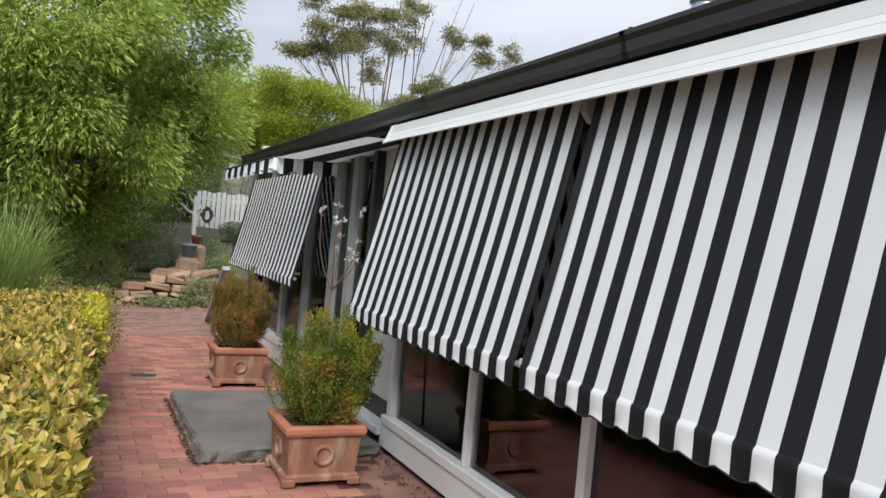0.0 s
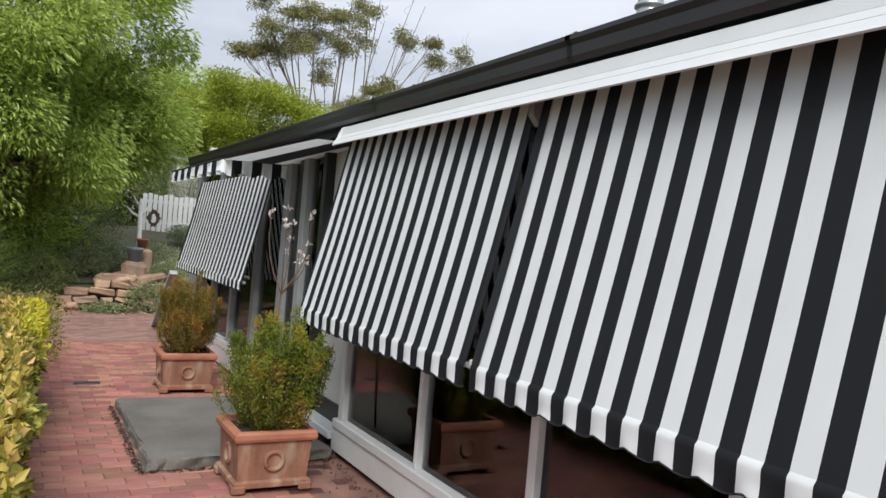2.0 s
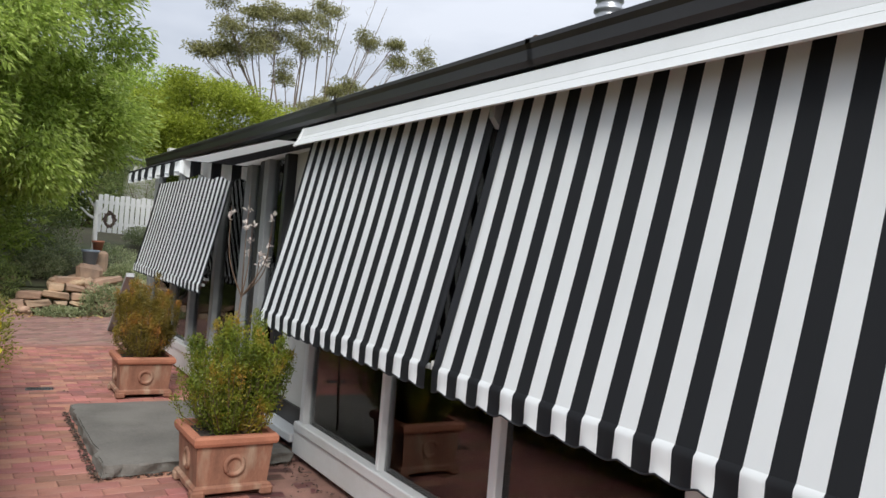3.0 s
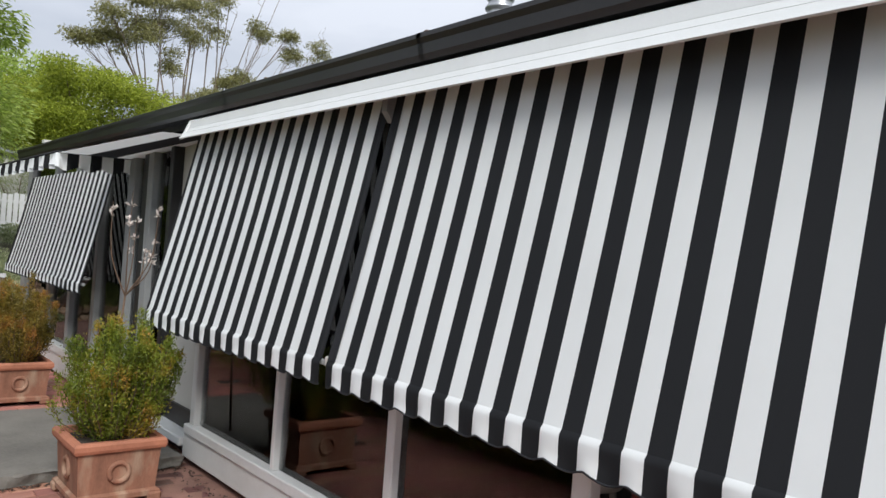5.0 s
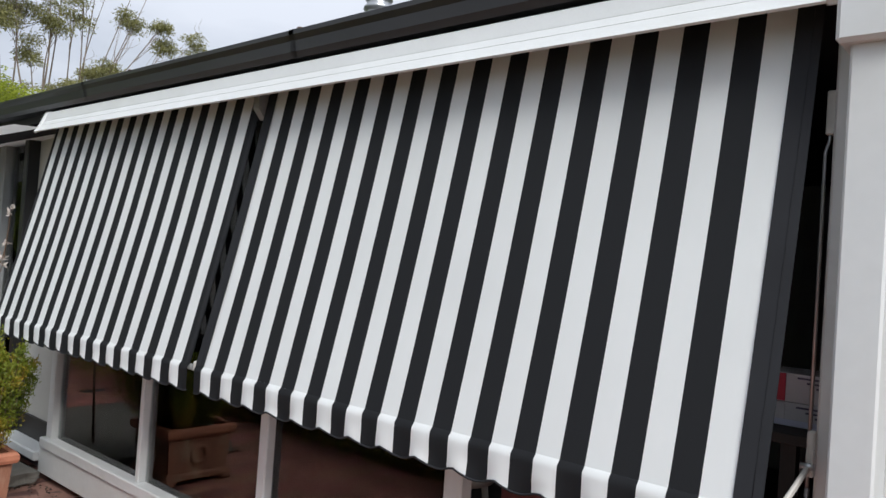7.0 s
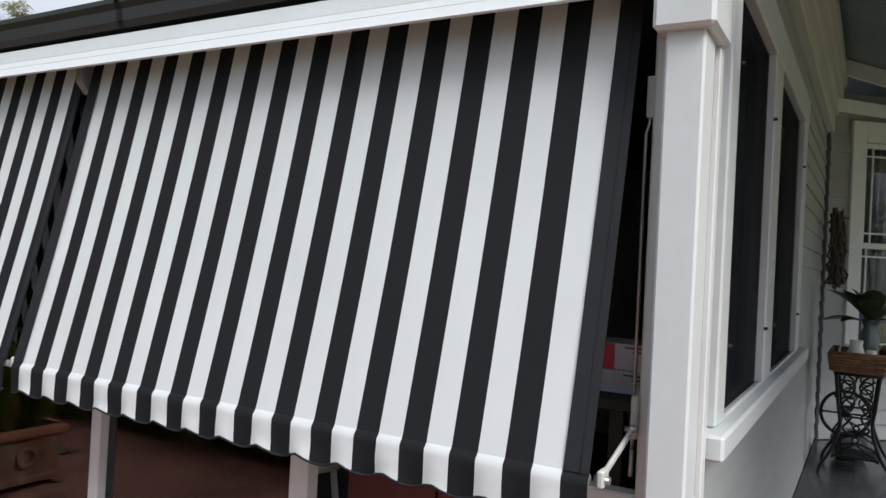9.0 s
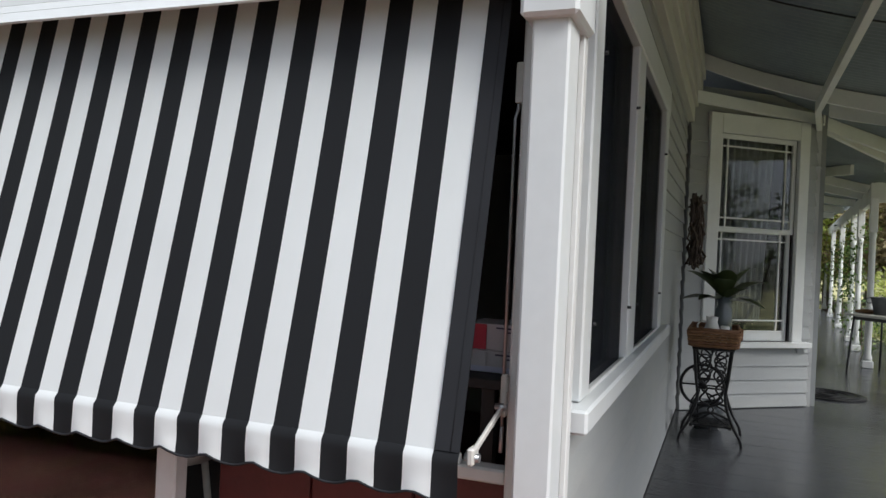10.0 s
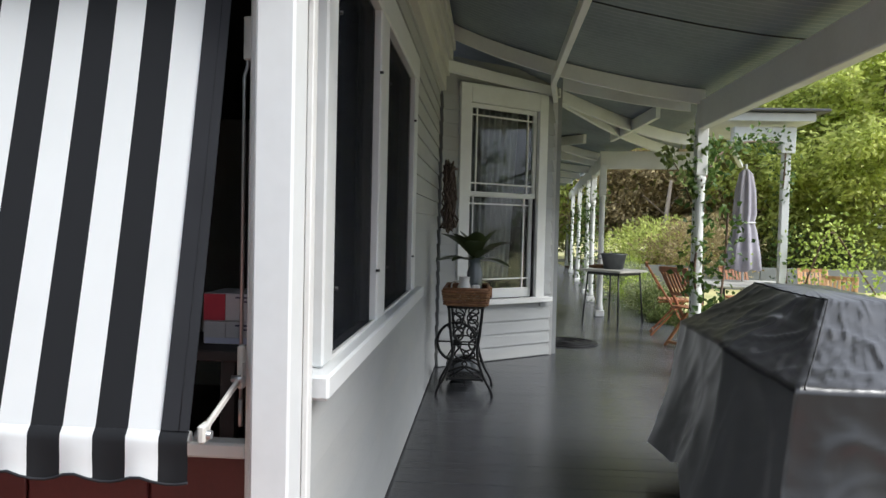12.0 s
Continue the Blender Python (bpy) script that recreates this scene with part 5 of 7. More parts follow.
tree("lime_tree", (3.7, 21.5, 1.0), 1.6, (3.6, 21.5, 4.45), (2.3, 1.8, 2.0), 70000, 0.10, 0.042, L_LIME, M_BARK, "rounded yellow green tree behind the house", 51, droop=0.1, clumps=110, clump_r=0.5)
tree("lime_tree", (1.2, 25.0, 1.0), 1.6, (1.6, 25.0, 4.6), (2.2, 2.0, 2.2), 22000, 0.15, 0.055, L_PEACH, M_BARK, "mid green tree behind the yellow green one", 52, droop=0.2, clumps=60, clump_r=0.55)


def gum(loc, fork, label, clumps, seed, depth, stems, bare=()):
    """An open gum tree: forked pale limbs that end in flat umbrella clumps (x, z, half width, half height)."""
    rng = np.random.default_rng(seed)
    g = thing("gum_tree", loc, label, "tree")
    forks = []
    for k in range(stems):
        f = np.array(fork) + [(k - (stems - 1) / 2) * 0.42, rng.normal(0, 0.2), rng.uniform(-0.5, 1.6)]
        bm = B(); tube(bm, curve([loc, np.array(loc) * 0.45 + f * 0.55 + rng.normal(0, 0.1, 3), f], 5), [0.12 - 0.006 * q for q in range(11)], 7)
        part("trunk", bm, M_BARK, g); forks.append(f)
    P_, D_ = [], []
    bm = B()
    def limb(p, e, r):
        m = p * 0.5 + e * 0.5 + np.array([rng.normal(0, 0.12), rng.normal(0, 0.1), -0.12 * abs(e[0] - p[0])])
        pts = curve([p, m, e], 6)
        tube(bm, pts, [r * (1 - 0.75 * q / (len(pts) - 1)) for q in range(len(pts))], 5, False)
        return pts
    for cx, cz, w, h in clumps:
        c = np.array([cx, loc[1] + rng.normal(0, depth), cz])
        f = min(forks, key=lambda q: abs(q[0] - cx))
        pts = limb(f, c - [0, 0, h * 0.6], 0.048)
        for k in range(4 + int(w * 8)):
            u = rng.normal(0, 0.5, 3).clip(-1, 1) * [w, w * 0.8, h]
            e = c + u
            limb(np.array(pts[rng.integers(7, len(pts))]), e, 0.014)
            q = rng.normal(0, 1, (170, 3)).clip(-1.8, 1.8) * [0.23, 0.23, 0.11]
            q[:, 2] -= 0.5 * (q[:, 0] ** 2 + q[:, 1] ** 2)
            P_.append(e + q); D_.append(q * [1, 1, 0.3] + [0, 0, 0.05])
    for x, z in bare:
        pts = limb(forks[int(x > fork[0]) * (stems - 1)], np.array([x, loc[1], z]), 0.042)
        for k in range(5):
            p = np.array(pts[rng.integers(5, len(pts))]); limb(p, p + [rng.normal(0.1, 0.35), rng.normal(0, 0.2), rng.uniform(0.4, 1.0)], 0.012)
    part("limb", bm, M_BARK, g)
    leaves("crown", np.concatenate(P_), np.concatenate(D_), 0.15, 0.045, L_GUM, g, seed=seed, jitter=0.5, droop=0.3)


gum((10.0, 33.0, 0.5), (9.7, 33.0, 6.4), "tall open gum tree with pale limbs and olive clumps",
    [(9.3, 10.9, 1.25, 0.7), (8.2, 10.4, 0.8, 0.6), (7.1, 10.7, 0.6, 0.6), (6.8, 10.0, 0.5, 0.55), (7.5, 9.8, 0.7, 0.5), (8.9, 11.9, 1.1, 0.35), (7.8, 11.4, 0.6, 0.3), (10.4, 10.7, 0.5, 0.6), (5.9, 9.6, 0.4, 0.3), (9.8, 9.4, 0.4, 0.7), (6.7, 12.0, 0.5, 0.3), (10.3, 12.1, 0.6, 0.3)], 61, 0.5, 6)
gum((11.6, 34.0, 0.5), (11.5, 34.0, 6.6), "sparse gum tree leaning with thin bare limbs",
    [(11.7, 11.8, 0.5, 0.9), (12.0, 13.1, 0.6, 0.4), (14.3, 11.9, 0.5, 0.45), (13.3, 9.4, 0.6, 0.35), (15.7, 12.1, 0.25, 0.2), (16.2, 11.3, 0.4, 0.3), (17.6, 11.8, 0.35, 0.6), (12.7, 9.1, 0.4, 0.25), (11.6, 8.2, 0.9, 0.2), (9.4, 7.6, 1.3, 0.3)], 66, 0.4, 4,
    [(15.2, 13.9), (14.6, 14.3), (13.0, 12.6), (12.7, 14.0), (11.2, 13.6), (17.9, 12.3)])

# raised garden bed held by a stone wall
V_, F_ = [], []
for j in range(25):
    y = 13.35 + 30 * (j / 24) ** 1.6
    for i in range(41):
        x = -14 + 34 * i / 40
        z = 0.42 + 0.95 * min(1, (y - 13.35) / 5.0) + 0.10 * noise.noise((x * 0.7, y * 0.7, 0))
        V_.append((x, y, z))
for j in range(24):
    for i in range(40):
        a = j * 41 + i
        F_.append((a, a + 1, a + 42, a + 41))
tagged(raw("garden_bed", V_, F_, M_GROUND, smooth=True), "raised garden bed of dark soil and mulch", "garden bed", kind="structure")
bm = B(); box(bm, -14, 20, 13.22, 13.4, -0.05, 0.38)
sw_ = single("retaining_wall", bm, M_GROUND, "low dry stone wall of uneven sandstone blocks", "stone wall", kind="structure")
rng = random.Random(8)
for row in range(5):
    x = -3.0 + rng.uniform(-0.2, 0)
    while x < 3.0:
        w = rng.uniform(0.14, 0.46); h = 0.13
        top = 2 if x < -1.5 else 3 if x < -1.1 or x > 0.1 else 5
        if row < top and rng.random() > 0.04:
            y0 = 12.96 + 0.05 * row + rng.uniform(-0.06, 0.05); z0 = -0.05 + row * h + rng.uniform(-0.012, 0.012)
            bm = B(); box(bm, x + 0.012, x + w - 0.012, y0, 13.38, z0 + 0.008, z0 + h - 0.006, 0.02)
            tilt = rng.gauss(0, 0.06)
            for v in bm.verts:
                v.co += noise.noise_vector(v.co * 6) * 0.075 + noise.noise_vector(v.co * 17) * 0.02
                v.co.z += (v.co.x - x - w / 2) * tilt
            part("stone", bm, M_STONE, sw_)
        x += w
for i in range(26):
    x = rng.uniform(-1.9, 1.2); y = rng.uniform(12.9, 13.7)
    bm = B(); s = rng.uniform(0.09, 0.2)
    bmesh.ops.create_icosphere(bm, subdivisions=2, radius=s, matrix=Matrix.Translation((x, y, 0.45 + s * 0.4 if y > 13.2 else s * 0.5)) @ Matrix.Diagonal((1.3, 1, 0.6, 1)))
    for v in bm.verts:
        v.co += noise.noise_vector(v.co * 5) * 0.04
    single("rock", bm, M_STONE, "rough tan garden rock by the stone wall", "rock", "garden rocks")
for x, y, z, r, lm, sd in ((-0.75, 12.7, -0.05, (0.35, 0.22, 0.10), L_BUSH, 72), (-0.1, 12.85, -0.05, (0.36, 0.25, 0.30), L_BUSH, 73), (0.55, 13.0, 0.0, (0.5, 0.35, 0.35), L_BUSH, 74), (-2.9, 12.4, -0.05, (0.5, 0.4, 0.5), L_DARK, 75),
                         (-1.75, 13.2, 0.1, (0.5, 0.45, 0.42), L_DARK, 76), (-1.0, 13.8, 0.5, (0.4, 0.3, 0.24), L_BUSH, 86), (0.25, 13.5, 0.45, (0.28, 0.25, 0.2), L_BUSH, 87), (-0.9, 14.4, 0.55, (0.6, 0.5, 0.36), L_BUSH, 77), (-1.2, 15.6, 0.9, (1.0, 0.8, 0.55), L_DARK, 78), (0.2, 14.6, 0.55, (0.45, 0.5, 0.30), L_BUSH, 79), (-2.6, 14.6, 0.6, (0.9, 0.7, 0.7), L_DARK, 81), (0.7, 14.0, 0.5, (0.4, 0.3, 0.22), L_BUSH, 82), (1.3, 16.6, 1.1, (0.6, 0.4, 0.22), L_BUSH, 83), (1.6, 19.0, 1.3, (1.2, 0.6, 1.0), L_DARK, 84), (2.6, 19.1, 1.3, (1.0, 0.6, 1.0), L_DARK, 85)):
    bush("garden_shrub", (x, y, z), r, int(7500 * max(r)), 0.046, 0.019, lm, "soft grey green shrub by the stone wall" if lm is L_BUSH else "dark green leafy shrub in the garden bed", "shrub", sd, group="shrubs by the stone wall")
for x, y, r, sd in ((-5.5, 20.0, (2.6, 1.2, 1.7), 91), (-2.2, 20.5, (2.4, 1.2, 1.6), 92), (0.4, 21.5, (1.8, 1.0, 1.5), 93)):
    bush("tall_shrub", (x, y, 1.2), r, 16000, 0.12, 0.05, L_PEACH if sd == 92 else L_DARK, "tall leafy shrub screening the back of the garden", "shrub", sd, group="screening shrubs", hollow=0.3)
bm = B()
for i in range(220):
    x = rng.uniform(-2.4, 0.4); y = 12.85 - abs(rng.gauss(0, 0.25)); an = rng.uniform(0, 6.28); s = rng.uniform(0.02, 0.045)
    a = Vector((x, y, 0.006)); d = Vector((math.cos(an), math.sin(an), 0)) * s; e = Vector((-d.y, d.x, 0)) * 0.4
    bm.faces.new([bm.verts.new(p) for p in (a - d, a + e + Vector((0, 0, 0.012)), a + d, a - e)])
single("fallen_leaves", bm, mat("dry_tan_leaf", (0.42, 0.27, 0.10), 0.8, rand=0.3), "dry tan leaves fallen along the paving edge", "leaf litter", kind="stuff")

# garden ornaments: white stand with pots
st = thing("white_plant_stand", (-0.25, 14.2, 0.6), "weathered white branching garden stand", "garden stand")
bm = B(); tube(bm, [(-0.14, 14.2, 0.55), (-0.15, 14.2, 1.2), (-0.17, 14.2, 1.9)], [0.05, 0.042, 0.035], 8); part("pole", bm, M_FENCE, st)
for a, b in (((-0.17, 14.2, 1.6), (-0.42, 14.15, 1.78)), ((-0.17, 14.2, 1.62), (0.0, 14.2, 1.85)), ((-0.17, 14.2, 1.8), (-0.30, 14.2, 1.98))):
    bm = B(); tube(bm, [a, ((a[0] + b[0]) / 2, a[1], (a[2] + b[2]) / 2 - 0.03), b], [0.028, 0.022, 0.015], 6); part("arm", bm, M_FENCE, st)
bm = B(); twig = random.Random(5)
for k in range(12):
    tube(bm, [(0.06 + (0.08 + twig.gauss(0, 0.015)) * math.cos(q * 0.63), 14.12 + twig.gauss(0, 0.02), 1.60 + (0.12 + twig.gauss(0, 0.02)) * math.sin(q * 0.63)) for q in range(11)], 0.012, 5)
single("wreath", bm, M_HESSIAN, "dark twig wreath hanging on the white stand", "wreath")


def pot(loc, r, h, m, label):
    bm = B(); x, y, z = loc
    lathe(bm, [(r * 0.7, z), (r * 0.95, z + h * 0.82), (r * 1.06, z + h * 0.83), (r * 1.06, z + h), (r * 0.9, z + h), (r * 0.8, z + h * 0.7)], 18, (x, y))
    return single("flower_pot", bm, m, label, "plant pot", "garden pots")


pot((-0.12, 13.95, 1.03), 0.10, 0.18, M_TERRA_RIM, "small terracotta pot on a stone in the bed")
pot((-0.26, 13.7, 0.80), 0.14, 0.25, mat("blue_grey_glaze", (0.21, 0.25, 0.30), 0.4, bump=0.05), "blue grey glazed pot on the stone wall")
bm = B(); box(bm, -0.32, 0.06, 13.84, 14.1, 0.42, 1.03, 0.05)
single("rock", bm, M_STONE, "tan stone block under a small pot", "rock", "garden rocks")
bm = B(); box(bm, -0.46, -0.06, 13.5, 13.83, 0.42, 0.80, 0.06)
for v in bm.verts:
    v.co += noise.noise_vector(v.co * 4) * 0.05
single("rock", bm, M_STONE, "tan stone block under the blue grey pot", "rock", "garden rocks")
fence = thing("fence", (1.5, 18.0, 1.3), "white painted paling fence behind the garden", "fence")
for i in range(34):
    bm = B(); x = 0.35 + i * 0.115; box(bm, x, x + 0.095, 18.0, 18.02, 1.25, 2.18 + 0.02 * math.sin(i * 1.7), 0.008); part("paling", bm, M_FENCE, fence)
for z in (1.5, 1.98):
    bm = B(); box(bm, 0.3, 4.3, 18.021, 18.06, z, z + 0.07); part("rail", bm, M_FENCE, fence)
shed = thing("garden_shed", (1.9, 20.0, 1.2), "small grey roofed shed half hidden by foliage", "shed")
bm = B(); box(bm, 1.3, 3.0, 19.6, 21.0, 1.2, 3.1); part("wall", bm, M_CREAM, shed)
bm = B(); beam(bm, (1.1, 20.3, 3.25), (3.2, 20.3, 2.95), 1.7, 0.06); part("roof", bm, M_GALV, shed)

# thin magnolia with pale blossom by the entry
mg = thing("young_magnolia", (-0.45, 4.75, 0.06), "thin bare magnolia with white blossom by the entry", "tree")
rng = np.random.default_rng(77)
P_, D_ = [], []
fork = np.array([-0.37, 4.75, 1.08])
bm = B(); tube(bm, [(-0.43, 4.75, 0.06), (-0.40, 4.75, 0.6), tuple(fork)], [0.011, 0.009, 0.007], 6); part("trunk", bm, M_TWIG, mg)
for dx, dy, z in ((-0.12, 0.05, 1.72), (-0.04, -0.1, 1.80), (0.06, 0.1, 1.62), (0.16, -0.05, 1.70), (0.20, 0.1, 1.52), (0.10, 0.0, 1.40)):
    e = np.array([-0.36 + dx, 4.75 + dy, z]); m = fork * 0.5 + e * 0.5 + [dx * 0.35, dy * 0.3, -0.04]
    bm = B(); tube(bm, curve([fork, m, e]), [0.006 - 0.00025 * k for k in range(17)], 5, False); part("branch", bm, M_TWIG, mg)
    for k in range(3):
        q = m + (e - m) * rng.uniform(0.2, 1) + rng.normal(0, 0.012, 3)
        P_ += [q + rng.normal(0, 0.006, 3) for _ in range(5)]; D_ += list(rng.normal(0, 1, (5, 3)) + [0, 0, 0.6])
leaves("blossom", P_, D_, 0.042, 0.020, L_FLOWER, mg, seed=78)
# small wall ornament
wo = thing("wall_ornament", (0.06, 4.72, 1.6), "dark scrolled iron ornament hung on the white wall", "wall ornament")
bm = B(); torus(bm, (0.05, 4.72, 1.78), (1, 0, 0), 0.07, 0.014, 16, 6); part("ring", bm, M_CASTIRON, wo)
bm = B(); tube(bm, [(0.05, 4.72, 1.71), (0.05, 4.69, 1.6), (0.05, 4.75, 1.5), (0.05, 4.72, 1.38)], 0.012, 6); part("scroll", bm, M_CASTIRON, wo)


# ---- things on the porch ----
# treadle base of a sewing machine used as a plant stand
tr_ = thing("treadle_stand", (4.25, -0.54, DECK), "black cast iron sewing machine treadle base used as stand", "treadle stand")


def iron(name, paths, r, label=""):
    bm = B()
    for p in paths:
        tube(bm, p, r, 6)
    return part(name, bm, M_CASTIRON, tr_, label)


for x in (4.03, 4.50):
    yc, zb = -0.54, DECK
    for sgn in (-1, 1):
        iron("leg", [curve([(x, yc + sgn * 0.135, zb + 0.71), (x, yc + sgn * 0.115, zb + 0.5), (x, yc + sgn * 0.10, zb + 0.34), (x, yc + sgn * 0.15, zb + 0.17), (x, yc + sgn * 0.21, zb + 0.06), (x, yc + sgn * 0.225, zb + 0.0)])], 0.012)
        iron("scroll", [curve([(x, yc + sgn * 0.11, zb + 0.68), (x, yc + sgn * 0.02, zb + 0.60), (x, yc + sgn * 0.09, zb + 0.50), (x, yc + sgn * 0.03, zb + 0.42), (x, yc + sgn * 0.08, zb + 0.33), (x, yc - sgn * 0.02, zb + 0.26), (x, yc + sgn * 0.12, zb + 0.16)])], 0.008)
        for zz in (0.63, 0.52):
            bm = B(); torus(bm, (x, yc + sgn * 0.055, zb + zz), (1, 0, 0), 0.042, 0.007, 16, 5); part("scroll", bm, M_CASTIRON, tr_)
    iron("rail", [[(x, yc - 0.15, zb + 0.715), (x, yc + 0.15, zb + 0.715)]], 0.012)
    iron("rail", [curve([(x, yc - 0.13, zb + 0.20), (x, yc, zb + 0.24), (x, yc + 0.13, zb + 0.20)])], 0.010)
    iron("tie", [[(x, yc - 0.11, zb + 0.42), (x, yc + 0.11, zb + 0.42)]], 0.008)
for z in (0.10, 0.70):
    iron("crossbar", [[(4.03, -0.54, DECK + z), (4.50, -0.54, DECK + z)]], 0.011)
bm = B(); torus(bm, (4.09, -0.47, DECK + 0.43), (1, 0, 0), 0.155, 0.012, 36, 6)
wheel = part("flywheel", bm, M_CASTIRON, tr_)
for k in range(6):
    a = k * math.pi / 3
    bm = B(); tube(bm, [(4.09, -0.47, DECK + 0.43), (4.09, -0.47 + 0.15 * math.cos(a), DECK + 0.43 + 0.15 * math.sin(a))], 0.007, 5); part("spoke", bm, M_CASTIRON, wheel)
bm = B(); lathe(bm, [(0.03, -0.02), (0.03, 0.02)], 10); bmesh.ops.rotate(bm, verts=bm.verts, matrix=Matrix.Rotation(math.pi / 2, 3, "Y")); bmesh.ops.translate(bm, verts=bm.verts, vec=(4.09, -0.47, DECK + 0.43)); part("hub", bm, M_CASTIRON, wheel)
bm = B()
for k in range(7):
    box(bm, 4.12 + k * 0.045, 4.145 + k * 0.045, -0.68, -0.40, DECK + 0.11, DECK + 0.125)
box(bm, 4.1, 4.43, -0.69, -0.67, DECK + 0.105, DECK + 0.13); box(bm, 4.1, 4.43, -0.41, -0.39, DECK + 0.105, DECK + 0.13)
part("pedal", bm, M_CASTIRON, tr_)
bm = B(); tube(bm, [(4.15, -0.45, DECK + 0.13), (4.1, -0.44, DECK + 0.40)], 0.006, 5); part("pitman_rod", bm, M_CASTIRON, tr_)

bm = B(); lathe(bm, [(0.09, DECK), (0.13, DECK + 0.05), (0.14, DECK + 0.16), (0.115, DECK + 0.22), (0.10, DECK + 0.215), (0.11, DECK + 0.16)], 18, (4.62, -0.50))
single("dark_pot", bm, M_ZINC, "round dark metal pot standing behind the treadle", "pot")

# wicker basket
bk = thing("wicker_basket", (4.25, -0.54, DECK + 0.715), "shallow brown woven wicker tray basket on the treadle", "basket")
bm = B(); box(bm, 4.0, 4.52, -0.70, -0.38, DECK + 0.727, DECK + 0.74); part("bottom", bm, M_WICKER, bk)
for row in range(6):
    z = DECK + 0.742 + row * 0.020
    bm = B()
    e = 0.008 + row * 0.003
    ring = []
    n1, n2 = 26, 16
    cs = [(4.0 - e, -0.70 - e), (4.52 + e, -0.70 - e), (4.52 + e, -0.38 + e), (4.0 - e, -0.38 + e)]
    for k in range(4):
        a, b = Vector(cs[k]), Vector(cs[(k + 1) % 4]); nn = n1 if k % 2 == 0 else n2
        nr = Vector((b - a).normalized()); nr = Vector((nr.y, -nr.x))
        for i in range(nn):
            p = a.lerp(b, i / nn) + nr * 0.006 * (1 if (i + row) % 2 else -1)
            ring.append((p.x, p.y, z))
    tube(bm, ring + [ring[0]], 0.0105, 5)
    part("cane_course", bm, M_WICKER, bk)
bm = B(); tube(bm, [(3.985, -0.715, DECK + 0.86), (4.535, -0.715, DECK + 0.86), (4.535, -0.365, DECK + 0.86), (3.985, -0.365, DECK + 0.86), (3.985, -0.715, DECK + 0.86)], 0.014, 6); part("rim", bm, M_WICKER, bk)
bm = B(); torus(bm, (4.25, -0.74, DECK + 0.82), (0, 1, 0), 0.04, 0.008, 14, 5); part("handle", bm, M_WICKER, bk)

ZB = DECK + 0.741
bm = B(); lathe(bm, [(0.045, ZB), (0.062, ZB + 0.05), (0.058, ZB + 0.12), (0.040, ZB + 0.17), (0.046, ZB + 0.21), (0.042, ZB + 0.21), (0.035, ZB + 0.17)], 18, (4.15, -0.52))
jug = thing("jug", (4.15, -0.52, ZB), "white ceramic jug standing in the basket", "jug")
part("body", bm, M_CERAMIC, jug)
bm = B(); torus(bm, (4.15, -0.46, ZB + 0.13), (1, 0, 0), 0.045, 0.007, 14, 6, 1.0); part("handle", bm, M_CERAMIC, jug)
bm = B(); lathe(bm, [(0.034, ZB), (0.034, ZB + 0.14), (0.028, ZB + 0.145), (0.01, ZB + 0.135)], 16, (4.16, -0.615))
single("candle", bm, M_CERAMIC, "thick cream candle standing in the basket", "candle")
bm = B(); lathe(bm, [(0.05, ZB), (0.062, ZB + 0.10), (0.066, ZB + 0.24), (0.045, ZB + 0.30), (0.06, ZB + 0.36), (0.056, ZB + 0.36), (0.041, ZB + 0.30), (0.06, ZB + 0.24), (0.056, ZB + 0.02)], 20, (4.28, -0.60))
single("vase", bm, mat("smoky_glass_vase", (0.10, 0.12, 0.13), 0.12, var=0.1, bump=0.02, spec=0.8), "smoky glass vase holding large leaves", "vase")
lf = thing("magnolia_leaves", (4.28, -0.60, ZB + 0.3), "spray of large dark glossy leaves in the vase", "foliage")
rng = np.random.default_rng(90)
for i in range(17):
    a = rng.uniform(0, 6.28); el_ = rng.uniform(0.05, 1.25); L = rng.uniform(0.26, 0.46)
    d = Vector((math.cos(a) * math.cos(el_) * 0.7, math.sin(a) * math.cos(el_), math.sin(el_)))
    s = Vector((4.28, -0.60, ZB + 0.33)); side = d.cross(Vector((0, 0, 1))).normalized(); nrm = side.cross(d)
    V, F = [], []
    for k in range(9):
        t = k / 8; w = 0.078 * math.sin(math.pi * min(1, 0.06 + t * 0.94)) ** 0.8
        c = s + d * L * (0.15 + t) - nrm * (-0.0) - Vector((0, 0, 0.12 * L * t * t * 2))
        V += [c - side * w + nrm * w * 0.35, c, c + side * w + nrm * w * 0.35]
    for k in range(8):
        for q in (0, 1):
            F.append((3 * k + q, 3 * k + q + 1, 3 * k + q + 4, 3 * k + q + 3))
    raw("leaf", V, F, L_MAGNOLIA, lf, smooth=True)
# dried vine wreath on the wall by the bay
wr = thing("vine_wreath", (4.82, -0.28, 1.45), "long dried vine swag hung on the wall", "wreath")
for i in range(26):
    a0 = rng.uniform(0, 6.28)
    pts = []
    for k in range(14):
        t = k / 13 * 2 * math.pi + a0
        pts.append((4.82 + 0.10 * math.cos(t) + rng.normal(0, 0.02), -0.31 - 0.07 * rng.uniform() + rng.normal(0, 0.02), 1.74 + 0.27 * math.sin(t) + rng.normal(0, 0.03)))
    bm = B(); tube(bm, pts, rng.uniform(0.006, 0.012), 5, False); part("vine", bm, M_HESSIAN, wr)
# cast iron round mat
bm = B(); lathe(bm, [(0.36, DECK + 0.002), (0.37, DECK + 0.012), (0.35, DECK + 0.016), (0.01, DECK + 0.012)], 36, (6.98, -1.66))
mt_ = single("door_mat", bm, M_CASTIRON, "round dark iron door mat on the porch floor", "door mat")
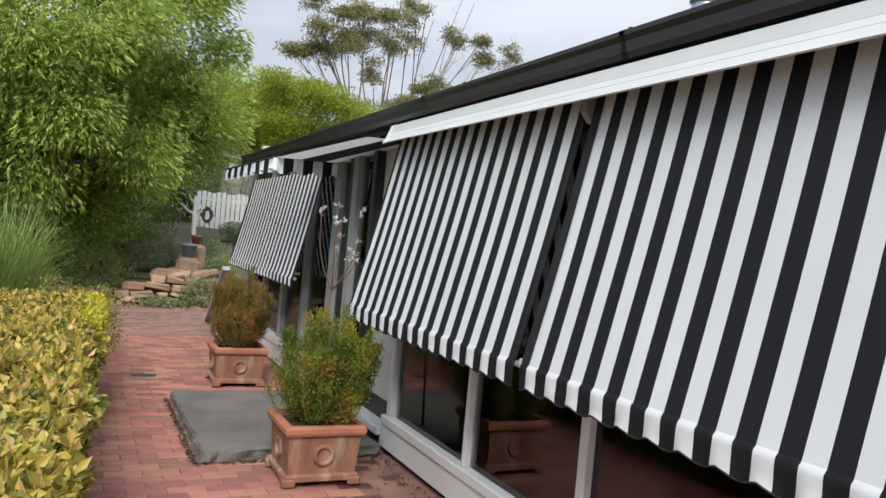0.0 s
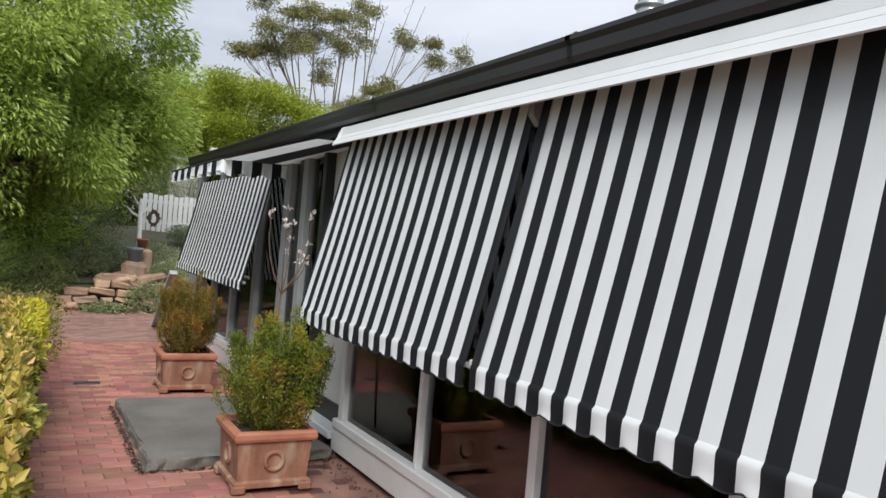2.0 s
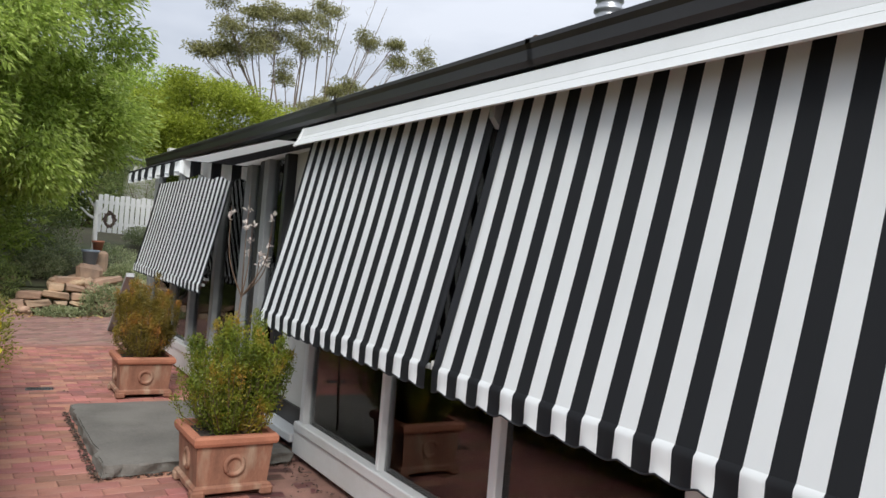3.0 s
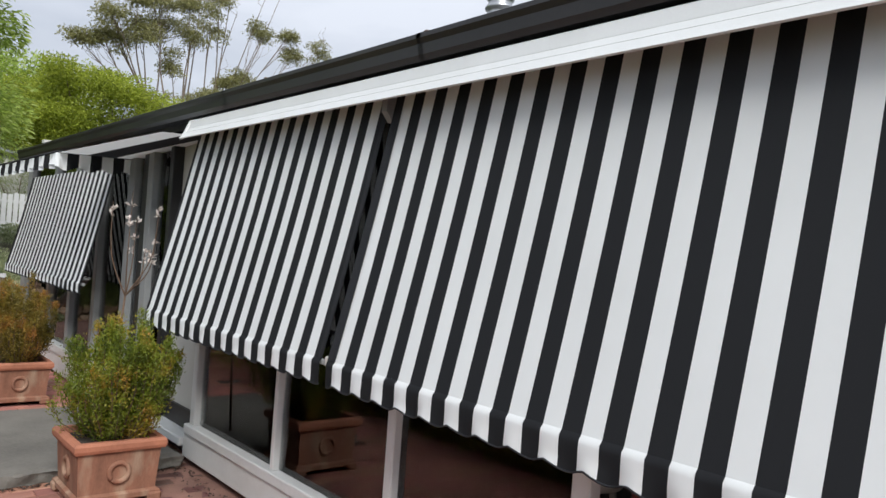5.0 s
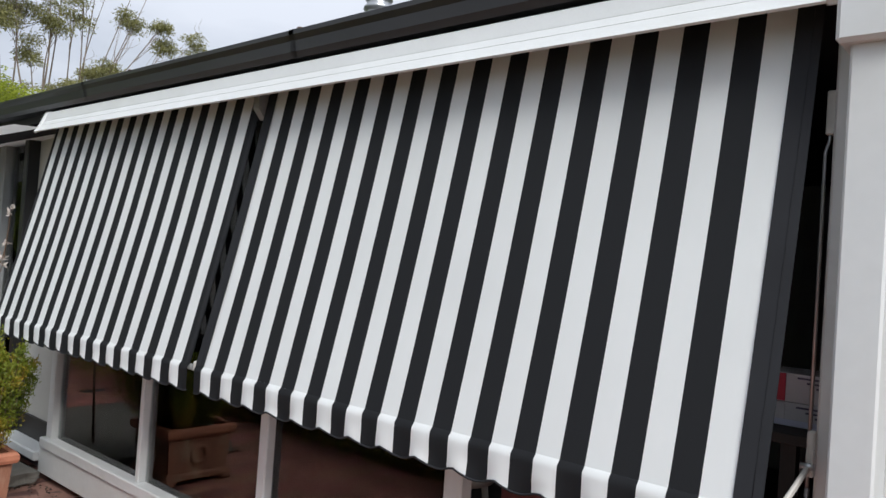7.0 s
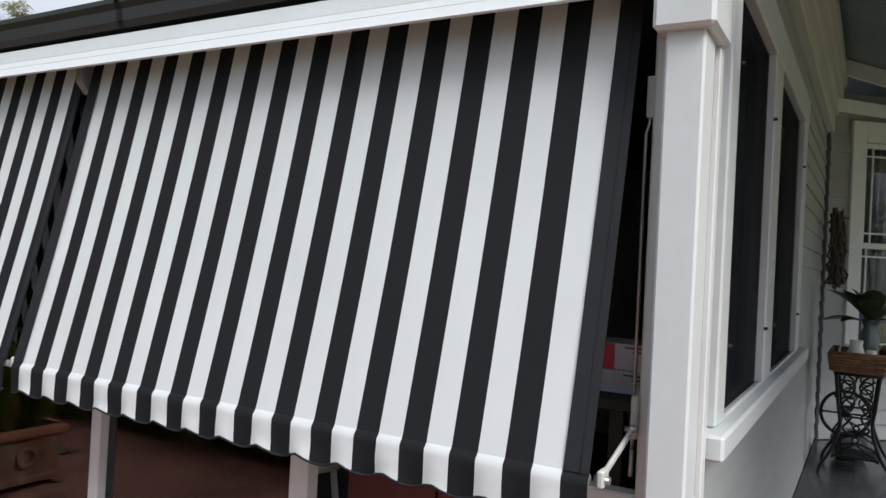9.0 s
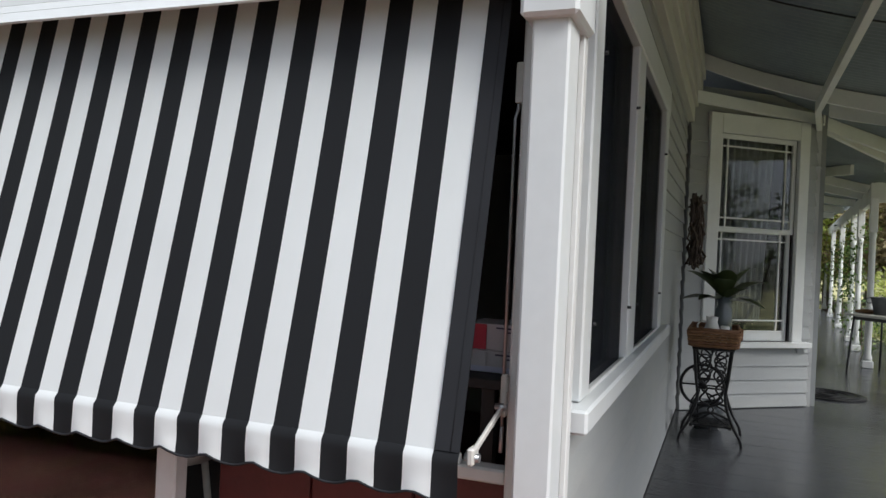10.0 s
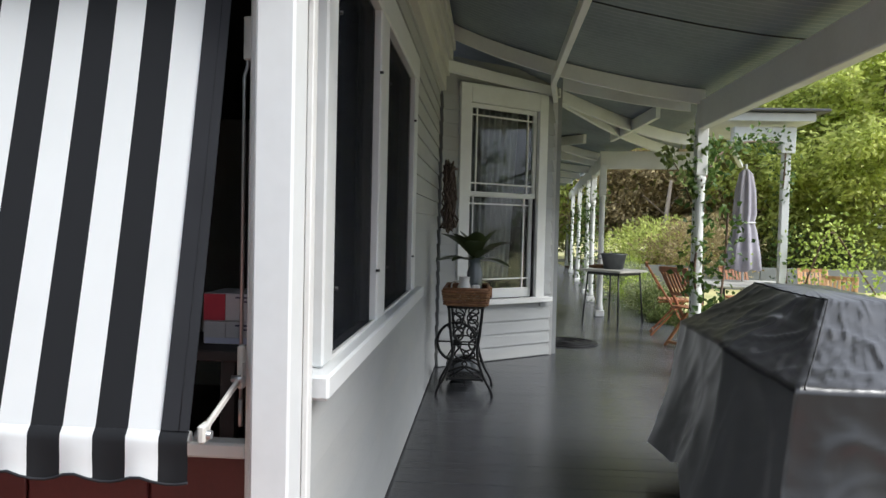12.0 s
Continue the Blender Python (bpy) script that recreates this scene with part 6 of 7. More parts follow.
for k in range(3):
    bm = B(); torus(bm, (6.98, -1.66, DECK + 0.018), (0, 0, 1), 0.1 + 0.1 * k, 0.008, 30, 5); part("ring", bm, M_CASTIRON, mt_)

# covered barbecue: a draped vinyl cover
bb = thing("covered_barbecue", (1.75, -2.2, DECK), "barbecue under a creased glossy black vinyl cover", "barbecue")
# corners round the cover, at its hem, its shoulder and its top
HEM = [(2.47, -1.655, 0.25), (1.68, -1.645, 0.36), (1.40, -1.60, 0.20), (0.95, -1.78, 0.17), (0.93, -2.72, 0.17), (2.5, -2.80, 0.2)]
SHOULDER = [(2.34, -1.785, 0.985), (1.56, -1.76, 0.985), (1.47, -1.76, 0.975), (1.07, -1.91, 0.885), (1.06, -2.62, 0.88), (2.38, -2.72, 0.96)]
CROWN = [(2.36, -2.19, 1.210), (1.95, -2.195, 1.195), (1.80, -2.21, 1.192), (1.62, -2.247, 1.189), (1.62, -2.58, 1.185), (2.36, -2.56, 1.205)]
SPLIT = [36, 6, 30, 46, 24, 24]
bm = B(); rows_ = []


def cover_ring(cs):
    out = []
    for k in range(6):
        a, b = Vector(cs[k]), Vector(cs[(k + 1) % 6])
        out += [a.lerp(b, i / SPLIT[k]) for i in range(SPLIT[k])]
    return out


def ridged(p, s, k):
    return max(0.0, 1 - 2.2 * abs(noise.noise(Vector(p) * s + Vector((k, 0, 0))))) ** 4


hem, shoulder, crown = cover_ring(HEM), cover_ring(SHOULDER), cover_ring(CROWN)
NR = len(hem)
centre = Vector((1.75, -2.24, 0))
LOWER, UPPER = 34, 24
for j in range(LOWER + UPPER + 1):
    line = []
    for i in range(NR):
        if j <= LOWER:
            t = j / LOWER
            p = hem[i].lerp(shoulder[i], t)
            out = (p - centre); out.z = 0; out.normalize()
            fold = math.sin(i * 0.17 + 1.3 * math.sin(i * 0.07)) * 0.026 * (1 - t) ** 1.3 + 0.003 * (1 - t) * math.sin(i * 0.71 + t * 3)
            p = p + out * (fold - 0.035 * math.sin(math.pi * t)) + Vector((0, 0, 0.02 * math.sin(i * 0.23) * (1 - t) ** 3))
            wr_ = 0.009 * ridged((p.x, p.y, p.z * 0.6), 3.0, 3) + 0.003 * ridged((p.x + p.z, p.y, p.z), 7, 5)
            p = p + out * wr_ * min(1, 6 * t)
        else:
            t = (j - LOWER) / UPPER
            p = shoulder[i].lerp(crown[i], t)
            p.z += -0.018 * math.sin(math.pi * t) + 0.014 * ridged((p.x * 1.4, p.y, p.z), 4.5, 1) * math.sin(math.pi * t) ** 0.5 + 0.006 * ridged((p.x, p.y * 1.5, p.z), 10, 2)
        line.append(p)
    rows_.append(line)
vr = [[bm.verts.new(p) for p in line] for line in rows_]
for a, b in zip(vr, vr[1:]):
    for i in range(NR):
        bm.faces.new((a[i], a[(i + 1) % NR], b[(i + 1) % NR], b[i])).smooth = True
cap = bm.verts.new((2.05, -2.36, 1.215))
for i in range(NR):
    bm.faces.new((vr[-1][i], vr[-1][(i + 1) % NR], cap)).smooth = True
part("cover", bm, M_VINYL, bb)
# the seams lie on the cover
SEAM = sum(SPLIT[:3]) + 2
for pts in ([rows_[j][SEAM] for j in range(LOWER, LOWER + UPPER + 1)], [rows_[-1][i] for i in range(0, SEAM + 1)]):
    bm = B(); tube(bm, pts, 0.0042, 5); part("piped_seam", bm, M_BLACK, bb)
for sx in (1.42, 2.1):
    for sy in (-1.95, -2.5):
        bm = B(); box(bm, sx - 0.02, sx + 0.02, sy - 0.02, sy + 0.02, DECK, DECK + 0.6); part("leg", bm, M_BLACK, bb)

# small square table with a tub on it
tb = thing("side_table", (9.2, -2.55, DECK), "small square table with thin black legs", "table")
C4 = [(9.14, -2.12), (8.66, -2.55), (9.10, -2.98), (9.62, -2.58)]
for x, y in C4:
    x2, y2 = 9.14 + (x - 9.14) * 0.86, -2.555 + (y + 2.555) * 0.86
    bm = B(); tube(bm, [(x, y, DECK), (x2, y2, 0.86)], 0.014, 6); part("leg", bm, M_BLACK, tb)
bm = B()
q = [bm.verts.new((9.14 + (x - 9.14) * 1.12, -2.555 + (y + 2.555) * 1.12, 0.862)) for x, y in C4]
r = bmesh.ops.extrude_face_region(bm, geom=[bm.faces.new(q)])
bmesh.ops.translate(bm, verts=[v for v in r["geom"] if isinstance(v, bmesh.types.BMVert)], vec=(0, 0, 0.028))
part("tabletop", bm, M_TABLETOP, tb)
for (x, y), (x2, y2) in zip(C4, C4[1:] + C4[:1]):
    s = 0.85
    bm = B(); beam(bm, (9.14 + (x - 9.14) * s, -2.555 + (y + 2.555) * s, 0.835), (9.14 + (x2 - 9.14) * s, -2.555 + (y2 + 2.555) * s, 0.835), 0.02, 0.04); part("apron", bm, M_BLACK, tb)
bm = B(); lathe(bm, [(0.14, 0.891), (0.185, 1.10), (0.195, 1.105), (0.195, 1.12), (0.175, 1.12), (0.13, 0.90)], 24, (9.22, -2.56))
tub = thing("zinc_tub", (9.22, -2.56, 0.891), "dull grey zinc tub standing on the table", "tub")
part("body", bm, M_ZINC, tub)
for sg in (-1, 1):
    bm = B(); torus(bm, (9.22, -2.56 + sg * 0.2, 1.07), (1, 0, 0), 0.035, 0.006, 12, 5); part("handle", bm, M_ZINC, tub)
bm = B(); lathe(bm, [(0.16, 1.121), (0.17, 1.15), (0.05, 1.17)], 20, (9.5, -2.4)); bmesh.ops.translate(bm, verts=bm.verts, vec=(0, 0, -0.23))
single("cane_bowl", bm, M_WICKER, "shallow cane bowl on the table", "bowl")


def folding_chair(loc, turn, label, timber):
    """Timber folding chair: slatted back and seat on crossed legs; it faces +x before turning."""
    ch = thing("folding_chair", (0, 0, 0), label, "chair", "timber folding chairs")
    def bar(nm, a, b, w=0.03, h=0.022, up=(0, 1, 0)):
        bm = B(); beam(bm, a, b, w, h, up, 0.003); part(nm, bm, timber, ch)
    for y in (-0.21, 0.21):
        bar("back_leg", (0.30, y, 0.0), (-0.28, y, 0.92), 0.024, 0.04)
        bar("front_leg", (-0.20, y * 0.85, 0.0), (0.20, y * 0.85, 0.46), 0.024, 0.04)
        bar("seat_rail", (-0.12, y * 0.9, 0.44), (0.26, y * 0.9, 0.46), 0.022, 0.035)
    for k in range(7):
        x = -0.09 + k * 0.055; bar("seat_slat", (x, -0.2, 0.468), (x, 0.2, 0.468), 0.045, 0.014, (0, 0, 1))
    bar("top_rail", (-0.275, -0.23, 0.91), (-0.275, 0.23, 0.91), 0.022, 0.06, (0, 0, 1))
    bar("lower_rail", (-0.115, -0.2, 0.62), (-0.115, 0.2, 0.62), 0.022, 0.04, (0, 0, 1))
    for k in range(7):
        y = -0.165 + k * 0.055; bar("back_slat", (-0.122, y, 0.63), (-0.268, y, 0.89), 0.038, 0.012, (1, 0, 0.5))
    bar("stretcher", (-0.17, -0.18, 0.05), (-0.17, 0.18, 0.05), 0.02, 0.03, (0, 0, 1)); bar("stretcher", (0.26, -0.2, 0.06), (0.26, 0.2, 0.06), 0.02, 0.03, (0, 0, 1))
    ch.matrix_basis = pose(*loc, 0, 0, turn)
    return ch


fc = folding_chair((7.98, -3.06, DECK), -100, "orange brown timber folding chair on the porch", M_TEAK)
copy_thing(fc, pose(6.95, -3.08, DECK, 0, 0, -62))
fc3 = copy_thing(fc, pose(10.5, -4.78, -0.045, 0, 0, 180)); tagged(fc3, "orange brown slatted chair drawn up to the garden table")
# lighter copy of the teak, with sunlight on the lawn chairs in its colour
M_PALETEAK = mat("sunlit_pale_timber", (0.50, 0.29, 0.14), 0.6, var=0.22, scale=6, fine=60, bump=0.15, dist=0.003, stretch=(4, 4, 0.6), rand=0.12)
fc4 = folding_chair((10.5, -6.0, -0.045), 165, "pale sunlit timber chair on the lawn", M_PALETEAK)
copy_thing(fc4, pose(8.5, -5.45, -0.045, 0, 0, 150))
gt = thing("garden_table", (9.3, -4.5, -0.045), "pale topped garden table beside the porch", "table")
bm = B(); box(bm, 8.6, 9.9, -5.1, -3.85, 0.70, 0.735, 0.01); part("tabletop", bm, M_TABLETOP, gt)
for x in (8.75, 9.75):
    for y in (-4.0, -4.95):
        bm = B(); box(bm, x - 0.03, x + 0.03, y - 0.03, y + 0.03, -0.045, 0.70, 0.004); part("leg", bm, M_BLACK, gt)
um = thing("garden_umbrella", (9.6, -4.55, -0.045), "closed grey garden umbrella tied at the middle", "umbrella")
bm = B(); tube(bm, [(9.6, -4.55, -0.045), (9.6, -4.55, 2.5)], 0.02, 8); part("pole", bm, M_ALU, um)
bm = B(); rr = []
for z, r in ((2.42, 0.03), (2.36, 0.09), (2.1, 0.14), (1.75, 0.16), (1.62, 0.135), (1.5, 0.17), (1.2, 0.22), (0.92, 0.25), (0.90, 0.2)):
    rr.append([bm.verts.new((9.6 + 0.98 * r * (1 + 0.16 * math.cos(8 * a)) * math.cos(a), -4.55 + 0.98 * r * (1 + 0.16 * math.cos(8 * a)) * math.sin(a), z + 0.02 * math.sin(4 * a))) for a in [2 * math.pi * k / 64 for k in range(64)]])
for a, b in zip(rr, rr[1:]):
    for k in range(64):
        bm.faces.new((a[k], a[(k + 1) % 64], b[(k + 1) % 64], b[k])).smooth = True
part("canopy", bm, M_UMB, um)
bm = B(); torus(bm, (9.6, -4.55, 1.62), (0, 0, 1), 0.15, 0.014, 24, 6); part("tie_strap", bm, M_WHITE, um)

# pergola beside the porch
pg = thing("pergola", (8.5, -4.2, 0), "white painted pergola posts and beam with vine", "pergola")
for x, y in ((8.5, -4.70), (6.3, -2.95)):
    bm = B(); box(bm, x - 0.05, x + 0.05, y - 0.05, y + 0.05, -0.05, 2.85, 0.006); part("post", bm, M_WHITE, pg)
bm = B(); box(bm, 8.42, 8.58, -4.80, -3.98, 2.70, 2.90, 0.008); part("beam", bm, M_WHITE, pg)
bm = B(); box(bm, 8.41, 8.59, -4.79, -4.61, 2.55, 2.71, 0.008); part("capital", bm, M_WHITE, pg)
bm = B(); beam(bm, (8.7, -4.0, 2.72), (10.6, -4.8, 2.55), 0.06, 0.06); part("rafter", bm, M_WHITE, pg)
bm = B(); box(bm, 8.2, 10.5, -5.15, -3.2, 3.08, 3.12, 0.01); part("roof_sheet", bm, M_ROOF, pg, "dark roof sheet")
bm = B(); box(bm, 8.3, 10.4, -5.0, -3.3, 2.96, 3.075, 0.01); part("roof_frame", bm, M_WHITE, pg)


def vine(path, n, size, spread, material, seed, label, r=0.012):
    vn = thing("climbing_vine", path[0], label, "vine", "vines on the porch")
    rng = np.random.default_rng(seed)
    pts = curve(path, 10)
    bm = B(); tube(bm, pts, r, 5); part("stem", bm, M_TWIG, vn)
    k = rng.integers(0, len(pts), n)
    p = np.array([pts[i] for i in k]) + rng.normal(0, 1, (n, 3)) * spread
    leaves("foliage", p, rng.normal(0, 1, (n, 3)), size, size * 0.72, material, vn, seed=seed, droop=0.25)
    return vn


LV = leaf_mat("vine_leaf", (0.02, 0.05, 0.012), (0.10, 0.17, 0.035), (0.30, 0.36, 0.09))
vine([(5.25, -2.95, DECK), (5.15, -2.72, 0.6), (5.0, -2.58, 1.1), (5.12, -2.66, 1.6), (5.05, -2.60, 2.1), (5.3, -2.72, 2.38)], 460, 0.075, 0.075, LV, 101, "dark leafy vine climbing a white porch post")
vine([(5.08, -2.55, 1.75), (4.95, -2.42, 1.98), (4.85, -2.30, 2.12), (4.75, -2.22, 2.16)], 60, 0.075, 0.035, L_DARK, 102, "dark vine shoot reaching off the post", 0.006)
vine([(5.1, -2.65, 1.9), (5.8, -3.0, 2.25), (6.8, -3.6, 2.5), (8.4, -4.5, 2.7)], 240, 0.075, 0.07, LV, 103, "leafy vine trained between porch and pergola")
vine([(8.4, -4.55, -0.05), (8.45, -4.75, 0.8), (8.6, -4.7, 1.6), (8.4, -4.65, 2.3), (8.5, -4.7, 2.8)], 260, 0.07, 0.09, LV, 104, "leafy vine climbing the pergola post")
vine([(8.4, -4.85, 0.3), (8.3, -5.0, 1.0), (8.3, -5.25, 1.5), (8.3, -5.6, 1.05), (8.2, -5.8, 0.7)], 620, 0.065, 0.22, L_PEACH, 105, "light green climber spilling beside the pergola")
vine([(5.2, -2.8, 0.2), (5.3, -2.9, 0.7), (5.5, -3.0, 1.2), (5.6, -3.05, 1.7)], 220, 0.07, 0.12, LV, 106, "light vine growth behind the post")
for i, (x, y) in enumerate(((12.0, -2.62), (13.67, -2.75), (16.8, -2.95))):
    vine([(x + 0.1, y - 0.1, DECK), (x, y - 0.06, 0.8), (x + 0.05, y + 0.05, 1.5), (x, y - 0.05, 2.1)], 380, 0.07, 0.13, LV, 110 + i, "light green vine on a far porch post")

# interior things in the gap by the corner post
shelf = thing("work_table", (0.45, 0.15, 0.1), "dark table just inside the window", "table")
bm = B(); box(bm, 0.14, 0.48, -0.08, 0.95, 1.098, 1.128, 0.004); part("tabletop", bm, M_DARK, shelf)
for y in (0.0, 0.85):
    bm = B(); box(bm, 0.16, 0.20, y, y + 0.04, 0.1, 1.098); part("leg", bm, M_DARK, shelf)
def carton(z0, z1, y0, y1, mats, label):
    cb = thing("carton", (0.3, (y0 + y1) / 2, z0), label, "box", "cartons on the table")
    bm = B(); box(bm, 0.25, 0.42, y0, y1, z0, z1, 0.002); part("card", bm, mats[0], cb)
    bm = B(); box(bm, 0.246, 0.249, y1 - (y1 - y0) * 0.30, y1 - 0.001, z0 + 0.002, z1 - 0.002); part("colour_panel", bm, mats[1], cb)
    for k in range(3):
        bm = B(); box(bm, 0.2465, 0.249, y0 + 0.02, y0 + 0.12 - 0.025 * k, z1 - 0.014 - k * 0.012, z1 - 0.009 - k * 0.012); part("print_bar", bm, M_INK, cb)
carton(1.129, 1.196, -0.09, 0.124, (M_WHITEBOX, M_WHITEBOX), "white carton with dark and blue printing")
bm = B(); box(bm, 0.245, 0.249, -0.085, 0.12, 1.131, 1.148); single("print_band", bm, M_BLUEBOX, "blue printed band on the lower carton", "label")
carton(1.197, 1.278, -0.09, 0.125, (M_WHITEBOX, M_REDBOX), "white and red carton lying on another")
# crank rod of the awning
cr_ = thing("crank_rod", (0.0, -0.075, 1.0), "long thin steel winding rod beside the corner post", "winding rod")
bm = B(); tube(bm, [(0.0, -0.072, 0.985), (0.0, -0.070, 1.86), (0.0, -0.078, 1.885), (0.0, -0.080, 1.93)], 0.0048, 6); part("rod", bm, M_GALV, cr_)
bm = B(); box(bm, -0.012, 0.012, -0.092, -0.070, 1.90, 2.01, 0.003); part("gear_bracket", bm, M_ARM, cr_)
bm = B(); tube(bm, [(0.0, -0.072, 0.96), (0.0, -0.072, 1.03)], 0.0065, 6); part("grip", bm, M_GALV, cr_)
# panelled front invented to give the plain red below the rail
lc = thing("low_cabinet", (0.13, 0.4, 0.1), "dark red panelled front inside the window", "cabinet")
M_REDFRONT = mat("dark_red_front", (0.08, 0.012, 0.012), 0.4, var=0.2)
bm = B(); box(bm, 0.13, 0.15, -0.13, 0.93, 0.1, 0.86); part("body", bm, M_REDFRONT, lc)
for k in range(3):
    bm = B(); box(bm, 0.116, 0.129, -0.125 + 0.352 * k, 0.218 + 0.352 * k, 0.14, 0.85, 0.003); part("door", bm, M_REDFRONT, lc)
# stool shapes seen through the near glass
for y in (1.24, 1.66):
    sl = thing("bar_stool", (0.26, y, 0.1), "pale timber stool standing inside the glass", "stool", "stools inside")
    bm = B(); lathe(bm, [(0.15, 0.70), (0.16, 0.72), (0.15, 0.74)], 18, (0.26, y)); part("seat", bm, M_TABLETOP, sl)
    for k in range(4):
        a = k * math.pi / 2 + 0.6
        bm = B(); tube(bm, [(0.26 + 0.17 * math.cos(a), y + 0.19 * math.sin(a), 0.1), (0.26 + 0.11 * math.cos(a), y + 0.11 * math.sin(a), 0.70)], 0.014, 6); part("leg", bm, M_TABLETOP, sl)

# things just inside the far panes
bm = B(); box(bm, 0.70, 1.10, 4.35, 4.88, 0.101, 0.112, 0.003)
single("floor_mat", bm, mat("ochre_mat", (0.42, 0.24, 0.04), 0.85, var=0.2), "ochre yellow mat on the floor inside the glass", "mat")
bm = B(); lathe(bm, [(0.05, 0.113), (0.075, 0.2), (0.06, 0.3), (0.03, 0.34), (0.04, 0.37)], 16, (0.68, 4.5))
single("vase", bm, mat("amber_vase", (0.40, 0.22, 0.05), 0.3), "amber vase standing inside the glass", "vase")
rng = np.random.default_rng(303)
leaves("flower_bunch", np.array([0.68, 4.5, 0.44]) + rng.normal(0, 1, (260, 3)) * [0.05, 0.06, 0.09], rng.normal(0, 1, (260, 3)), 0.04, 0.03, leaf_mat("pink_petal", (0.45, 0.20, 0.18), (0.75, 0.60, 0.52)))
tagged(bpy.data.objects["flower_bunch"], "pale pink flowers in an amber vase indoors", "flowers", kind="stuff")

# ---- lawn, beds and woods beyond the porch ----
V_, F_ = [], []
for j in range(31):
    for i in range(61):
        x = 0 + i * 1.4; y = -3.06 - j * 1.6
        V_.append((x, y, -0.045 + 0.03 * noise.noise((x * 0.3, y * 0.3, 0)) + 0.0))
for j in range(30):
    for i in range(60):
        a = j * 61 + i
        F_.append((a, a + 61, a + 62, a + 1))
tagged(raw("lawn", V_, F_, M_LAWN, smooth=True), "dry patchy green and straw coloured lawn", "lawn", kind="structure")
for i, (x, y, r, lm) in enumerate(((10.2, -3.45, (0.5, 0.35, 0.32), L_DARK), (11.2, -3.5, (0.6, 0.4, 0.36), L_BUSH), (12.3, -3.6, (0.6, 0.4, 0.35), L_PEACH), (13.5, -3.7, (0.7, 0.5, 0.36), L_DARK), (9.3, -3.4, (0.35, 0.3, 0.2), L_DARK), (15, -3.9, (0.8, 0.5, 0.4), L_BUSH), (6.0, -3.5, (0.4, 0.4, 0.4), LV), (17, -4.0, (0.8, 0.6, 0.45), L_PEACH))):
    bush("border_bush", (x, y, -0.05), r, 3200, 0.05, 0.02, lm, "low green bush in the bed along the porch", "bush", 120 + i, group="bushes along the porch")
gf = thing("grey_fence", (20, -7, -0.05), "low plain grey steel fence across the garden", "fence")
for i in range(9):
    bm = B(); box(bm, 17.98, 18.02, -4.2 - i * 1.2, -3.02 - i * 1.2, -0.05, 0.55, 0.004); part("panel", bm, M_GREYFENCE, gf)
L_SCRUB = leaf_mat("dull_scrub_leaf", (0.05, 0.08, 0.025), (0.24, 0.28, 0.10))
L_BRONZE = leaf_mat("bronze_scrub_leaf", (0.24, 0.19, 0.10), (0.60, 0.50, 0.28), trans=0.5)
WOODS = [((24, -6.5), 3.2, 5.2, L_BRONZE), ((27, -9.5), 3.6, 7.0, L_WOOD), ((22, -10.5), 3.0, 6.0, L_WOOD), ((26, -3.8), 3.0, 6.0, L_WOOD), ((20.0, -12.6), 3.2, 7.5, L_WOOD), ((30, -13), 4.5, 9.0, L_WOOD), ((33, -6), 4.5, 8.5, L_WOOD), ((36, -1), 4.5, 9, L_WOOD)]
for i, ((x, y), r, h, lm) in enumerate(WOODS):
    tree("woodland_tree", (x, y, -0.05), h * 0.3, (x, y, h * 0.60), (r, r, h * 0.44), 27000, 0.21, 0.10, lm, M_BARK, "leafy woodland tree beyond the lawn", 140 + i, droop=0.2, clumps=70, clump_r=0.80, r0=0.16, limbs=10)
for i in range(12):
    x = 19 + 1.2 * i; y = -5.5 - 0.9 * i + 2.0 * math.sin(i * 2.1)
    bush("under_scrub", (x, y - 1.0, -0.05), (1.7, 1.5, 0.95), 6000, 0.13, 0.055, (L_BRONZE, L_WOOD, L_SCRUB)[i % 3], "dark scrubby undergrowth at the edge of the wood", "scrub", 170 + i, group="scrub at the wood's edge")
tw = thing("bare_tree", (21.5, -5.4, -0.05), "pale bare trunked tree standing before the scrub", "tree")
bm = B(); tube(bm, [(21.5, -6.05, -0.05), (21.4, -6.12, 1.6), (21.3, -6.25, 3.0)], [0.10, 0.08, 0.05], 8); part("trunk", bm, M_PALEBARK, tw)
for a, b in (((21.42, -6.1, 1.4), (20.9, -4.9, 1.75)), ((21.4, -6.15, 2.0), (21.6, -7.0, 2.8)), ((21.4, -6.15, 1.9), (20.8, -5.3, 2.5))):
    bm = B(); tube(bm, [a, tuple((p + q) / 2 + 0.08 for p, q in zip(a, b)), b], [0.03, 0.022, 0.010], 6); part("limb", bm, M_BARK, tw)

# unseen bushes added opposite the glass, so that its panes mirror foliage
for i in range(7):
    bush("mirrored_bush", (-5.2 - 0.6 * (i % 2), -4.0 + 2.3 * i, -0.05), (1.1, 1.3, 0.5), 3500, 0.12, 0.05, L_DARK if i % 2 else L_BUSH, "dense dark bush added out of view for the panes to mirror", "bush", 200 + i, group="boundary bushes")

# ---- brick paving, piece by piece ----
BL, BW = 0.214, 0.107
def brick_mesh(name, m):
    bm = B(); box(bm, -BL / 2 + 0.002, BL / 2 - 0.002, -BW / 2 + 0.002, BW / 2 - 0.002, -0.05, 0.0)
    bmesh.ops.delete(bm, geom=[f for f in bm.faces if f.normal.z < -0.5], context="FACES")
    bmesh.ops.bevel(bm, geom=[e for e in bm.edges if all(v.co.z > -0.01 for v in e.verts)], offset=0.004, segments=1, affect="EDGES")
    me = bpy.data.meshes.new(name); bm.to_mesh(me); bm.free(); me.materials.append(m)
    return me


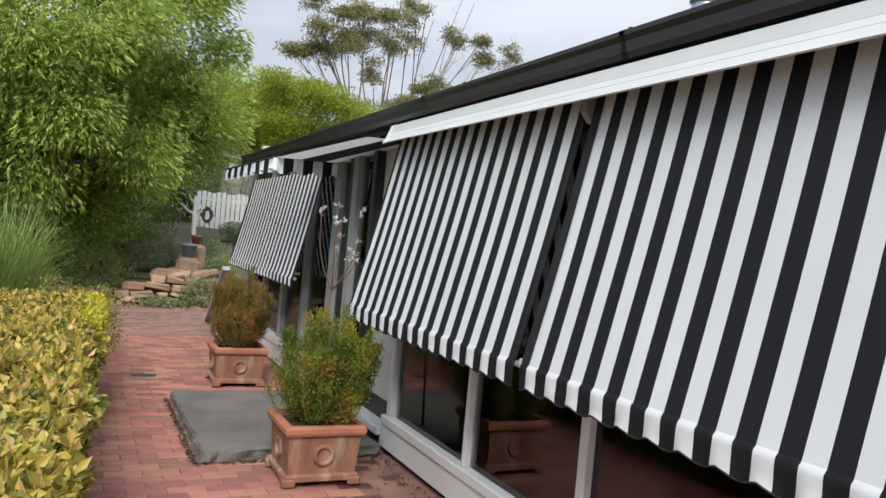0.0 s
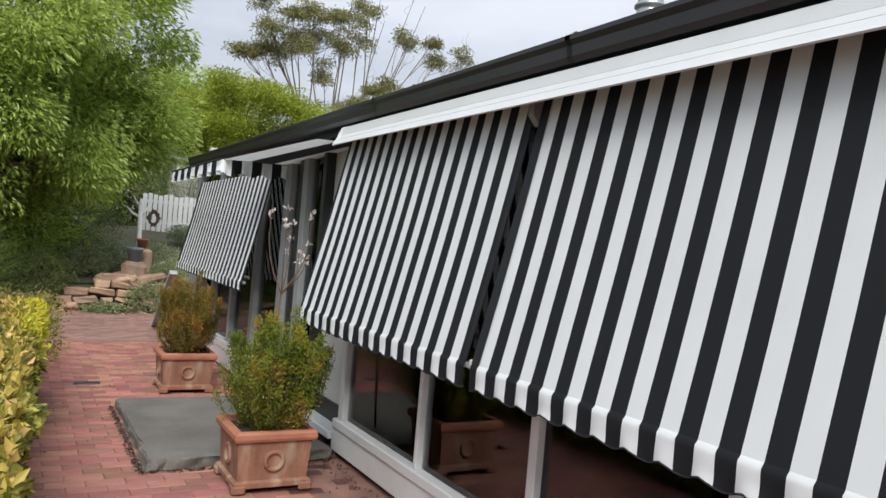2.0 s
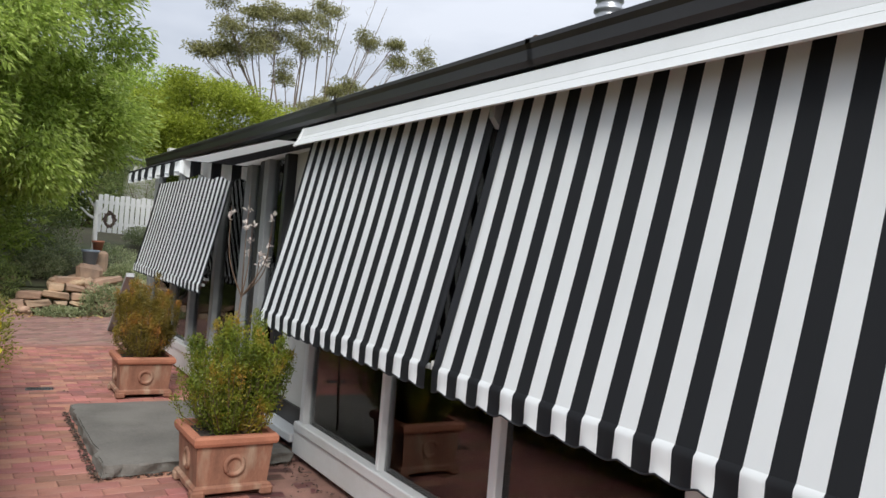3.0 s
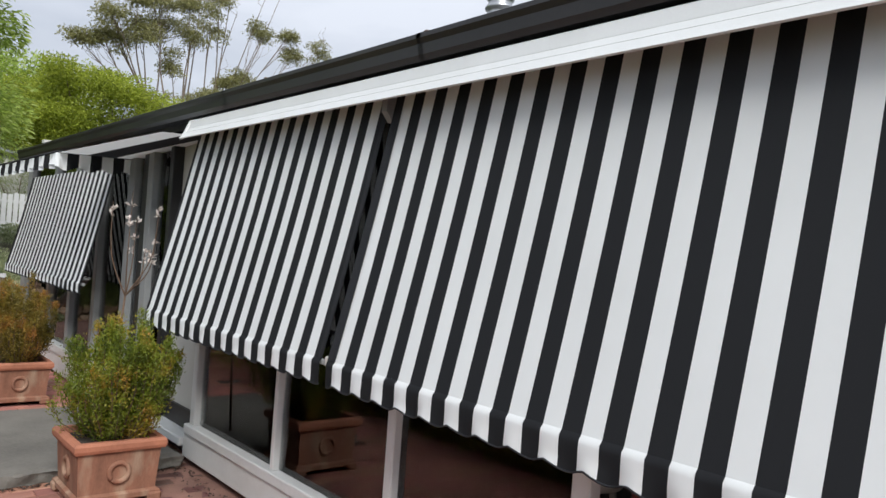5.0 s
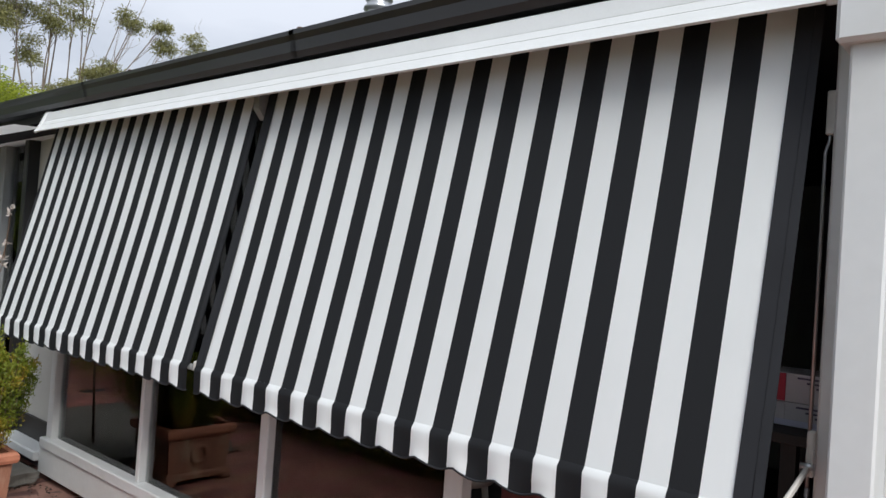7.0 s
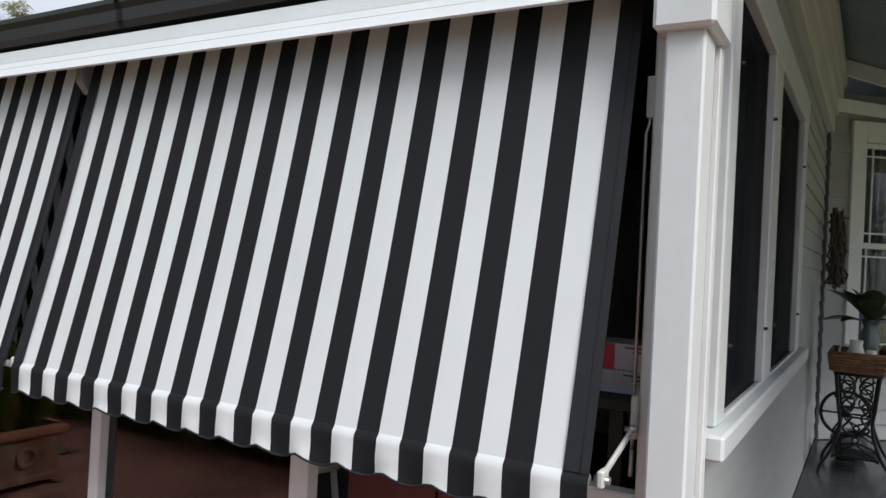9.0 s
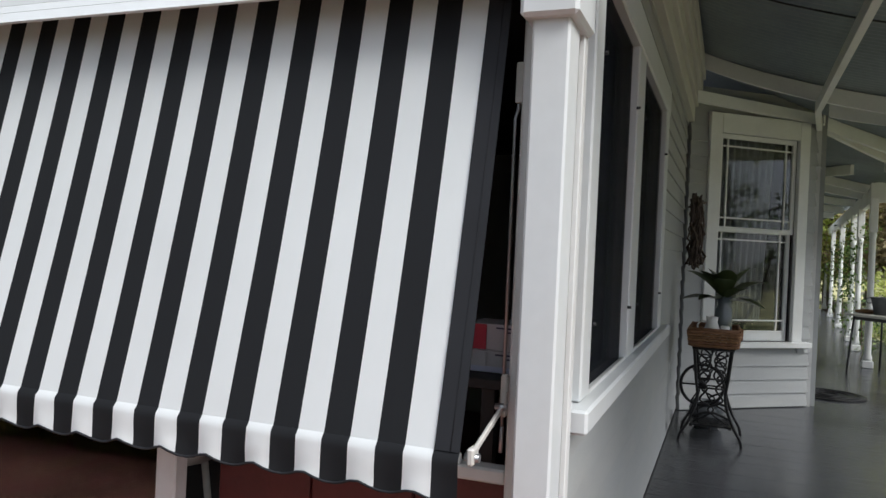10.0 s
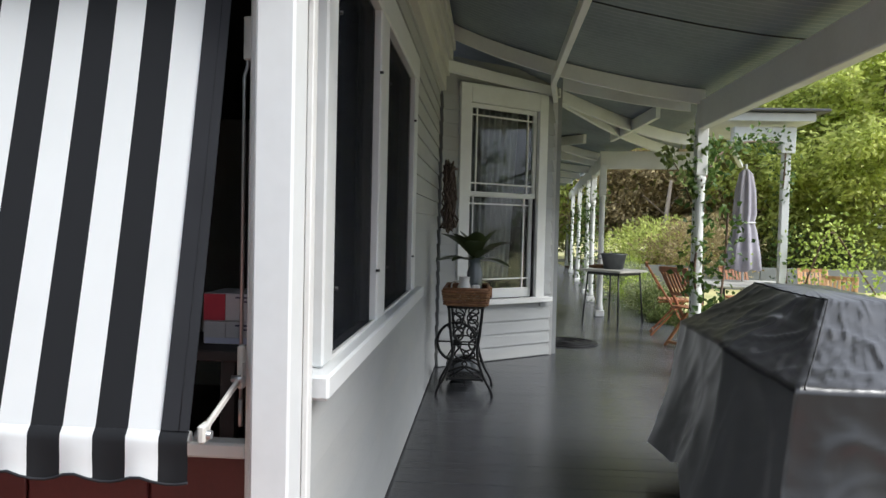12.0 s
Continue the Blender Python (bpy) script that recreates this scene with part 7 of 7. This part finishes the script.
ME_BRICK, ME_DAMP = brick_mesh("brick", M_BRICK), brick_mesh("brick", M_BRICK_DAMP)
rng = random.Random(17)
near, rest = [], []
for j in range(int((9.62 + 3.4) / BW)):
    y = -3.4 + (j + 0.5) * BW
    x = -2.15 + (0.5 * BL if j % 2 else 0)
    while x < 0.06:
        d = (x, y, rng.gauss(-0.004, 0.0018) - (0.012 if (x > -0.42 and 2.4 < y < 4.3) else 0) * rng.random(), rng.gauss(0, 0.6), rng.gauss(0, 0.5), rng.gauss(0, 0.9))
        (near if 2.55 < y < 5.6 and x > -1.98 else rest).append(d)
        x += BL
near.sort(key=lambda d: d[1])
rest += near[296:]; near = near[:296]
for x, y, z, rx, ry, rz in near:
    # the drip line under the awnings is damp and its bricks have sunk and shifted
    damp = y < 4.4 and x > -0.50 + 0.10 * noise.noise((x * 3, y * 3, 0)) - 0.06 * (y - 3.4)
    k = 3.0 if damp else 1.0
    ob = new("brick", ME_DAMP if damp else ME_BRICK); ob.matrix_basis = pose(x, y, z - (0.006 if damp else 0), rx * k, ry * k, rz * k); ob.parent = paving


def joined(name, me, poses, m):
    co = np.array([v.co[:] for v in me.vertices]); fc_ = [tuple(p.vertices) for p in me.polygons]
    V, F = [], []
    for d in poses:
        mt = np.array(pose(*d)); o = len(V)
        V += list(co @ mt[:3, :3].T + mt[:3, 3]); F += [tuple(o + k for k in f) for f in fc_]
    ob = raw(name, V, F, m, paving)
    ob["kind"] = "stuff"
    return ob


joined("further_bricks", ME_BRICK, rest, M_BRICK)
far_ = []
ca, sa = math.cos(radians(38)), math.sin(radians(38))
for j in range(-60, 60):
    for i in range(-40, 40):
        u = i * BL + (0.5 * BL if j % 2 else 0); w = j * BW
        x, y = -1.0 + u * ca - w * sa, 11.2 + u * sa + w * ca
        if -2.3 < x < 0.2 and 9.76 < y < 12.85:
            far_.append((x, y, rng.gauss(-0.004, 0.002), 0, 0, 38 + rng.gauss(0, 0.8)))
joined("brown_bricks", ME_BRICK, far_, M_BRICK2)
bm = B(); box(bm, -2.2, 0.2, 9.63, 9.70, -0.03, 0.002, 0.004)
single("edging_strip", bm, M_BRICK2, "dark brick edging strip across the paving", "edging", kind="structure")
